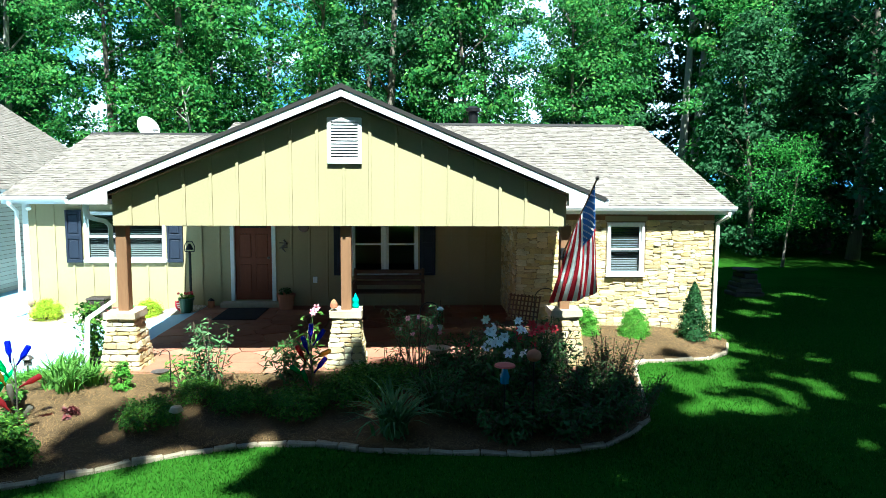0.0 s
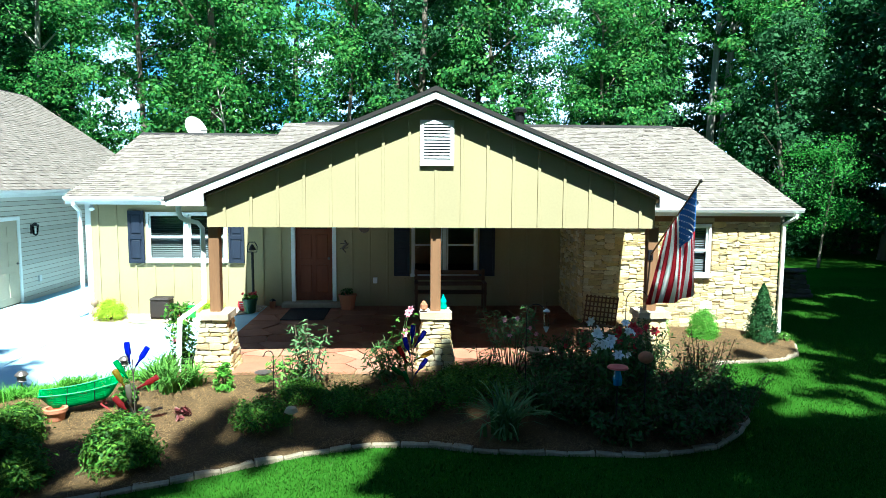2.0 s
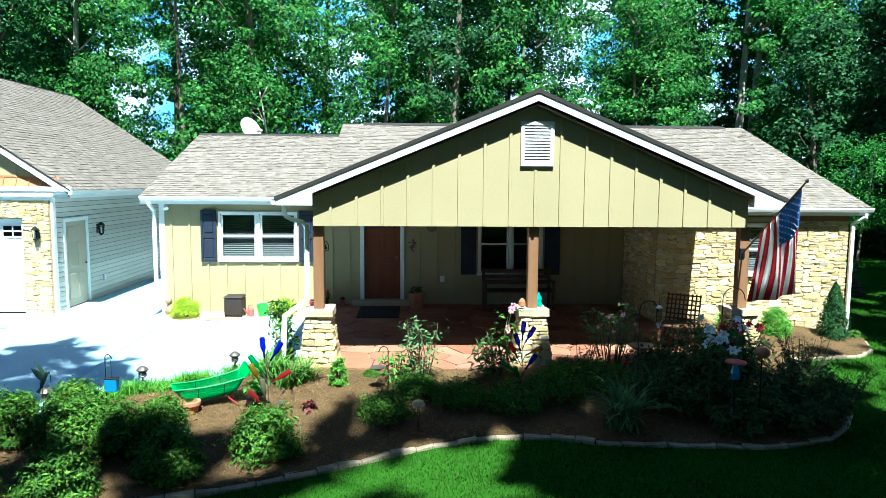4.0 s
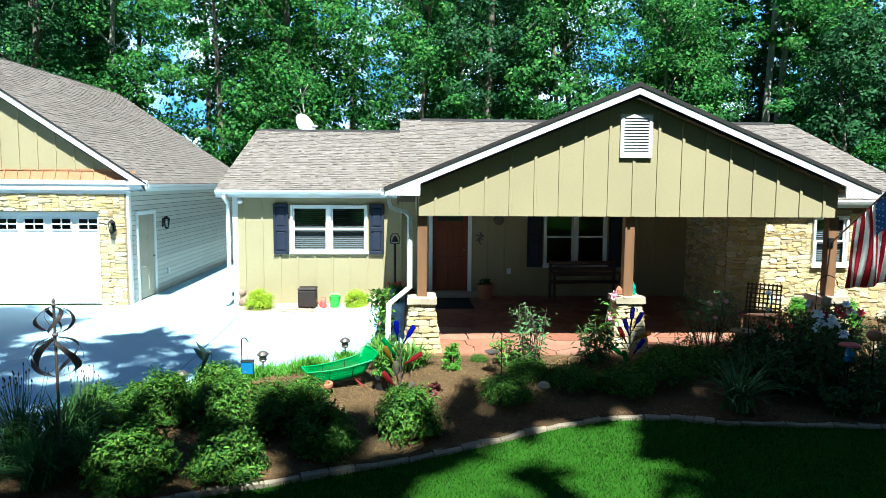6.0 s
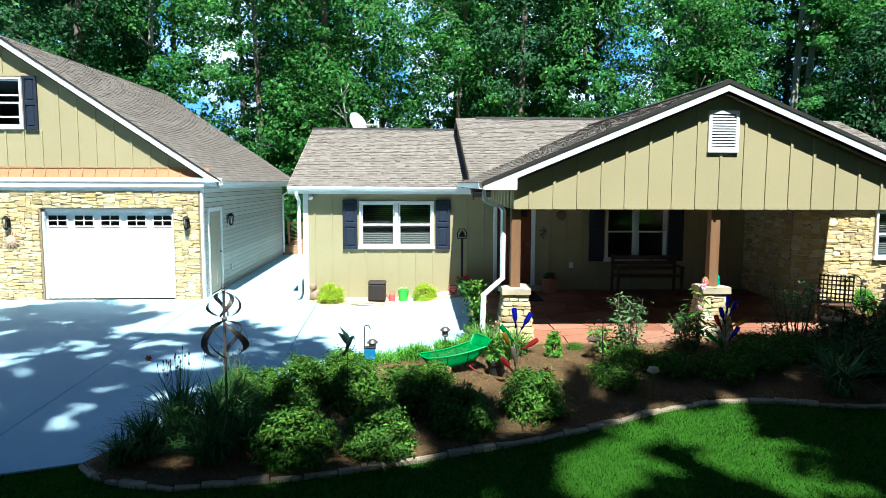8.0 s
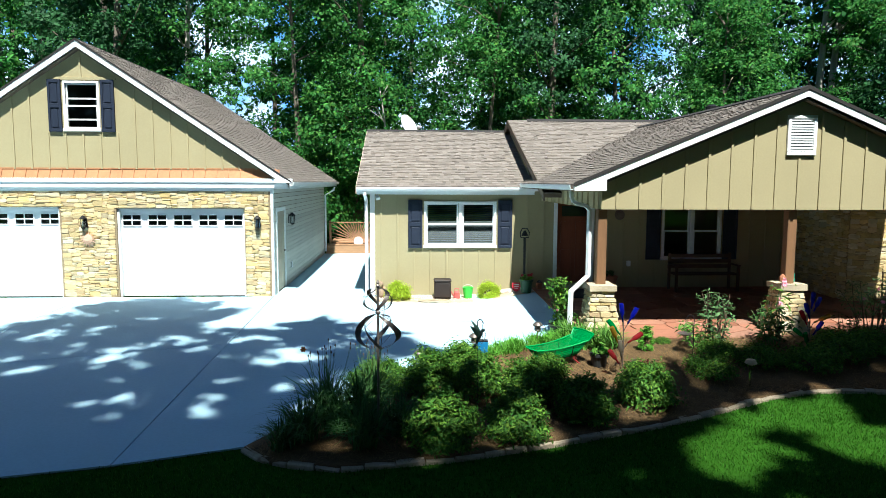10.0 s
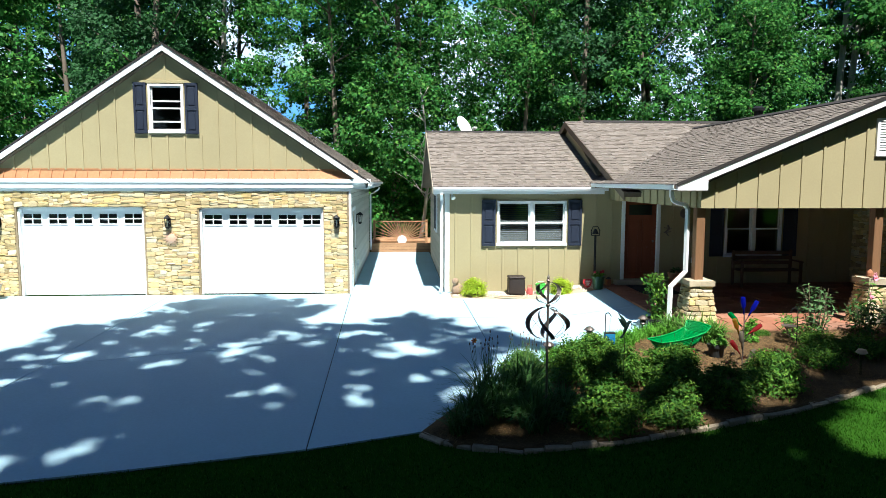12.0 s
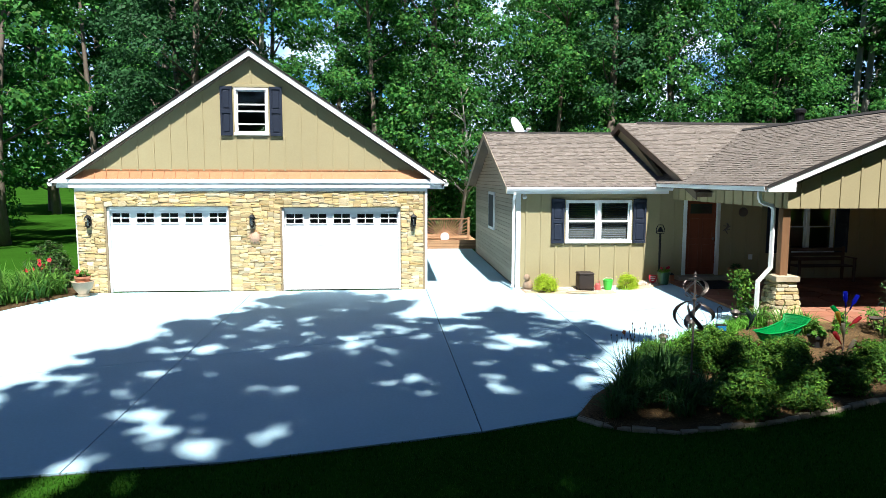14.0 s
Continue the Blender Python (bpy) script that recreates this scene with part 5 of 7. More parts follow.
def build_woods():
    rnd = random.Random(77)
    kinds = [
        make_tree("hardwood_tree", "tall leafy hardwood tree with mid-green leaves", 1, 17, 3.4, 1.8, 165, 125, 0.17, TREELEAF, BARK, 0.2, (-2.0, 33.0, 0)),
        make_tree("hardwood_tree", "tall leafy hardwood tree with deep green leaves", 2, 17.5, 3.2, 2.2, 165, 125, 0.17, DARKLEAF, BARK, 0.24, (4.2, 34.5, 0)),
        make_tree("hardwood_tree", "bushy hardwood tree leafy to the ground", 3, 12, 3.0, 0.6, 180, 100, 0.17, TREELEAF, BARK, 0.16, (-8.5, 31.0, 0)),
        make_tree("hardwood_tree", "slender hardwood tree with a high leafy crown", 4, 18.5, 2.6, 4.0, 150, 105, 0.18, TREELEAF, PALEBARK, 0.18, (9.5, 33.5, 0)),
        make_tree("pine_tree", "tall dark green pine tree", 5, 17, 2.3, 3.0, 150, 95, 0.18, PINELEAF, BARK, 0.2, (-13.0, 38.0, 0)),
    ]
    # those that stand behind, with fewer and broader leaf sprays
    far = [
        make_tree("hardwood_tree", "tall leafy hardwood tree with mid-green leaves", 31, 17.5, 3.4, 1.8, 150, 62, 0.26, TREELEAF, BARK, 0.2, (0.6, 37.5, 0)),
        make_tree("hardwood_tree", "tall leafy hardwood tree with deep green leaves", 32, 17.5, 3.2, 1.4, 150, 62, 0.25, DARKLEAF, BARK, 0.24, (13.2, 39.0, 0)),
        make_tree("hardwood_tree", "bushy hardwood tree with shade put into its dark leaves", 33, 12, 3.0, 0.4, 170, 62, 0.22, DARKLEAF, BARK, 0.16, (17.4, 34.0, 0)),
    ]
    x = -42.0
    col = 0
    while x < 34:
        for row, y in enumerate((30.5, 35.5, 41.5)):
            if row == 2 and col % 3:
                continue
            px, py = x + rnd.uniform(-1.2, 1.2) + row * 1.9, y + rnd.uniform(-1.3, 1.3)
            if any(math.dist((px, py), (k.location.x, k.location.y)) < 2.0 for k in kinds + far) or (py < 34.5 and any(abs(px - ex - (14.3 - ex) * (py + 1) / 35.3) < 2.9 for ex in (0.0, -8.0))):
                continue
            if -12 - 0.64 * (py + 2.4) < px < -12 - 0.4 * (py + 2.4):
                continue
            k = kinds[rnd.choices(range(5), (4, 3, 4, 2, 1))[0]] if row == 0 else far[rnd.choices(range(3), (4, 4, 1))[0]]
            s = rnd.uniform(0.85, 1.14)
            copy_thing(k, pose(px, py, land(px, py), 0, 0, rnd.uniform(0, 360)) @ Matrix.Diagonal((s, s, s * rnd.uniform(0.95, 1.1), 1)))
        x += 4.1
        col += 1
    # the shaded wood beside the lawn, its shade partly put into darker leaves
    for x, y, k, s in ((17.0, 20.5, 1, 0.95), (21.0, 24.5, 1, 1.0), (18.5, 28.5, 2, 1.0), (24.5, 19.0, 1, 1.1), (22.0, 31.0, 1, 1.0), (20.5, 15.0, 1, 1.0), (27.0, 27.0, 2, 1.1), (14.5, 27.5, 2, 0.85), (16.6, 38.6, 1, 1.05), (11.0, 38.5, 1, 1.0), (19.5, 40.0, 1, 1.0),
                       (14.8, 43.5, 1, 1.1), (18.0, 26.0, 1, 0.9), (20.5, 21.0, 2, 0.9), (24.0, 27.5, 1, 1.0), (9.0, 33.0, 2, 0.9)):
        copy_thing(far[k], pose(x, y, land(x, y), 0, 0, rnd.uniform(0, 360)) @ Matrix.Diagonal((s, s, s, 1)))
    # beyond the lawn past the garage
    for x, y, k, s in ((-38.0, 52.0, 0, 1.35), (-34.0, 50.0, 0, 1.3), (-42.0, 51.0, 0, 1.3), (-31.5, 55.0, 0, 1.5), (-46.0, 56.0, 0, 1.4), (-36.0, 58.0, 1, 1.6), (-40.5, 57.0, 1, 1.6), (-28.5, 49.0, 1, 1.3), (-25.5, 44.0, 0, 1.2), (-23.0, 38.0, 0, 0.95)):
        copy_thing(far[k], pose(x, y, land(x, y), 0, 0, rnd.uniform(0, 360)) @ Matrix.Diagonal((s, s, s, 1)))
    # unseen trees added round the sides and behind, to block sky light
    ring = make_tree("hardwood_tree", "unseen tall hardwood tree added to block sky light", 6, 21, 4.6, 1.0, 130, 40, 0.62, DARKLEAF, BARK, 0.3, (-40.0, -17.0, 0), group="woods round the clearing")
    round_spots = [(-40 + 6.2 * k, -18.0 - 3.0 * (k % 2)) for k in range(1, 13)] + [(-38.0 - 2 * (k % 2), -11 + 6.0 * k) for k in range(6)] + [(31.0 + 2 * (k % 2), -11 + 6.0 * k) for k in range(6)]
    for x, y in round_spots:
        s = rnd.uniform(0.95, 1.2)
        copy_thing(ring, pose(x + rnd.uniform(-1, 1), y + rnd.uniform(-1, 1), land(x, y), 0, 0, rnd.uniform(0, 360)) @ Matrix.Diagonal((s, s, s, 1)))
    # two pale trunks standing clear of the leaves
    for x, y, lean in ((14.0, 34.2, 1.5), (14.65, 34.4, 2.6)):
        t = make_tree("hardwood_tree", "pale-barked tall tree with a bare trunk", 9 + int(x), 23, 2.6, 10.0, 90, 60, 0.3, TREELEAF, PALEBARK, 0.25, (x, y, 0), limbs=6, bend=0.15)
        t.rotation_euler = (0, math.radians(lean), 0)
    # low undergrowth at the wood's edge
    und = make_tree("understorey_bush", "low leafy bush at the edge of the woods", 12, 3.4, 2.2, 0.2, 70, 110, 0.17, TREELEAF, BARK, 0.05, (-16.5, 28.5, 0), group="undergrowth", limbs=5, bend=0.1)
    for k in range(26):
        x = -36 + 2.9 * k + rnd.uniform(-1, 1)
        if -30 < x < -21 or x > 11:
            continue
        y = 29.0 + rnd.uniform(-0.8, 1.6) - (5.0 if x > 13 else 0) + (3 if x > 24 else 0)
        s = rnd.uniform(0.7, 1.25)
        copy_thing(und, pose(x, y, 0, 0, 0, rnd.uniform(0, 360)) @ Matrix.Diagonal((s, s, s, 1)))


# where the lawn, bed and drive lie in the shade of trees that stand before the house
SHADE = [[(-17.6, 2.0), (-17.4, 6.9), (-17.4, 7.9), (-17.0, 8.7), (-17.2, 9.6), (-16.1, 10.7), (-16.8, 11.8), (-15.6, 12.3), (-14.7, 13.4), (-15.2, 14.3), (-14.0, 14.7), (-13.75, 15.1), (-13.45, 15.1), (-13.1, 14.7), (-11.9, 13.8), (-11.5, 12.8), (-12.1, 11.7),
          (-11.1, 11.8), (-9.9, 12.6), (-8.7, 11.9), (-7.8, 10.5), (-7.4, 10.0), (-9.0, 8.9), (-9.2, 8.0), (-9.0, 7.2), (-6.2, 7.2), (-4.4, 7.5), (-4.4, 2.0)],
         [(-5.0, 2.0), (-5.0, 7.4), (-3.7, 8.2), (-2.7, 8.8), (-1.7, 9.4), (-0.6, 10.1), (0.6, 10.6), (2.6, 10.5), (3.3, 9.5), (3.8, 8.6), (5.6, 8.6), (7.6, 2.0)],
         [(4.0, 2.0), (3.9, 10.0), (4.6, 11.5), (6.6, 12.4), (7.0, 15.0), (8.0, 19.0), (11.0, 24.0), (20.0, 24.0), (20.0, 2.0)],
         [(-26.0, 1.0), (-26.0, 6.2), (-17.0, 6.6), (-17.0, 1.0)]]
# sun flecks between the leaves: x, y, radius; over the drive
FLECKS = [(-10.1, 9.9, 0.32), (-9.5, 9.7, 0.16), (-9.5, 8.2, 0.14), (-11.8, 10.9, 0.2), (-11.7, 12.2, 0.22), (-13.5, 13.0, 0.16), (-13.6, 10.4, 0.13), (-13.7, 9.3, 0.14), (-14.3, 9.9, 0.12), (-15.3, 9.6, 0.18), (-16.0, 9.5, 0.1), (-15.7, 8.3, 0.13), (-16.0, 7.4, 0.17),
          (-16.8, 7.9, 0.28), (-17.3, 7.6, 0.2), (-15.5, 6.7, 0.19), (-14.9, 5.9, 0.3), (-14.3, 5.4, 0.22), (-15.5, 5.2, 0.16), (-13.7, 7.4, 0.17), (-13.5, 5.7, 0.14), (-11.6, 7.4, 0.24), (-11.8, 7.8, 0.18), (-10.4, 7.1, 0.2), (-15.6, 4.5, 0.23), (-14.8, 4.6, 0.15), (-16.6, 5.6, 0.1)]
# over the front lawn and its far side
FLECKS += [(-2.6, 7.0, 0.42), (-2.6, 6.4, 0.36), (-2.6, 5.8, 0.34), (-2.3, 5.4, 0.32), (-1.9, 5.0, 0.36), (-4.0, 6.1, 0.28), (-4.3, 5.4, 0.42), (-3.8, 5.7, 0.24), (-4.6, 5.8, 0.15), (-3.3, 5.7, 0.14), (-1.8, 6.1, 0.15), (-1.4, 6.0, 0.1), (-1.2, 5.4, 0.1), (-3.3, 6.7, 0.26), (-1.9, 7.1, 0.13),
           (4.4, 10.3, 0.68), (4.6, 9.4, 0.58), (5.5, 9.4, 0.42), (5.1, 10.6, 0.48), (3.9, 8.9, 0.3), (6.4, 9.9, 0.3), (7.6, 10.6, 0.25), (5.4, 11.6, 0.4), (6.4, 12.0, 0.3), (7.4, 11.8, 0.27), (10.5, 17.6, 0.5), (9.0, 16.9, 0.35), (8.2, 15.2, 0.35), (6.2, 10.4, 0.2), (7.0, 9.2, 0.14), (5.6, 7.6, 0.12)]
# over the bed
FLECKS += [(-1.8, 7.7, 0.2), (-3.6, 7.9, 0.14), (-3.0, 8.3, 0.12), (-4.65, 7.25, 0.32), (-2.6, 7.7, 0.06), (2.4, 10.7, 0.45), (2.3, 10.2, 0.25)]
_rf = random.Random(14)
FLECKS += [(_rf.uniform(-16.8, -8.5), _rf.uniform(7.5, 14.0), _rf.uniform(0.02, 0.09)) for _ in range(50)]
FLECKS += [(_rf.uniform(-8.4, -4.3), _rf.uniform(5.9, 7.6), _rf.uniform(0.08, 0.16)) for _ in range(16)]
FLECKS += [(-8.7, 6.1, 0.2), (-8.1, 6.4, 0.16), (-7.35, 6.0, 0.26), (-6.5, 6.05, 0.2), (-5.6, 6.7, 0.1)]
FLECKS += [(_rf.uniform(-1.5, 3.2), _rf.uniform(7.4, 10.2), _rf.uniform(0.03, 0.1)) for _ in range(26)]


def build_shade_trees():
    rng = np.random.default_rng(23)
    stems = [(-17.5, -11.0), (-9.5, -13.0), (-2.5, -12.5), (4.0, -13.0), (12.5, -10.5)]
    owned = [[] for _ in stems]
    fl = np.array(FLECKS)
    def spread(poly, cover, r0, r1, h0, h1, feather, thin=0.0):
        x0, x1 = min(p[0] for p in poly), max(p[0] for p in poly)
        y0, y1 = min(p[1] for p in poly), max(p[1] for p in poly)
        step = cover ** -0.5
        cells = [(i, j) for i in range(int((x1 - x0) / step) + 2) for j in range(int((y1 - y0) / step) + 2)]
        for i, j in cells:
            gx, gy, rad = x0 + (i - 0.5 + rng.uniform(-0.5, 0.5)) * step, y0 + (j - 0.5 + rng.uniform(-0.5, 0.5)) * step, rng.uniform(r0, r1)
            if not inside(gx + rng.uniform(-feather, feather), gy + rng.uniform(-feather, feather), poly):
                continue
            d = np.hypot(gx - fl[:, 0], (gy - fl[:, 1]) / 1.3) - 0.95 * fl[:, 2] - np.minimum(0.5 * rad, 1.1 * fl[:, 2])
            if d.min() < 0.05 and rng.random() > ((0.22 if gx < -8.6 else 0.09 if gx > 3 else 0.03) if d.min() < -0.06 else 0.45):
                continue
            if thin and rng.random() < thin * smooth01((gy - 6.0) / 4.5):
                continue
            h = rng.uniform(h0, h1)
            p = (gx + 0.065 * h, gy - 0.57 * h, h, rad)
            owned[min(range(5), key=lambda i: math.dist(stems[i], p[:2]))].append(p)
    # clumps that shade the drive are thinned to let part of the sun through
    for poly, thin in zip(SHADE, (0.42, 0.0, 0.0, 0.0)):
        spread(poly, 19.0, 0.18, 0.42, 18.0, 25.0, 0.3, thin)
    # sparse clumps added over the unseen near lawn, to cut bounce and reflections
    spread([(-26.0, -16.0), (19.0, -16.0), (19.0, 2.4), (-26.0, 2.4)], 2.6, 0.7, 1.2, 14.0, 22.0, 0.3)
    for i, (sx, sy) in enumerate(stems):
        c = np.array(owned[i])
        rad, c = c[:, 3], c[:, :3]
        k = np.repeat(np.arange(len(c)), 18)
        off = rng.normal(size=(len(k), 3))
        off /= np.linalg.norm(off, axis=1, keepdims=True)
        off *= rng.uniform(0.05, 1, (len(k), 1)) ** 0.5
        off[:, 2] *= 0.4
        pos = c[k] + off * rad[k, None] - np.array([sx, sy, 0])
        nrm = np.array([0, -0.5, 1.0]) + rng.normal(size=(len(k), 3)) * 0.4
        ln = rng.uniform(0.22, 0.36, len(k)) * np.where(rad[k] > 0.6, 2.4, 1.0)
        # unseen tree; its crown is placed back along the sun from the shade outlines
        tree = thing("shade_tree", "large unseen hardwood tree, crown laid out to shade the front lawn", "tree", (sx, sy, land(sx, sy)), group="trees before the house")
        local = [tuple(p - np.array([sx, sy, 0])) for p in c]
        part("trunk", trunk_mesh(40 + i, 23.0, 0.36, local, 16, 12.0, 0.3), BARK, tree, smooth=True)
        mesh_part("crown", sheet_mesh("crown", leaf_quads(pos, nrm, ln, ln * 0.7, rng)), DARKLEAF, tree)

# ---- plants of the bed ----
def bush_mesh(seed, r, h, clumps, leaves, size, droop=0.0, dome=True):
    rng = np.random.default_rng(seed)
    d = rng.normal(size=(clumps, 3))
    d[:, 2] = np.abs(d[:, 2])
    d /= np.linalg.norm(d, axis=1, keepdims=True)
    rad = rng.uniform(0.45, 1.0, (clumps, 1)) ** 0.5
    c = d * rad * np.array([r, r, h]) * 0.86
    c[:, 2] += 0.06 * h
    k = np.repeat(np.arange(clumps), leaves)
    cr = rng.uniform(0.14, 0.3, clumps) * r
    off = rng.normal(size=(len(k), 3)) * 0.62
    off[:, 2] *= 0.7
    pos = c[k] + off * cr[k, None]
    pos[:, 2] = np.maximum(pos[:, 2], 0.01)
    nrm = d[k] * 0.8 + np.array([0, 0, 0.7]) + rng.normal(size=(len(k), 3)) * 0.5
    ln = rng.uniform(0.7, 1.35, len(k)) * size
    return sheet_mesh("foliage", leaf_quads(pos, nrm, ln, ln * 0.36, rng)), c


def bush(name, label, at, r, h, leafmat, seed=0, clumps=60, leaves=28, size=0.07, group="", category="shrub"):
    b = thing(name, label, category, at, group=group)
    me, c = bush_mesh(seed, r, h, clumps, leaves, size)
    bm = bmesh.new()
    rnd = random.Random(seed)
    for k in range(7):
        p = Vector(c[rnd.randrange(len(c))])
        tube(bm, [(rnd.uniform(-0.04, 0.04), rnd.uniform(-0.04, 0.04), -0.04), p * 0.5 + Vector((0, 0, 0.05)), p], [0.012, 0.009, 0.004], 5)
    part("branchwork", bm, STEM, b)
    mesh_part("foliage", me, leafmat, b)
    return b


def strap_mesh(seed, n, length, width, spread, upright=1.0):
    """Arching strap leaves from one crown, in four steps each."""
    rng = random.Random(seed)
    verts, faces = [], []
    for _ in range(n):
        a = rng.uniform(0, 6.283)
        l = length * rng.uniform(0.6, 1.15)
        w = width * rng.uniform(0.7, 1.2)
        reach = spread * rng.uniform(0.25, 1.0)
        bx, by = rng.gauss(0, 0.07), rng.gauss(0, 0.07)
        k = len(verts)
        for i in range(5):
            s = i / 4
            r = reach * (s ** 1.6)
            z = l * upright * (s - 0.62 * reach / spread * s ** 2.6)
            ww = w * (1 - s ** 2) * 0.5 + 0.001
            x, y = bx + r * math.cos(a), by + r * math.sin(a)
            verts += [(x - ww * math.sin(a), y + ww * math.cos(a), z + 0.3 * ww), (x + ww * math.sin(a), y - ww * math.cos(a), z + 0.3 * ww)]
        faces += [(k + 2 * i, k + 2 * i + 1, k + 2 * i + 3, k + 2 * i + 2) for i in range(4)]
    me = bpy.data.meshes.new("leaves")
    me.from_pydata(verts, [], faces)
    return me


def strap_plant(name, label, at, n, length, width, spread, seed, leafmat=None, upright=1.0, group=""):
    p = thing(name, label, "plant", at, group=group)
    mesh_part("leaves", strap_mesh(seed, n, length, width, spread, upright), leafmat or LILYLEAF, p)
    return p


def on_bed(x, y, dz=0.0):
    return (x, y, bed_z(x, y) + dz)


def build_plants():
    # glossy mounded shrubs
    shrub = [bush("mounded_shrub", "rounded glossy green shrub with yellow-green tips in the mulch", on_bed(-4.65, 6.95), 0.42, 0.6, NANDINA, 60, 90, 70, 0.056, "mounded shrubs"),
             bush("mounded_shrub", "rounded glossy green shrub with yellow-green tips in the mulch", on_bed(-5.55, 6.5), 0.38, 0.58, NANDINA, 61, 86, 70, 0.056, "mounded shrubs"),
             bush("mounded_shrub", "rounded glossy green shrub with yellow-green tips in the mulch", on_bed(-6.5, 6.02), 0.4, 0.6, NANDINA, 62, 90, 70, 0.056, "mounded shrubs")]
    rnd = random.Random(6)
    for x, y, s in ((-7.38, 5.85, 1.12), (-7.5, 7.0, 1.0), (-6.85, 7.0, 0.92), (-6.2, 6.9, 1.0), (-8.2, 6.9, 0.9), (-7.0, 7.5, 0.9), (-5.9, 7.2, 0.8), (-8.0, 7.5, 0.7)):
        copy_thing(shrub[rnd.randrange(3)], pose(*on_bed(x, y), 0, 0, rnd.uniform(0, 360)) @ Matrix.Diagonal((s, s, s, 1)))
    low = bush("low_shrub", "low spreading dark green shrub in shaded mulch", on_bed(-3.35, 7.95), 0.42, 0.32, NANDINA, 63, 70, 44, 0.045, "low shrubs")
    for x, y, s in ((-2.3, 8.4, 1.05), (-1.6, 8.3, 1.1), (-0.9, 8.55, 1.2), (-2.9, 8.6, 0.85), (-0.25, 8.8, 1.15), (-3.55, 9.2, 0.35), (0.5, 8.6, 1.1), (-0.75, 9.0, 0.9)):
        copy_thing(low, pose(*on_bed(x, y), 0, 0, rnd.uniform(0, 360)) @ Matrix.Diagonal((s, s, s, 1)))

# ---- taller plants and flowers ----
def stalk_plant(name, label, at, stems, height, spread, leafmat, seed, leaf=0.11, per=16, flowers=None, petal=0.07, group="", top_only=False, stemmat=None, category="plant"):
    """Upright leafy stems, with flowers (material, count) at the tips."""
    rng = random.Random(seed)
    nr = np.random.default_rng(seed)
    p = thing(name, label, category, at, group=group)
    bm = bmesh.new()
    pos, nrm, tips = [], [], []
    for _ in range(stems):
        a, r = rng.uniform(0, 6.283), spread * math.sqrt(rng.random())
        h = height * rng.uniform(0.65, 1.05)
        base, tip = Vector((0.3 * r * math.cos(a), 0.3 * r * math.sin(a), -0.03)), Vector((r * math.cos(a), r * math.sin(a), h))
        mid = base.lerp(tip, 0.5) + Vector((rng.uniform(-0.1, 0.1) * h, rng.uniform(-0.1, 0.1) * h, 0.08 * h))
        tube(bm, [base, mid, tip], [0.009, 0.007, 0.004], 5)
        tips.append(tip)
        for k in range(per):
            s = 1 - rng.random() ** (1.8 if top_only else 1.0) * (0.55 if top_only else 0.85)
            q = base.lerp(mid, s * 2) if s < 0.5 else mid.lerp(tip, s * 2 - 1)
            b = rng.uniform(0, 6.283)
            o = leaf * rng.uniform(0.4, 1.7)
            pos.append((q.x + o * math.cos(b), q.y + o * math.sin(b), q.z + rng.uniform(-0.3, 0.4) * leaf))
            nrm.append((0.5 * math.cos(b) + rng.gauss(0, 0.3), 0.5 * math.sin(b) + rng.gauss(0, 0.3), 0.8))
    tagged(part("branchwork", bm, stemmat or STEM, p), kind="stuff")
    ln = nr.uniform(0.7, 1.3, len(pos)) * leaf
    mesh_part("foliage", sheet_mesh("foliage", leaf_quads(np.array(pos), np.array(nrm), ln, ln * 0.32, nr)), leafmat, p)
    if flowers:
        fm, count = flowers
        rng.shuffle(tips)
        tips = sorted(tips, key=lambda v: v.y)
        for k in range(count):
            t = tips[k % len(tips)] + Vector((rng.uniform(-0.06, 0.06), rng.uniform(-0.05, 0.03), rng.uniform(-0.14, 0.03) if k >= len(tips) else 0.01))
            flower(p, t, petal * rng.uniform(0.85, 1.2), fm, rng)
    return p


def flower(parent, at, size, material, rng, petals=6):
    """A trumpet of curved-back petals, turned somewhere to the front."""
    bm = bmesh.new()
    m = Matrix.Translation(at) @ pose(0, 0, 0, rng.uniform(40, 100), 0, rng.uniform(-70, 70))
    for k in range(petals):
        a = 2 * math.pi * k / petals
        c, s = math.cos(a), math.sin(a)
        rows = []
        for r, z, w in ((0.08, -0.35, 0.06), (0.35, 0.15, 0.3), (0.8, 0.3, 0.3), (1.15, 0.1, 0.03)):
            rows.append([bm.verts.new(m @ (size * Vector((r * c - e * w * s, r * s + e * w * c, z)))) for e in (-1, 1)])
        for p, q in zip(rows, rows[1:]):
            bm.faces.new((p[0], p[1], q[1], q[0]))
    return part("flower", bm, material, parent)


def pot_mesh(r, h, wall=0.02, flare=0.75):
    return lathe(bmesh.new(), [(r * flare, 0), (r * flare + 0.01, 0.01), (r, h - 0.04), (r + 0.02, h - 0.04), (r + 0.02, h), (r - wall, h), (r - wall, h - 0.05), (0.0, h - 0.05)], 18)


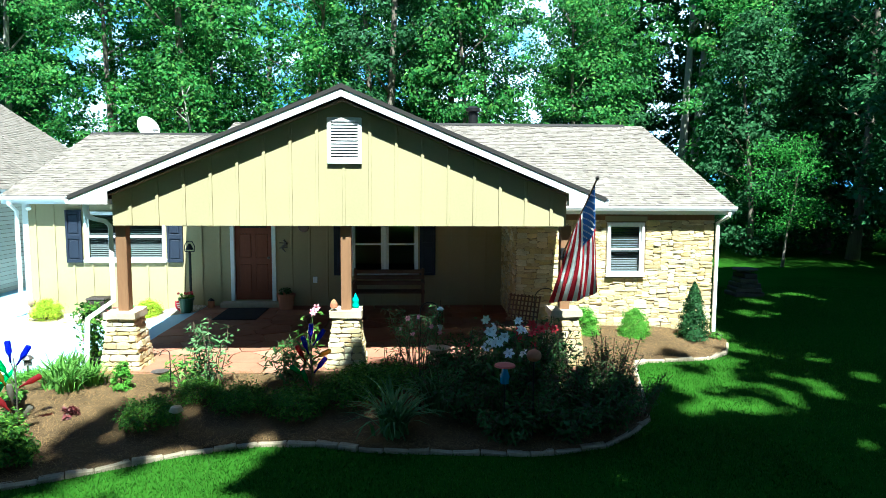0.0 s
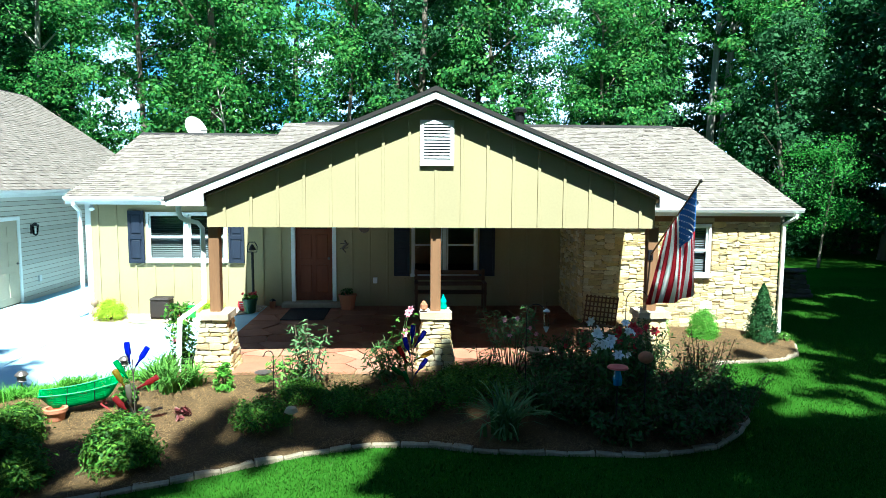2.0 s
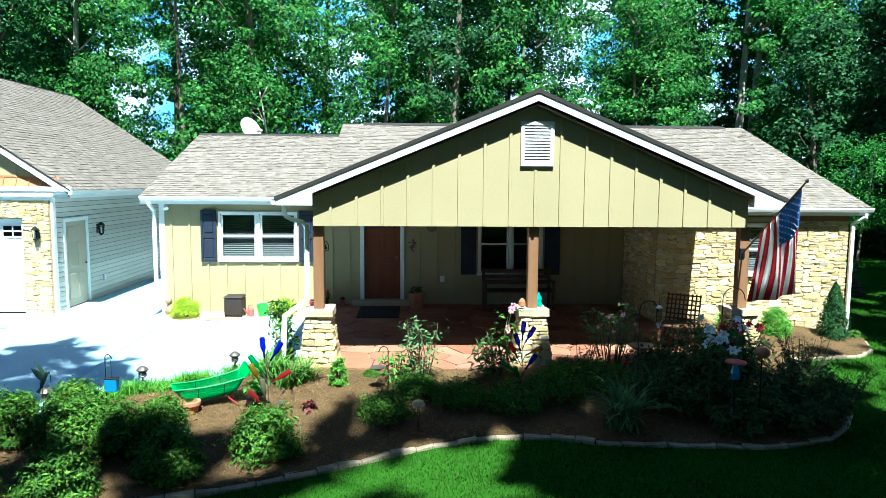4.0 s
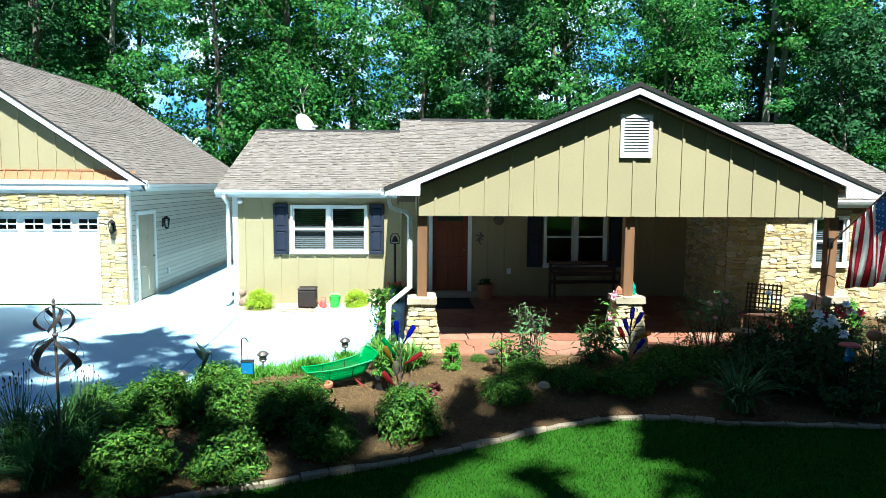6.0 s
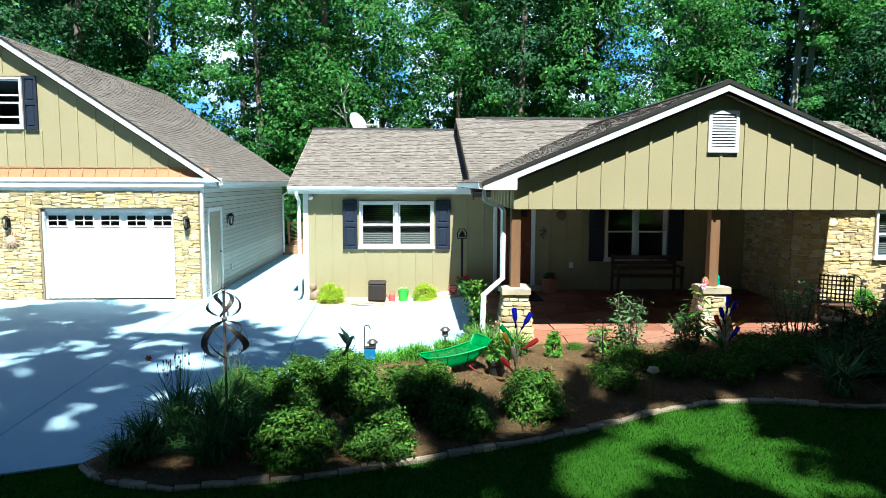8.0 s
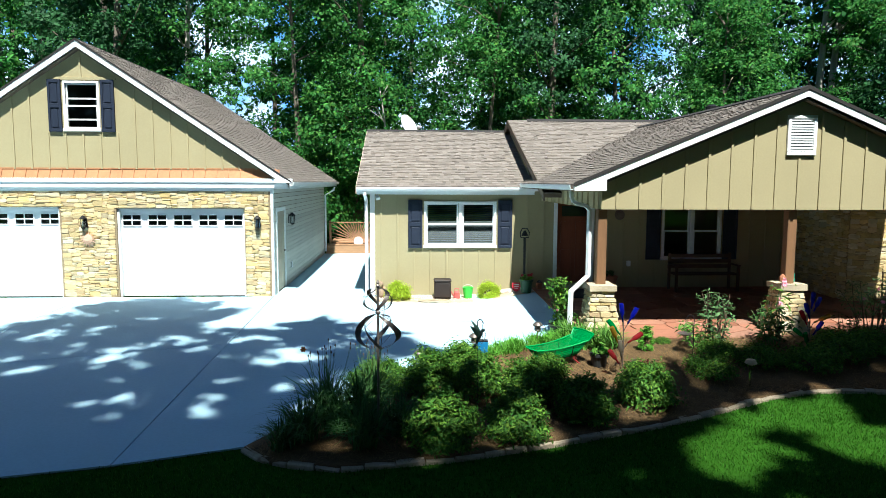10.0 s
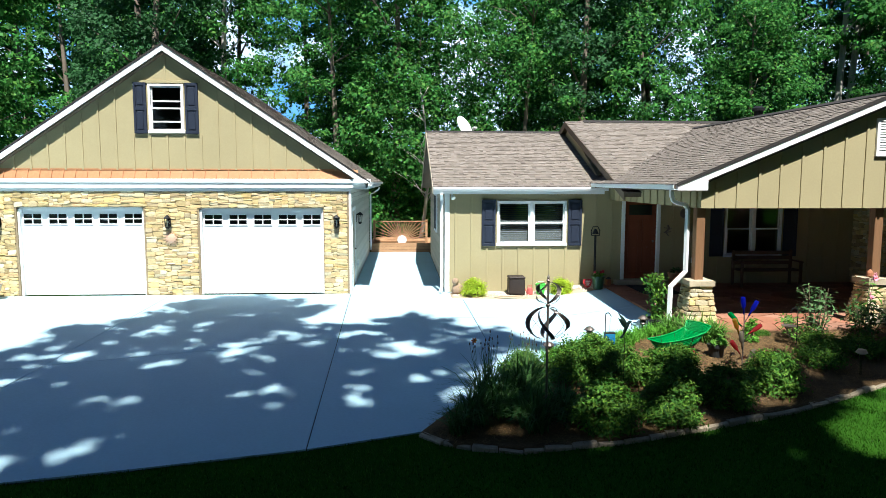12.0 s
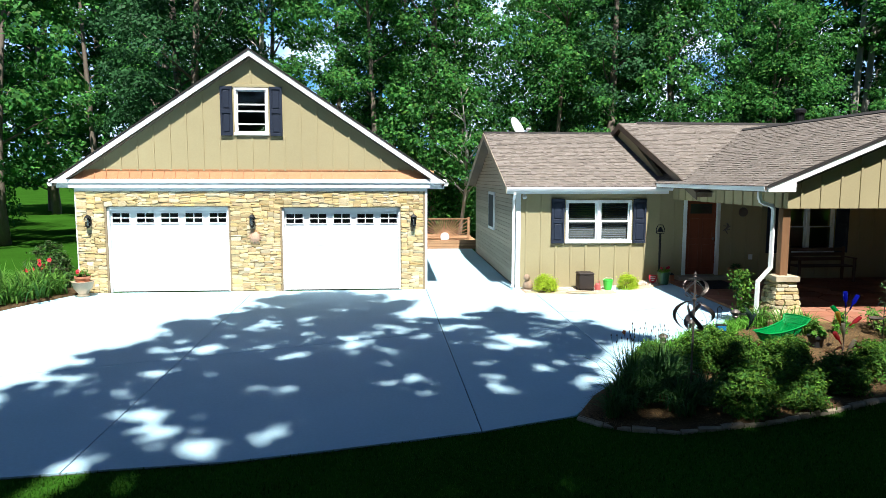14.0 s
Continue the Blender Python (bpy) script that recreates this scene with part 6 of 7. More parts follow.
def build_bed_plants():
    rnd = random.Random(9)
    # liriope along the drive
    strip = strap_plant("border_grass", "bright green tufted border grass beside the concrete drive", on_bed(-6.0, 9.35), 100, 0.27, 0.011, 0.26, 1, BOXLEAF, 1.0, "border grass tufts")
    for k in range(34):
        t = rnd.random()
        x, y = -7.5 + 2.5 * t + rnd.uniform(-0.15, 0.15), 8.25 + 1.55 * t + rnd.uniform(-0.38, 0.2)
        copy_thing(strip, pose(*on_bed(x, y), 0, 0, rnd.uniform(0, 360)) @ Matrix.Diagonal((1, 1, rnd.uniform(0.75, 1.15), 1)))
    # day lilies
    lily = strap_plant("daylily", "arching green daylily clump in the mulch", on_bed(-4.7, 8.75), 80, 0.55, 0.03, 0.5, 2, LILYLEAF, 1.0, "daylilies")
    for x, y, s in ((-4.95, 8.9, 1.1), (-5.05, 9.5, 0.9), (-4.5, 9.0, 0.9)):
        copy_thing(lily, pose(*on_bed(x, y), 0, 0, rnd.uniform(0, 360)) @ Matrix.Diagonal((s, s, s, 1)))
    dark = strap_plant("daylily", "broad arching daylily clump in deep shade", on_bed(-0.27, 7.62), 120, 0.86, 0.04, 0.82, 3, GREYLEAF, 1.0, "daylilies")
    copy_thing(dark, pose(*on_bed(0.25, 8.15), 0, 0, 100) @ Matrix.Diagonal((0.85, 0.85, 0.85, 1)))
    tip = strap_plant("ornamental_grass", "dark arching grass clump at the tip of the bed", on_bed(-8.25, 5.75), 190, 0.66, 0.02, 0.6, 4, DARKSTRAP, 1.0, "grass clumps at the bed's tip")
    for x, y, s in ((-8.95, 5.95, 0.95), (-8.6, 6.1, 1.0), (-7.85, 6.0, 0.9), (-9.15, 5.75, 0.7)):
        copy_thing(tip, pose(*on_bed(x, y), 0, 0, rnd.uniform(0, 360)) @ Matrix.Diagonal((s, s, s, 1)))
    up = strap_plant("iris_clump", "upright narrow-leaved clump with seed heads", on_bed(-8.75, 6.35), 170, 0.8, 0.018, 0.7, 5, DARKSTRAP, 1.05, "upright clumps")
    bm = bmesh.new()
    heads = bmesh.new()
    for k in range(22):
        a, r = rnd.uniform(0, 6.283), rnd.uniform(0.02, 0.32)
        x, y, h = r * math.cos(a), r * math.sin(a), rnd.uniform(0.7, 0.98)
        tube(bm, [(0.3 * x, 0.3 * y, 0), (0.7 * x, 0.7 * y, h * 0.6), (x, y, h)], 0.0025, 4)
        lathe(heads, [(0.003, 0), (0.009, 0.012), (0.006, 0.03), (0.001, 0.04)], 6, at=(x, y, h))
    tagged(part("seed_spray", bm, GREENSTEM, up), kind="stuff")
    tagged(part("seed_tuft", heads, STEM, up, "brown seed heads"), kind="stuff")
    copy_thing(up, pose(*on_bed(-8.2, 6.55), 0, 0, 140) @ Matrix.Diagonal((0.85, 0.85, 0.85, 1)))
    copy_thing(tip, pose(*on_bed(-8.3, 6.3), 0, 0, 77) @ Matrix.Diagonal((1.15, 1.15, 1.15, 1)))
    flower(up, Vector((-0.2, -0.3, 0.95)), 0.034, PETALORANGE, rnd)
    # by the porch
    stalk_plant("butterfly_bush", "upright grey-green leafy shrub before the porch", on_bed(-2.82, 8.8), 13, 0.92, 0.27, GREYLEAF, 12, 0.1, 26)
    stalk_plant("butterfly_bush", "short leafy green shrub beside the taller one", on_bed(-3.15, 8.85), 12, 0.4, 0.3, LILYLEAF, 13, 0.1, 18)
    stalk_plant("lily", "leafy lily clump with pink flowers beside the pillar", on_bed(-1.75, 9.1), 13, 0.62, 0.36, DARKSHRUB, 14, 0.13, 18, stemmat=GREENSTEM)
    stalk_plant("lily", "tall lily with pink star flowers by the stone pillar", on_bed(-1.5, 9.3), 3, 1.0, 0.2, LILYLEAF, 15, 0.14, 14, (PETALPINK, 5), 0.055, stemmat=GREENSTEM)
    stalk_plant("young_shrub", "small sparse shrub with upright twigs", on_bed(-0.35, 9.25), 8, 0.5, 0.18, DARKSHRUB, 16, 0.08, 14)
    stalk_plant("rose_bush", "airy rose bush with pale buds before the porch", on_bed(0.05, 9.25), 20, 1.0, 0.5, GREYLEAF, 17, 0.07, 34, (PETALPINK, 6), 0.035, top_only=True)
    stalk_plant("rose_bush", "leggy dark-leaved rose bush in shade", on_bed(0.85, 9.1), 18, 0.8, 0.5, DARKSHRUB, 18, 0.07, 30, (PETALRED, 3), 0.035)
    stalk_plant("lily", "tall lily clump crowned with white trumpet flowers", on_bed(1.1, 7.95), 14, 1.2, 0.32, DARKSHRUB, 19, 0.13, 18, (PETALWHITE, 15), 0.062, stemmat=GREENSTEM)
    stalk_plant("red_flower_clump", "clump of red flowers beside the white lilies", on_bed(1.7, 8.6), 10, 0.95, 0.3, DARKSHRUB, 20, 0.08, 16, (PETALRED, 12), 0.06, stemmat=GREENSTEM)
    for k, (x, y, h, s) in enumerate(((0.7, 7.9, 0.55, 0.45), (1.5, 7.75, 0.6, 0.5), (2.1, 8.1, 0.75, 0.5), (1.9, 8.9, 0.9, 0.5), (2.6, 8.3, 0.6, 0.45), (0.9, 8.5, 0.7, 0.5), (0.35, 8.3, 0.6, 0.45), (1.35, 8.35, 0.8, 0.5), (2.4, 7.75, 0.5, 0.4), (1.1, 7.45, 0.4, 0.4), (1.85, 7.45, 0.45, 0.4), (1.45, 9.0, 0.85, 0.45), (0.5, 9.0, 0.6, 0.45))):
        stalk_plant("dark_shrub", "dense dark-leaved shrub in the shaded bed", on_bed(x, y), 26, h, s, DARKSHRUB, 50 + k, 0.09, 36, group="dark shrubs")
    stalk_plant("twiggy_shrub", "open twiggy shrub with small brown-green leaves", on_bed(2.75, 8.85), 34, 0.85, 0.55, DARKSHRUB, 22, 0.05, 48)
    stalk_plant("twiggy_shrub", "open twiggy shrub with few leaves", on_bed(3.0, 8.3), 22, 0.6, 0.45, DARKSHRUB, 23, 0.05, 44)
    # by the stone wall
    for k, (x, y, r) in enumerate(((3.35, 12.35, 0.3), (4.3, 12.3, 0.33))):
        bush("box_globe", "clipped round bright green box bush before the stone wall", (x, y, land(x, y) + 0.05), r, 0.66, BOXLEAF, 70 + k, 200, 60, 0.03, "clipped box globes")
    cyp = thing("conifer", "narrow dark green conical evergreen by the downspout", "conifer", (5.45, 12.25, land(5.4, 12.3) + 0.06))
    nr = np.random.default_rng(4)
    n = 7500
    t = nr.uniform(0, 1, n)
    r = 0.31 * (1 - t) ** 0.7 * np.sqrt(nr.uniform(0.3, 1, n)) * np.ones(n)
    a = nr.uniform(0, 6.283, n)
    r *= 1 + 0.16 * np.sin(3 * a + 11 * t) + 0.14 * np.sin(5 * a - 17 * t) + 0.12 * nr.normal(size=n)
    pos = np.stack([r * np.cos(a), r * np.sin(a), 0.04 + 1.1 * t], 1)
    mesh_part("foliage", sheet_mesh("foliage", leaf_quads(pos, np.stack([np.cos(a), np.sin(a), 0.3 + 0 * a], 1) + nr.normal(size=(n, 3)) * 0.35, 0.055, 0.02, nr)), CYPLEAF, cyp)
    part("trunk", tube(bmesh.new(), [(0, 0, -0.05), (0, 0, 0.9)], [0.03, 0.01], 6), STEM, cyp)
    bush("low_grass_tuft", "small green tuft beside the downspout", (6.05, 12.5, land(6, 12.5) + 0.04), 0.14, 0.16, LILYLEAF, 75, 20, 20, 0.06)
    # by the wing wall
    for k, (x, r) in enumerate(((-8.02, 0.34), (-5.83, 0.3))):
        bush("golden_shrub", "low yellow-green shrub against the tan wall", (x, 14.5, 0.02), r, 0.44, GOLDBUSH, 80 + k, 110, 60, 0.04, "golden shrubs")
    # bed left of the garage
    grid_patch("side_bed", [(-19.8, 14.95), (-20.4, 13.75), (-20.8, 12.8), (-21.6, 12.2), (-22.4, 13.5), (-22.2, 16.5), (-20.2, 17.5)], lambda x, y: land(x, y) + 0.05, 0.5, 0.1, MULCH)
    bpy.data.objects["side_bed"]["kind"], bpy.data.objects["side_bed"]["category"], bpy.data.objects["side_bed"]["label"] = "structure", "flower bed", "mulched flower bed beside the garage"
    for x, y, s in ((-20.75, 13.6, 1.4), (-20.5, 14.2, 1.6), (-20.9, 14.4, 1.6), (-21.3, 13.8, 1.6), (-20.3, 14.7, 1.3), (-21.2, 13.1, 1.4), (-21.0, 13.3, 1.3), (-21.7, 13.4, 1.5), (-21.6, 14.4, 1.6)):
        copy_thing(lily, pose(x, y, 0.04, 0, 0, rnd.uniform(0, 360)) @ Matrix.Diagonal((s, s, s * 1.15, 1)))
    stalk_plant("red_flower_clump", "leafy clump with round red flower heads", (-20.7, 14.7, 0.05), 14, 0.85, 0.4, LILYLEAF, 24, 0.12, 18, (PETALRED, 9), 0.05)
    bush("dark_bush", "dark leafy bush beside the garage", (-20.9, 15.6, 0.05), 0.6, 1.3, DARKSHRUB, 85, 70, 40, 0.1)
    # vine in a pot by the pillar
    pot = thing("planter", "dark pot with a tall climbing plant beside the pillar", "potted plant", (-5.05, 10.2, concrete_z(-5.05, 10.2)))
    part("pot", pot_mesh(0.19, 0.26), BLACKPOT, pot)
    nr = np.random.default_rng(31)
    n = 620
    t = nr.uniform(0, 1, n)
    pos = np.stack([nr.normal(0, 0.085, n) + 0.05 * np.sin(6 * t), nr.normal(0, 0.1, n), 0.25 + 0.85 * t], 1)
    mesh_part("foliage", sheet_mesh("foliage", leaf_quads(pos, nr.normal(size=(n, 3)) + np.array([0, -0.4, 0.6]), 0.085, 0.04, nr)), NANDINA, pot)
    part("branchwork", tube(bmesh.new(), [(0, 0, 0.2), (0.04, 0, 0.7), (-0.02, 0, 1.1)], 0.012, 5), STEM, pot)
    flower(pot, Vector((-0.08, -0.1, 0.55)), 0.05, PETALPINK, rnd)


# ---- garden ornaments ----
def ribbon(bm, pts, widths, way):
    rows = []
    for p, w in zip(pts, widths):
        p = Vector(p)
        rows.append((bm.verts.new(p - way(p) * w / 2), bm.verts.new(p + way(p) * w / 2)))
    for a, b in zip(rows, rows[1:]):
        bm.faces.new((a[0], a[1], b[1], b[0]))


def vane(r, z0, z1, a0, twist, w):
    """A wide crescent blade that winds from the top of a round cage to its foot."""
    bm = bmesh.new()
    pts, ws = [], []
    for i in range(21):
        s = i / 20
        th = math.pi * (0.04 + 0.92 * s)
        a = a0 + twist * (s - 0.5)
        pts.append((r * math.sin(th) * math.cos(a), r * math.sin(th) * math.sin(a), (z0 + z1) / 2 - (z1 - z0) / 2 * math.cos(th)))
        ws.append(0.006 + w * math.sin(math.pi * s) ** 0.8)
    ribbon(bm, pts, ws, lambda p: Vector((0.75 * p.x - p.y, 0.75 * p.y + p.x, 0.05 * r)).normalized())
    bmesh.ops.solidify(bm, geom=list(bm.faces), thickness=0.005)
    return bm


def cage_wire(r, z0, z1, a0, twist):
    """A thin wire that winds over the same round cage."""
    pts = []
    for i in range(15):
        th = math.pi * (0.04 + 0.92 * i / 14)
        a = a0 + twist * (i / 14 - 0.5)
        pts.append((r * math.sin(th) * math.cos(a), r * math.sin(th) * math.sin(a), (z0 + z1) / 2 - (z1 - z0) / 2 * math.cos(th)))
    return tube(bmesh.new(), pts, 0.0022, 4)


def build_ornaments():
    x, y = -8.09, 5.86
    z = bed_z(x, y)
    sp = thing("wind_spinner", "dark bronze kinetic wind spinner on a tall stake", "wind spinner", (x, y, z))
    part("stake", tube(bmesh.new(), [(0, 0, -0.1), (0, 0, 1.66 - z)], 0.014, 8), BRONZE, sp)
    part("finial", lathe(bmesh.new(), [(0.012, 0), (0.026, 0.02), (0.01, 0.04), (0.02, 0.055), (0.003, 0.09)], 10, at=(0, 0, 1.66 - z)), BRONZE, sp)
    part("hub", lathe(bmesh.new(), [(0.014, 0), (0.03, 0.015), (0.03, 0.03), (0.014, 0.045)], 10, at=(0, 0, 1.36 - z)), BRONZE, sp)
    for k in range(4):
        part("upper_vane", vane(0.165, 1.40 - z, 1.66 - z, 0.5 + 1.571 * k, 1.9, 0.05), BRONZE, sp)
        part("lower_vane", vane(0.24, 0.97 - z, 1.36 - z, 1.2 + 1.571 * k, -1.9, 0.072), BRONZE, sp)
    for k in range(4):
        part("upper_wire", cage_wire(0.165, 1.40 - z, 1.66 - z, 0.2 + 1.571 * k, -1.8), BRONZE, sp)
        part("lower_wire", cage_wire(0.24, 0.97 - z, 1.36 - z, 0.6 + 1.571 * k, 2.0), BRONZE, sp)

    def bottle(parent, at, tilt, turn, material, label, s=1.0):
        m = Matrix.Translation(at) @ pose(0, 0, 0, 0, tilt, turn)
        prof = [(0.013, 0.0), (0.014, 0.08), (0.02, 0.1), (0.037, 0.14), (0.037, 0.27), (0.03, 0.285), (0.012, 0.28)]
        return part("bottle", lathe(bmesh.new(), [(r * s, h * s) for r, h in prof], 12, m=m), material, parent, label, smooth=True)

    def bottle_tree(x, y, label, spec, h):
        z = bed_z(x, y)
        t = thing("bottle_tree", label, "bottle tree", (x, y, z), group="bottle trees")
        part("stem", tube(bmesh.new(), [(0, 0, -0.06), (0.01, 0, 0.4), (0, 0, h)], 0.007, 7), BRONZE, t)
        for px, pz, tilt, turn, m, lab in spec:
            base = Vector((0, 0, pz - 0.12))
            end = Vector((px, -0.03, pz))
            way = pose(0, 0, 0, 0, tilt, turn).to_3x3() @ Vector((0, 0, 1))
            part("branch", tube(bmesh.new(), [base, base.lerp(end, 0.6), end, end + way * 0.1], 0.006, 5), BRONZE, t)
            bottle(t, end, tilt, turn, m, lab, 0.92)
        return t

    bottle_tree(-4.75, 7.6, "metal bottle tree with blue, green, amber and red bottles", [
        (-0.02, 0.80, -6, 0, BLUEGLASS, "cobalt blue bottle"), (0.05, 0.77, 32, 10, BLUEGLASS, "cobalt blue bottle"), (-0.05, 0.62, -42, -20, GREENGLASS, "green bottle"),
        (0.06, 0.5, 62, 15, REDGLASS, "brownish red bottle"), (-0.08, 0.5, -25, 20, AMBERGLASS, "amber bottle"), (-0.05, 0.2, -38, 10, REDGLASS, "magenta red bottle"), (0.03, 0.05, 35, 0, SMOKEGLASS, "smoky clear bottle"), (-0.02, 0.28, -8, 0, SMOKEGLASS, "smoky clear bottle")], 0.85)
    bottle_tree(-1.43, 8.62, "metal bottle tree with blue, red and amber bottles beside a pillar", [
        (0.0, 0.78, 4, 0, BLUEGLASS, "cobalt blue bottle"), (0.04, 0.74, 40, 30, BLUEGLASS, "cobalt blue bottle"), (-0.06, 0.52, -28, 10, REDGLASS, "red bottle"), (-0.02, 0.62, -18, 0, BLUEGLASS, "cobalt blue bottle"),
        (0.05, 0.56, 62, -10, AMBERGLASS, "amber bottle"), (0.05, 0.36, 38, 10, BLUEGLASS, "cobalt blue bottle"), (-0.06, 0.3, -52, 0, GREENGLASS, "green bottle"), (-0.02, 0.16, -20, 20, GREENGLASS, "green bottle")], 0.8)

    def path_light(x, y, zf, label="bronze domed path light among border grass"):
        z = zf(x, y) + 0.12
        p = thing("path_light", label, "garden light", (x, y, z), group="path lights")
        part("stake", tube(bmesh.new(), [(0, 0, -0.2), (0, 0, 0.12)], 0.012, 6), BRONZE, p)
        part("lens", lathe(bmesh.new(), [(0.045, 0.12), (0.05, 0.21)], 10), CLEARGLASS, p)
        for k in range(3):
            part("ring", lathe(bmesh.new(), [(0.055, 0.135 + 0.028 * k), (0.06, 0.14 + 0.028 * k), (0.055, 0.147 + 0.028 * k)], 12), BRONZE, p)
        part("cap", lathe(bmesh.new(), [(0.085, 0.215), (0.088, 0.225), (0.05, 0.265), (0.012, 0.28)], 14), BRONZE, p)

    path_light(-6.73, 8.8, bed_z), path_light(-5.61, 9.4, bed_z), path_light(-7.6, 7.95, bed_z)
    x, y = -2.89, 7.6
    s = thing("solar_light", "mushroom-shaped solar light with a pale dome in shaded mulch", "garden light", on_bed(x, y))
    part("stake", tube(bmesh.new(), [(0, 0, -0.05), (0, 0, 0.34)], 0.015, 8), CLEARGLASS, s)
    part("dome", lathe(bmesh.new(), [(0.03, 0.33), (0.085, 0.36), (0.06, 0.41), (0.0, 0.425)], 14), PALEPOT, s)

    def shepherd_hook(x, y, h, label, lean=1, bend=0.1):
        z = bed_z(x, y)
        p = thing("shepherd_hook", label, "garden hook", (x, y, z), group="shepherd hooks")
        pts = [(0, 0, -0.1), (0, 0, h - bend)] + [(lean * bend * (1 - math.cos(a)) , 0, h - bend + bend * math.sin(a)) for a in [math.pi * k / 8 for k in range(1, 9)]]
        pts += [(lean * (2 * bend + 0.02), 0, h - bend - 0.02)]
        part("rod", tube(bmesh.new(), pts, 0.007, 6), BLACK, p)
        return p

    zb = bed_z(-6.76, 7.8)
    shepherd_hook(-6.78, 7.8, 0.87 - zb + 0.02, "thin black shepherd hook holding a blue lantern", 1, 0.035)
    lan = thing("blue_lantern", "square blue hanging lantern on a hook", "lantern", (-6.71, 7.8, 0.42))
    part("panel_box", boxed(-0.075, 0.075, -0.045, 0.045, 0, 0.16, 0.008), BLUEGLAZE, lan, "blue translucent panel")
    part("lid", boxed(-0.08, 0.08, -0.05, 0.05, 0.16, 0.175, 0.004), BLACK, lan)
    part("chain", tube(bmesh.new(), [(0, 0, 0.17), (0, 0, 0.4)], 0.003, 4), BLACK, lan)
    bird = thing("stake_ornament", "verdigris metal garden ornament with raised wings on a thin stake", "garden ornament", (-6.895, 6.6, bed_z(-6.895, 6.6) + 0.48))
    bird.scale = (0.72, 0.72, 0.72)
    verdigris = mat("verdigris metal", (0.09, 0.16, 0.12), 0.5, metal=0.4, vary=0.35, scale=8)
    part("stake", tube(bmesh.new(), [(0, 0, -0.75), (0, 0, 0.52)], 0.005, 5), BLACK, bird)
    body = tube(bmesh.new(), [(-0.025, 0, 0.46), (0.0, 0, 0.53), (0.03, 0, 0.61), (0.06, 0, 0.67), (0.09, 0, 0.7), (0.115, 0, 0.71)], [0.016, 0.03, 0.038, 0.03, 0.03, 0.012], 8)
    part("figure", body, mat("dark verdigris metal", (0.035, 0.06, 0.055), 0.5, metal=0.4, vary=0.3, scale=8), bird)
    part("tail", prism([(-0.03, 0.48), (-0.095, 0.41), (-0.08, 0.385), (-0.06, 0.395), (-0.045, 0.38), (-0.005, 0.47)], "y", -0.006, 0.004), verdigris, bird)
    for y0, pts in ((-0.032, [(0.0, 0.57), (-0.06, 0.63), (-0.11, 0.71), (-0.145, 0.775), (-0.07, 0.755), (0.0, 0.71), (0.035, 0.64)]),
                    (0.022, [(0.02, 0.6), (-0.04, 0.7), (-0.09, 0.79), (-0.13, 0.875), (-0.06, 0.81), (0.01, 0.745), (0.05, 0.66)])):
        part("wing", prism(pts, "y", y0, y0 + 0.008), verdigris, bird)
    loop = [(0.105 + 0.03 * math.sin(a) - 0.05 * (a / 3.1) ** 2, 0, 0.71 - 0.085 * a) for a in (0.0, 0.5, 1.0, 1.5, 2.0, 2.5, 3.0)]
    part("bill", tube(bmesh.new(), loop + [(0.02, 0, 0.49)], 0.005, 5), BLACK, bird)
    hook = shepherd_hook(-3.3, 8.6, 0.62, "small black hook with a hanging dish", -1, 0.06)
    part("hanging_dish", lathe(bmesh.new(), [(0.02, 0.28), (0.12, 0.33), (0.11, 0.335), (0.015, 0.3)], 12, at=(-0.14, 0, 0)), BRONZE, hook)
    hk = shepherd_hook(0.05, 8.1, 1.48, "tall black double garden hook", 1, 0.12)
    feeder = thing("bird_feeder", "clear tube bird feeder hanging from a hook", "bird feeder", (0.31, 8.1, 1.2))
    part("tube_body", lathe(bmesh.new(), [(0.03, 0.0), (0.035, 0.02), (0.035, 0.2), (0.03, 0.2)], 12), CLEARGLASS, feeder)
    part("lid", lathe(bmesh.new(), [(0.045, 0.2), (0.045, 0.215), (0.01, 0.24)], 12), WHITE, feeder)
    part("base", lathe(bmesh.new(), [(0.012, -0.07), (0.03, -0.02), (0.04, 0.0)], 12), DISHGREY, feeder)
    part("wire", tube(bmesh.new(), [(0, 0, 0.23), (0, 0, 0.33)], 0.003, 4), BLACK, feeder)
    shepherd_hook(1.75, 9.3, 1.3, "tall black shepherd hook by the porch", 1, 0.17)
    bath = thing("bird_bath", "grey stone bird bath with a shallow bowl", "bird bath", on_bed(0.32, 8.75))
    bath.scale = (0.75, 0.75, 0.85)
    part("pedestal", lathe(bmesh.new(), [(0.16, -0.03), (0.15, 0.04), (0.07, 0.1), (0.06, 0.5), (0.1, 0.6)], 16), STATUE, bath, smooth=True)
    part("bowl", lathe(bmesh.new(), [(0.08, 0.58), (0.22, 0.66), (0.23, 0.69), (0.2, 0.69), (0.0, 0.63)], 20), STATUE, bath)
    orn = thing("painted_feeder", "small red and blue painted feeder on a stake", "bird feeder", on_bed(1.06, 7.45))
    part("stake", tube(bmesh.new(), [(0, 0, -0.1), (0, 0, 0.74)], 0.01, 6), BLACK, orn)
    part("tray", lathe(bmesh.new(), [(0.02, 0.9), (0.13, 0.93), (0.12, 0.95), (0.0, 0.97)], 14), REDPLASTIC, orn)
    part("cup", lathe(bmesh.new(), [(0.05, 0.72), (0.06, 0.8), (0.03, 0.9)], 12), BLUEGLAZE, orn)
    ball = thing("globe_ornament", "rusty tan globe ornament on a stake", "garden ornament", on_bed(1.42, 7.5))
    part("stake", tube(bmesh.new(), [(0, 0, -0.1), (0, 0, 0.98)], 0.01, 6), BLACK, ball)
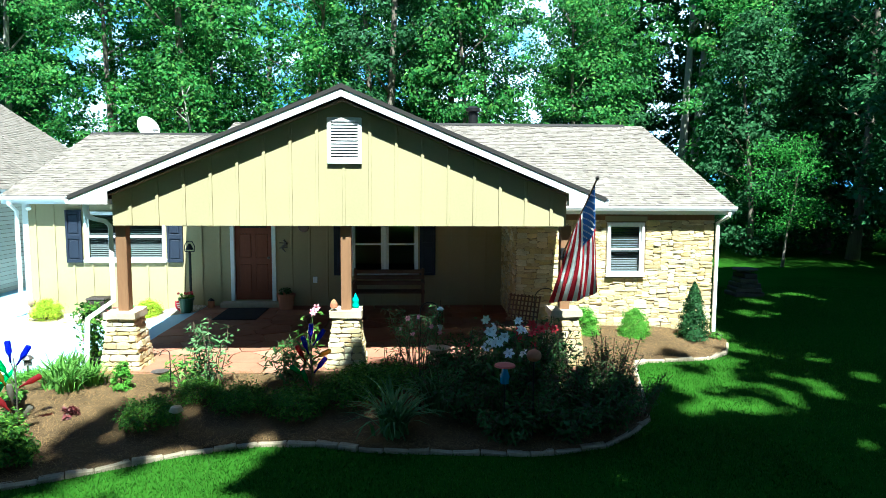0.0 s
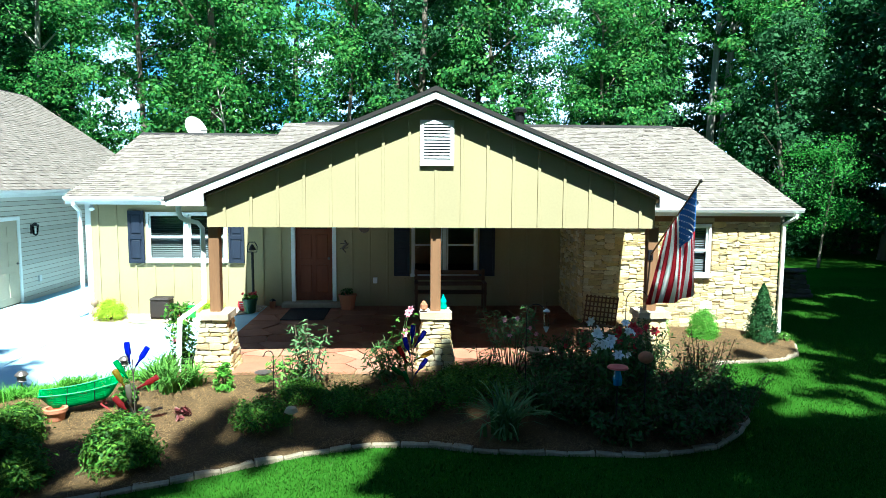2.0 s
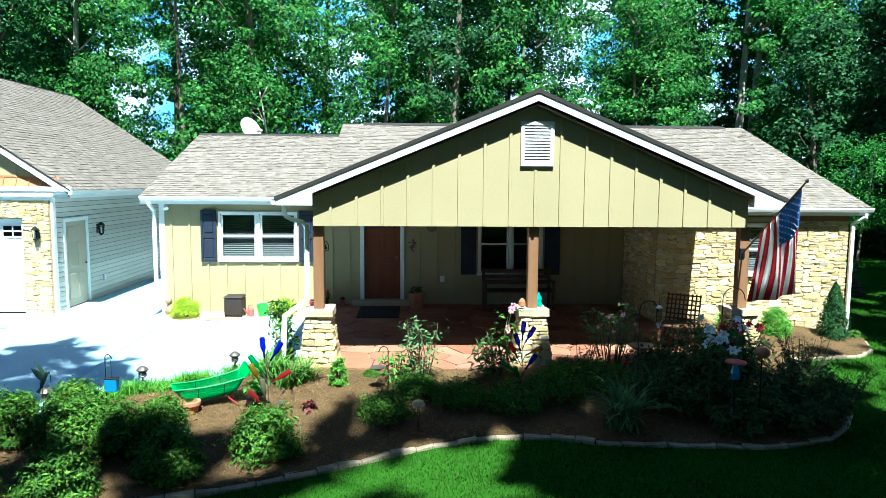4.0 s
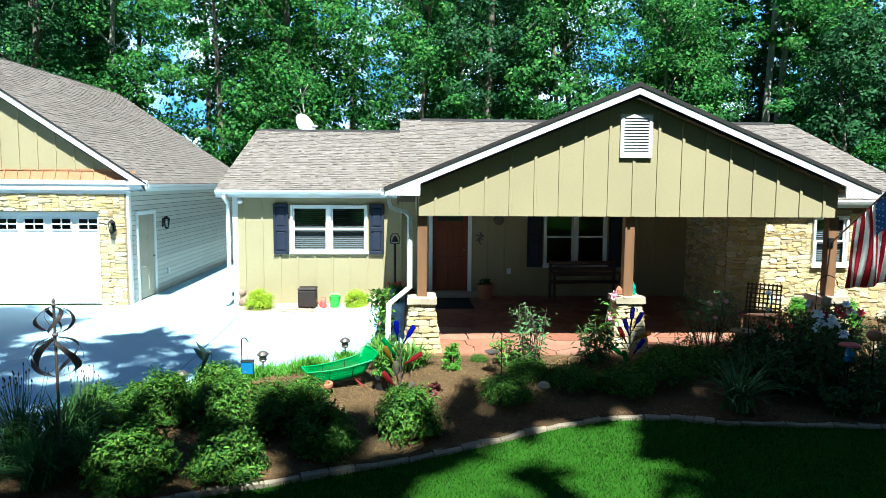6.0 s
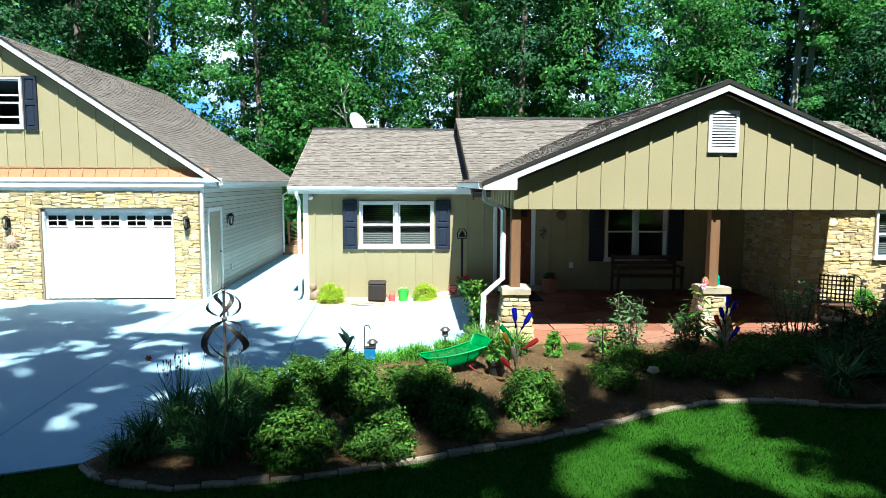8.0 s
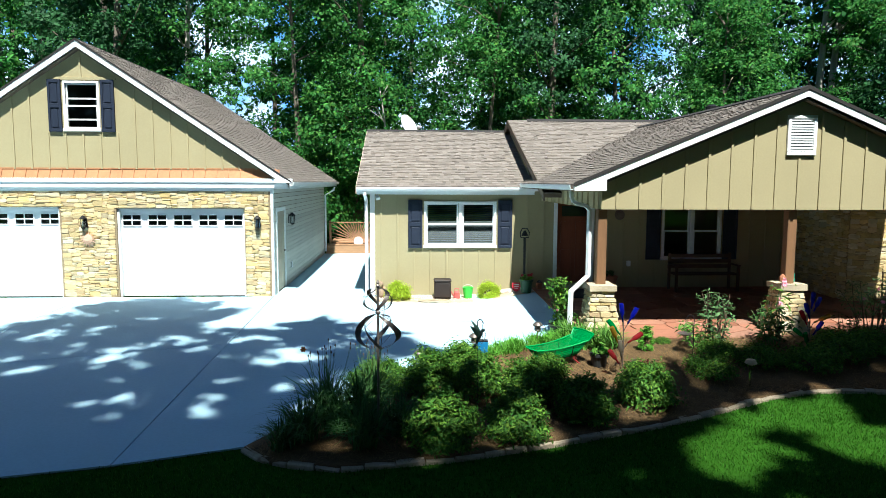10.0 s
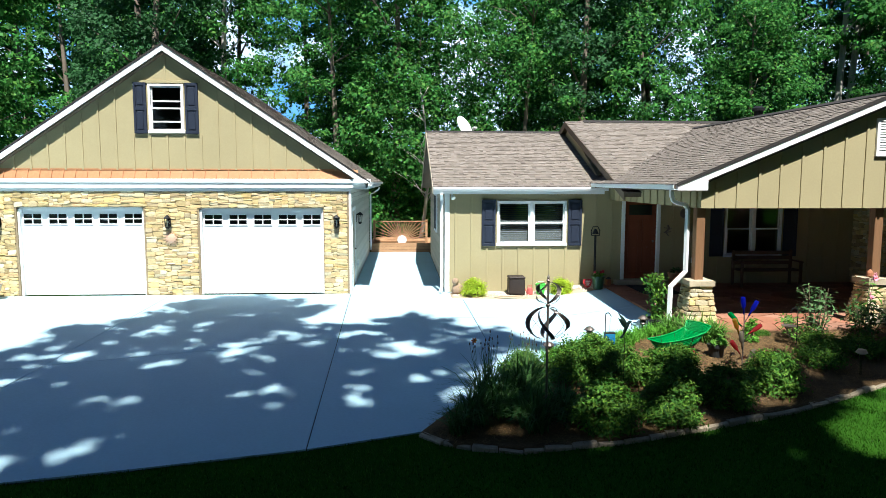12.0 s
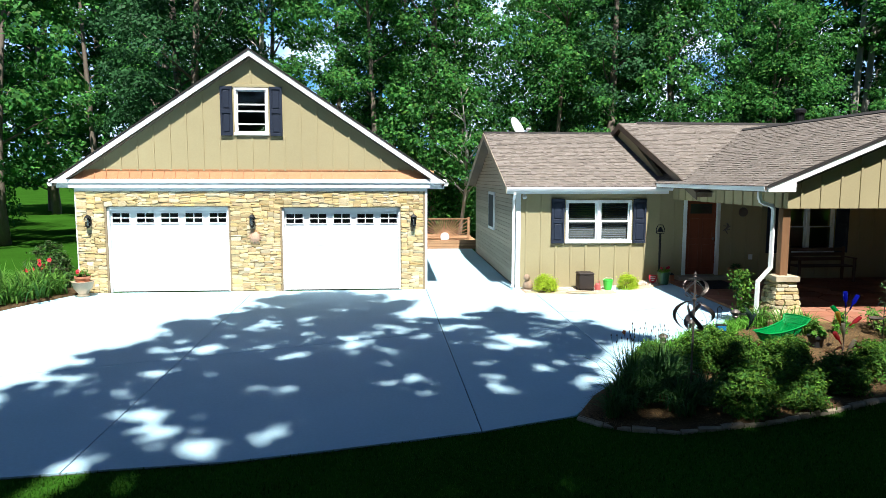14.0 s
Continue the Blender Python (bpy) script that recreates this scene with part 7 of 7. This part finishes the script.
    part("globe", lathe(bmesh.new(), [(0.08 * math.sin(math.pi * k / 12) * 1.15, 1.03 - 0.075 * math.cos(math.pi * k / 12)) for k in range(1, 12)], 16), IRONRED, ball, smooth=True)

    # green mesh lounger: a trough with one low end, and a raised fan-shaped back
    g = thing("mesh_lounger", "green wire-mesh garden lounger on a rusty red frame", "garden lounger", (-5.57, 8.05, bed_z(-5.57, 8.05)), 24)
    def trough(u, v):
        """u from the foot (0) to the back (1), v across from rim to rim (-1 to 1)."""
        half = 0.15 + 0.06 * u
        deep = 0.19 * smooth01(u / 0.22 + 0.15) * smooth01((1 - u) / 0.2 + 0.25)
        return Vector((-0.46 + 0.86 * u, half * v, 0.28 - 0.015 * math.sin(math.pi * u) + 0.08 * u * u - deep * (1 - abs(v) ** 5)))
    def fan(u, v):
        """The back: u upwards from the end of the trough."""
        return trough(1.0, v).lerp(Vector((0.47, 0.24 * v, 0.45 + 0.02 * (1 - v * v))), u)
    def net(f, nu, nv, w=0.0042):
        bm = bmesh.new()
        for i in range(nu + 1):
            tube(bm, [f(i / nu, -1 + k / 5) for k in range(11)], w, 3, False)
        for j in range(1, nv):
            tube(bm, [f(k / 12, -1 + 2 * j / nv) for k in range(13)], w, 3, False)
        return bm
    part("mesh_seat", net(trough, 84, 46), GREENPAINT, g)
    part("mesh_back", net(fan, 24, 40), GREENPAINT, g)
    for v in (-1, 1):
        part("rim", tube(bmesh.new(), [trough(k / 16, v) for k in range(17)] + [fan(k / 6, v) for k in range(1, 7)], 0.011, 6), GREENPAINT, g)
    part("rim", tube(bmesh.new(), [fan(1.0, -1 + k / 5) for k in range(11)], 0.011, 6), GREENPAINT, g)
    part("rim", tube(bmesh.new(), [trough(0.0, -1 + k / 5) for k in range(11)], 0.011, 6), GREENPAINT, g)
    for u in (0.34, 0.7):
        part("rib", tube(bmesh.new(), [trough(u, -1 + k / 6) - Vector((0, 0, 0.008)) for k in range(13)], 0.007, 5), BLACK, g)
    for u in (0.12, 0.84):
        for v in (-0.55, 0.55):
            p = trough(u, v)
            part("leg", tube(bmesh.new(), [p, (p.x + (0.06 if u < 0.5 else -0.06), p.y, 0.09), (p.x - (0.05 if u < 0.5 else -0.05), 1.3 * p.y, -0.01)], 0.012, 6), REDMETAL, g)
        p, q = trough(u, -0.55), trough(u, 0.55)
        part("brace", tube(bmesh.new(), [(p.x, p.y, 0.09), (q.x, q.y, 0.09)], 0.009, 6), REDMETAL, g)
    for x, y, r, h, rx in ((-6.0, 7.35, 0.13, 0.2, 70), (-5.75, 7.75, 0.12, 0.15, 0)):
        p = thing("terracotta_pot", "weathered terracotta pot lying in the mulch", "flower pot", (x, y, bed_z(x, y) + (0.11 if rx else 0)), 30)
        p.rotation_euler = (radians(rx), 0, radians(30))
        part("pot", pot_mesh(r, h), TERRACOTTA, p)
    p = thing("black_pot", "black plastic nursery pot with a small plant", "potted plant", on_bed(-4.98, 7.95))
    part("pot", pot_mesh(0.12, 0.2), BLACKPOT, p)
    mesh_part("leaves", bush_mesh(90, 0.15, 0.26, 14, 14, 0.1)[0], LILYLEAF, p).location.z = 0.18
    for x, y in ((-4.3, 7.9),):
        bush("heuchera", "small dark red leafy plant in the mulch", on_bed(x, y), 0.12, 0.13, mat("dark red leaves", (0.13, 0.03, 0.03), 0.5, vary=0.2, island=0.3), int(100 - 10 * x), 12, 12, 0.08, "small red plants")
    bush("small_shrub", "small upright bright green shrub by the pillar", on_bed(-4.0, 8.75), 0.14, 0.46, BOXLEAF, 92, 46, 30, 0.045)

    # on the mid pillar and about the wing
    gn = tagged(part("gnome_statue", lathe(bmesh.new(), [(0.05, 0), (0.06, 0.05), (0.045, 0.1), (0.055, 0.12), (0.05, 0.15), (0.02, 0.2), (0.003, 0.24)], 12), TEAL, smooth=True), "small teal pointed statuette on the stone pillar", "statuette")
    gn.location = (-0.93, 10.04, 1.06)
    shell = tagged(part("shell_ornament", lathe(bmesh.new(), [(0.01, 0), (0.06, 0.03), (0.055, 0.09), (0.03, 0.13), (0.005, 0.15)], 9), IRONRED), "reddish shell-like ornament on the stone pillar", "ornament")
    shell.location = (-1.24, 9.78, 1.1)
    fr = bmesh.new()
    lathe(fr, [(0.1, 0), (0.15, 0.08), (0.12, 0.2), (0.06, 0.27)], 12)
    lathe(fr, [(0.03, 0.24), (0.085, 0.3), (0.08, 0.38), (0.02, 0.42)], 10, m=Matrix.Translation((-0.05, -0.05, 0)))
    fr_ob = tagged(part("garden_statue", fr, STATUE, smooth=True), "brown cast-stone garden statue at the wall corner", "statue")
    fr_ob.location = (-8.42, 14.78, 0.0)
    wb = thing("deck_box", "dark brown wicker storage box against the tan wall", "storage box", (-6.95, 14.6, 0.0))
    bm = boxed(-0.2, 0.2, -0.18, 0.18, 0.04, 0.42, 0.02)
    part("body", bm, WICKER, wb)
    part("lid", boxed(-0.215, 0.215, -0.195, 0.195, 0.42, 0.48, 0.03), WICKER, wb)
    for sx in (-0.17, 0.17):
        for sy in (-0.15, 0.15):
            part("foot", boxed(sx - 0.02, sx + 0.02, sy - 0.02, sy + 0.02, 0, 0.05), WICKER, wb)
    can = thing("watering_can", "faded red watering can beside the wicker box", "watering can", (-6.6, 14.6, 0.0))
    part("body", lathe(bmesh.new(), [(0.07, 0), (0.08, 0.02), (0.07, 0.15), (0.04, 0.18)], 14), REDPLASTIC, can)
    part("handle", tube(bmesh.new(), [(0.05, 0, 0.16), (0.05, 0, 0.24), (-0.05, 0, 0.24), (-0.05, 0, 0.16)], 0.01, 6), REDPLASTIC, can)
    part("spout", tube(bmesh.new(), [(-0.07, -0.02, 0.06), (-0.15, -0.05, 0.19)], [0.02, 0.012], 7), REDPLASTIC, can)
    bk = thing("bucket", "lime green plastic bucket", "bucket", (-6.33, 14.6, 0.0))
    part("body", lathe(bmesh.new(), [(0.095, 0), (0.13, 0.26), (0.137, 0.26), (0.137, 0.275), (0.122, 0.275), (0.09, 0.02)], 18), GREENPLASTIC, bk)
    part("handle", tube(bmesh.new(), [(0.13 * math.cos(a), -0.02, 0.26 + 0.08 * math.sin(a)) for a in [math.pi * k / 8 for k in range(9)]], 0.004, 5), WHITE, bk)
    hs = thing("garden_hose", "tan garden hose coiled loosely on the gravel", "hose", (-7.0, 14.2, 0.0))
    part("hose", tube(bmesh.new(), [(0.35 * math.cos(a) * (1 + 0.12 * math.sin(2.3 * a)) - 0.15, 0.16 * math.sin(a) + 0.05 * math.sin(0.7 * a), 0.015 + 0.004 * k / 40) for k, a in ((k, 0.3 * k) for k in range(46))], 0.012, 6), HOSE, hs)
    sg = thing("yard_sign", "small red and white shield sign on a stake", "sign", (-5.16, 14.5, 0.02))
    part("stake", tube(bmesh.new(), [(0, 0, -0.1), (0, 0, 0.25)], 0.008, 5), BLACK, sg)
    part("plate", prism([(-0.1, 0.38), (0.1, 0.38), (0.11, 0.3), (0.08, 0.2), (0, 0.15), (-0.08, 0.2), (-0.11, 0.3)], "y", -0.01, 0.0), PETALRED, sg)
    for zz, w in ((0.33, 0.07), (0.28, 0.06), (0.235, 0.04)):
        part("bar", boxed(-w, w, -0.014, -0.0095, zz - 0.009, zz + 0.009), WHITE, sg)
    bell = thing("dinner_bell", "black dinner bell on a tall post", "bell post", (-4.95, 14.62, concrete_z(-4.95, 14.62)))
    part("post", tube(bmesh.new(), [(0, 0, 0), (0, 0, 1.3)], 0.03, 8), BLACK, bell)
    part("yoke", tube(bmesh.new(), [(-0.1, 0, 1.3), (-0.11, 0, 1.42), (-0.06, 0, 1.52), (0.06, 0, 1.52), (0.11, 0, 1.42), (0.1, 0, 1.3), (-0.1, 0, 1.3)], 0.012, 6), BLACK, bell)
    part("bell", lathe(bmesh.new(), [(0.085, 1.34), (0.075, 1.37), (0.045, 1.43), (0.02, 1.47)], 14), BLACK, bell, smooth=True)
    pt = thing("glazed_pot", "dark green glazed pot with red flowers by the bell post", "potted plant", (-4.95, 14.3, concrete_z(-4.95, 14.3)))
    part("pot", pot_mesh(0.15, 0.32), GREENGLAZE, pt)
    fo = mesh_part("foliage", bush_mesh(93, 0.17, 0.16, 16, 14, 0.06)[0], BOXLEAF, pt)
    fo.location.z = 0.3
    rnd = random.Random(2)
    for k in range(6):
        flower(pt, Vector((rnd.uniform(-0.13, 0.13), rnd.uniform(-0.13, 0.02), rnd.uniform(0.4, 0.48))), 0.035, PETALRED, rnd)
    # gravel strip
    grid_patch("gravel_bed", [(-8.6, 14.3), (-7.9, 14.12), (-6.6, 14.08), (-5.4, 14.15), (-4.75, 14.35), (-4.75, 15.0), (-8.6, 15.0)], lambda x, y: concrete_z(x, y) + 0.008, 0.4, 0.02, SANDBED)
    tagged(bpy.data.objects["gravel_bed"], "sandy tan grit strip at the foot of the wall", "gravel bed", kind="structure")
    nr = np.random.default_rng(8)
    verts, faces = [], []
    bm = bmesh.new()
    bmesh.ops.create_icosphere(bm, subdivisions=1, radius=1)
    base, tri = [v.co.copy() for v in bm.verts], [tuple(v.index for v in f.verts) for f in bm.faces]
    bm.free()
    for k in range(2600):
        x, y = nr.uniform(-8.55, -4.75), 15.0 - abs(nr.normal(0, 0.28))
        if y < 14.25:
            continue
        r = nr.uniform(0.014, 0.034)
        s = len(verts)
        sq = nr.uniform(0.6, 1.0, 3)
        verts += [(x + r * c.x * sq[0], y + r * c.y * sq[1], concrete_z(x, y) + 0.01 + r * 0.6 * c.z) for c in base]
        faces += [tuple(s + i for i in f) for f in tri]
    me = bpy.data.meshes.new("gravel")
    me.from_pydata(verts, [], faces)
    tagged(mesh_part("gravel", me, GRAVEL), "pale river pebbles along the foot of the wall", "gravel", kind="stuff")

    # porch things
    matt = thing("door_mat", "dark bristle door mat on the flagstones", "door mat", (-3.68, 13.98, 0.205))
    part("mat", boxed(-0.45, 0.45, -0.62, 0.62, 0, 0.018, 0.006), MATFIBRE, matt)
    tp = thing("terracotta_pot", "terracotta pot beside the front door", "flower pot", (-2.85, 14.6, 0.2))
    part("pot", pot_mesh(0.19, 0.34), TERRACOTTA, tp)
    fo = mesh_part("foliage", bush_mesh(95, 0.16, 0.2, 14, 12, 0.07)[0], DARKSHRUB, tp)
    fo.location.z = 0.3
    lf = thing("small_lantern", "small dark lantern by the doorway", "lantern", (-4.55, 14.75, 0.2))
    part("body", boxed(-0.06, 0.06, -0.06, 0.06, 0, 0.16, 0.008), IRONRED, lf)
    part("cap", lathe(bmesh.new(), [(0.08, 0.16), (0.03, 0.21), (0.01, 0.22)], 4), BLACK, lf)
    b = thing("porch_bench", "dark stained wooden bench under the porch window", "bench", (-0.55, 14.45, 0.2))
    for k in range(4):
        part("seat_slat", boxed(-0.8, 0.8, -0.25 + 0.12 * k, -0.15 + 0.12 * k, 0.4, 0.43, 0.005), BENCHWOOD, b)
    for k in range(3):
        part("back_slat", boxed(-0.8, 0.8, 0.24, 0.27, 0.52 + 0.13 * k, 0.61 + 0.13 * k, 0.005), BENCHWOOD, b)
    for sx in (-0.76, 0.76):
        part("leg", boxed(sx - 0.03, sx + 0.03, -0.25, -0.19, 0, 0.62, 0.005), BENCHWOOD, b)
        part("leg", boxed(sx - 0.03, sx + 0.03, 0.22, 0.28, 0, 0.9, 0.005), BENCHWOOD, b)
        part("armrest", boxed(sx - 0.04, sx + 0.04, -0.27, 0.24, 0.62, 0.65, 0.005), BENCHWOOD, b)
    r = thing("lattice_chair", "reddish lattice-backed garden rocker on the porch", "rocking chair", (1.75, 10.9, 0.2), -35)
    m = pose(0, 0.2, 0.4, -18)
    for k in range(9):
        x = -0.28 + 0.07 * k
        part("back_upright", boxed(x - 0.012, x + 0.012, -0.008, 0.008, 0, 0.5, 0, m), BENCHWOOD, r)
    for k in range(6):
        part("back_slat", boxed(-0.3, 0.3, -0.02, -0.008, 0.03 + 0.085 * k, 0.055 + 0.085 * k, 0, m), BENCHWOOD, r)
    part("seat", boxed(-0.3, 0.3, -0.28, 0.22, 0.36, 0.4, 0.01), BENCHWOOD, r)
    for sx in (-0.28, 0.28):
        for sy in (-0.24, 0.2):
            part("leg", boxed(sx - 0.02, sx + 0.02, sy - 0.02, sy + 0.02, 0.03, 0.38, 0.004), BENCHWOOD, r)
        part("rocker", tube(bmesh.new(), [(sx, -0.42, 0.08), (sx, -0.1, 0.02), (sx, 0.2, 0.02), (sx, 0.5, 0.1)], 0.018, 6), BENCHWOOD, r)
    pq = thing("wall_plaque", "dark round decorative plaque on the porch wall", "wall decoration", (-2.5, 15.0, 2.02))
    part("disc", lathe(bmesh.new(), [(0.13, 0), (0.12, 0.03), (0.05, 0.04)], 14, m=pose(0, 0, 0, 90)), BRONZE, pq)
    pq = thing("wall_plaque", "dark curved metal decoration on the porch wall", "wall decoration", (-2.95, 15.0, 1.57))
    part("figure", tube(bmesh.new(), [(0.0, -0.02, 0.15), (0.05, -0.02, 0.06), (-0.05, -0.02, -0.03), (0.03, -0.02, -0.13)], [0.025, 0.035, 0.03, 0.01], 6), BRONZE, pq)
    part("arm", tube(bmesh.new(), [(-0.1, -0.02, 0.08), (0.1, -0.02, 0.07)], 0.012, 5), BRONZE, pq)
    part("arm", tube(bmesh.new(), [(-0.1, -0.02, -0.04), (0.08, -0.02, -0.02)], 0.012, 5), BRONZE, pq)
    ou = thing("wall_outlet", "white weatherproof outlet box on the porch wall", "outlet", (-2.25, 15.0, 0.8))
    part("box", boxed(-0.05, 0.05, -0.04, 0.0, -0.07, 0.07, 0.006), WHITE, ou)

    # flag on its bracket
    fl = thing("house_flag", "striped flag with starred blue canton on a slanted porch pole", "flag", (2.3, 9.87, 1.95))
    o = Vector((2.3, 9.87, 1.95))
    top, low = Vector((2.38, 8.38, 3.08)), Vector((2.3, 9.86, 1.95))
    part("pole", tube(bmesh.new(), [low - o, top - o], 0.013, 8), POST, fl, "slanted wooden pole")
    part("finial", lathe(bmesh.new(), [(0.012, 0), (0.028, 0.02), (0.02, 0.05), (0.003, 0.07)], 10, m=Matrix.Translation(top - o) @ pose(0, 0, 0, 50)), BRONZE, fl)
    part("bracket", boxed(-0.04, 0.04, -0.02, 0.03, -0.08, 0.08, 0.006), BLACK, fl)
    h0, h1 = top.lerp(low, 0.05), top.lerp(low, 0.66)
    f0, f1 = Vector((2.52, 8.7, 1.54)), Vector((1.86, 8.85, 1.36))
    def cloth(s, f):
        p = h0.lerp(h1, s).lerp(f0.lerp(f1, s), f)
        p += Vector((0.09 * math.sin(2.2 * f) * math.sin(math.pi * s), 0.06 * math.sin(15 * s + 3 * f) * f ** 0.6, -0.05 * math.sin(math.pi * s) * f))
        return p - o
    def strip(s0, s1, fa, fb, material, name, n=10, k=2):
        bm = bmesh.new()
        g = [[bm.verts.new(cloth(s0 + (s1 - s0) * j / k, fa + (fb - fa) * i / n)) for j in range(k + 1)] for i in range(n + 1)]
        for a, b in zip(g, g[1:]):
            for j in range(k):
                bm.faces.new((a[j], a[j + 1], b[j + 1], b[j]))
        bmesh.ops.solidify(bm, geom=list(bm.faces), thickness=0.003)
        return part(name, bm, material, fl, smooth=True)
    for i in range(13):
        strip(i / 13, (i + 1) / 13, 0.4 if i < 7 else 0.0, 1.0, FLAGRED if i % 2 == 0 else FLAGWHITE, "stripe")
    strip(0, 7 / 13, 0, 0.4, FLAGBLUE, "canton", 8, 10)
    for i in range(9):
        for j in range(6 if i % 2 == 0 else 5):
            c = cloth((i + 0.5) / 9 * 7 / 13, (j + (0.5 if i % 2 == 0 else 1.0)) / 6 * 0.4)
            star = bmesh.new()
            for dy in (-0.006, 0.006):
                ring = []
                for q in range(10):
                    rr = 0.02 if q % 2 == 0 else 0.008
                    a = math.pi * q / 5
                    ring.append(star.verts.new(c + Vector((rr * math.cos(a), dy, rr * math.sin(a)))))
                star.faces.new(ring if dy < 0 else ring[::-1])
            part("star", star, FLAGWHITE, fl)

    # garage front and roof things
    sn = thing("sun_plaque", "terracotta sun plaque on the stone between the garage doors", "wall decoration", (-15.5, 15.0, 1.42))
    part("face_disc", lathe(bmesh.new(), [(0.12, 0), (0.11, 0.03), (0.05, 0.05)], 16, m=pose(0, 0, 0, 90)), PALECLAY, sn)
    for k in range(14):
        a = 2 * math.pi * k / 14
        part("ray", tube(bmesh.new(), [(0.11 * math.cos(a), -0.015, 0.11 * math.sin(a)), (0.2 * math.cos(a), -0.015, 0.2 * math.sin(a))], [0.02, 0.004], 4), PALECLAY, sn)
    ur = thing("urn", "cream urn holding a terracotta pot of red flowers", "planter", (-19.62, 14.55, 0.0))
    part("urn", lathe(bmesh.new(), [(0.13, 0), (0.15, 0.04), (0.11, 0.07), (0.22, 0.22), (0.25, 0.36), (0.27, 0.38), (0.24, 0.38), (0.0, 0.34)], 20), PALEPOT, ur, smooth=True)
    part("inner_pot", pot_mesh(0.17, 0.2), TERRACOTTA, ur).location.z = 0.3
    fo = mesh_part("foliage", bush_mesh(96, 0.2, 0.22, 16, 12, 0.08)[0], LILYLEAF, ur)
    fo.location.z = 0.46
    for k in range(5):
        flower(ur, Vector((rnd.uniform(-0.15, 0.15), rnd.uniform(-0.15, 0.0), rnd.uniform(0.55, 0.66))), 0.04, PETALRED, rnd)
    d = thing("satellite_dish", "pale grey satellite dish on the wing roof", "satellite dish", (-7.9, 20.1, 3.88), 48)
    part("mast", tube(bmesh.new(), [(0, 0, -0.2), (0, 0, 0.35), (0, -0.05, 0.55)], 0.025, 8), DISHGREY, d)
    m = pose(0, -0.1, 0.68, 62)
    part("reflector", lathe(bmesh.new(), [(0.02, 0.0), (0.14, 0.02), (0.26, 0.06), (0.33, 0.1), (0.335, 0.1), (0.26, 0.05), (0.14, 0.008), (0.02, -0.012)], 24, m=m @ Matrix.Diagonal((1, 1.15, 1, 1))), DISHGREY, d, smooth=True)
    part("arm", tube(bmesh.new(), [m @ Vector((0, -0.35, 0.06)), m @ Vector((0, -0.28, 0.42))], 0.015, 6), DISHGREY, d)
    part("feed_horn", boxed(-0.09, 0.09, -0.03, 0.03, -0.05, 0.05, 0.01, m @ Matrix.Translation((0, -0.26, 0.42))), DISHGREY, d)
    fp = thing("stone_stack", "dark stacked-stone garden feature on the lawn", "stone feature", (9.2, 17.6, land(9.2, 17.6) - 0.04))
    for k in range(5):
        z = 0.13 * k
        s = 0.42 - 0.06 * k
        st = boxed(-s, s, -0.32, 0.32, z, z + 0.12, 0.02, pose(0, 0, 0, 0, 0, 5 * (-1) ** k))
        part("stone_course", st, DARKSTONE, fp)
    part("basin", lathe(bmesh.new(), [(0.1, 0.65), (0.34, 0.72), (0.33, 0.76), (0.0, 0.7)], 16), DARKSTONE, fp)
    # far lawn tree beside the garage
    make_tree("lawn_tree", "broad shade tree on the far lawn beside the garage", 61, 14, 4.0, 3.0, 160, 80, 0.25, TREELEAF, BARK, 0.21, (-28.6, 27.6, 0), "trees of the far lawn", limbs=9)
    t2 = make_tree("maple_tree", "young maple with layered lime-green leaves at the wood's edge", 62, 4.9, 1.3, 1.5, 26, 190, 0.075, LIMELEAF, BARK, 0.05, (13.7, 23.6, 0), "trees of the far lawn", limbs=8)
    make_tree("thin_tree", "half-bare pale-limbed tree behind the house", 63, 7.0, 2.4, 2.5, 60, 40, 0.18, TREELEAF, PALEBARK, 0.1, (-9.0, 27.5, 0), "woods behind the house", limbs=26)

# ---- the place ----
build_ground()
build_drive()
build_bed()
stone_meshes()
build_backdrop()
build_woods()
build_shade_trees()
build_plants()
build_bed_plants()
build_ornaments()
build_deck()
build_house()
build_garage()
build_lawn_blades()
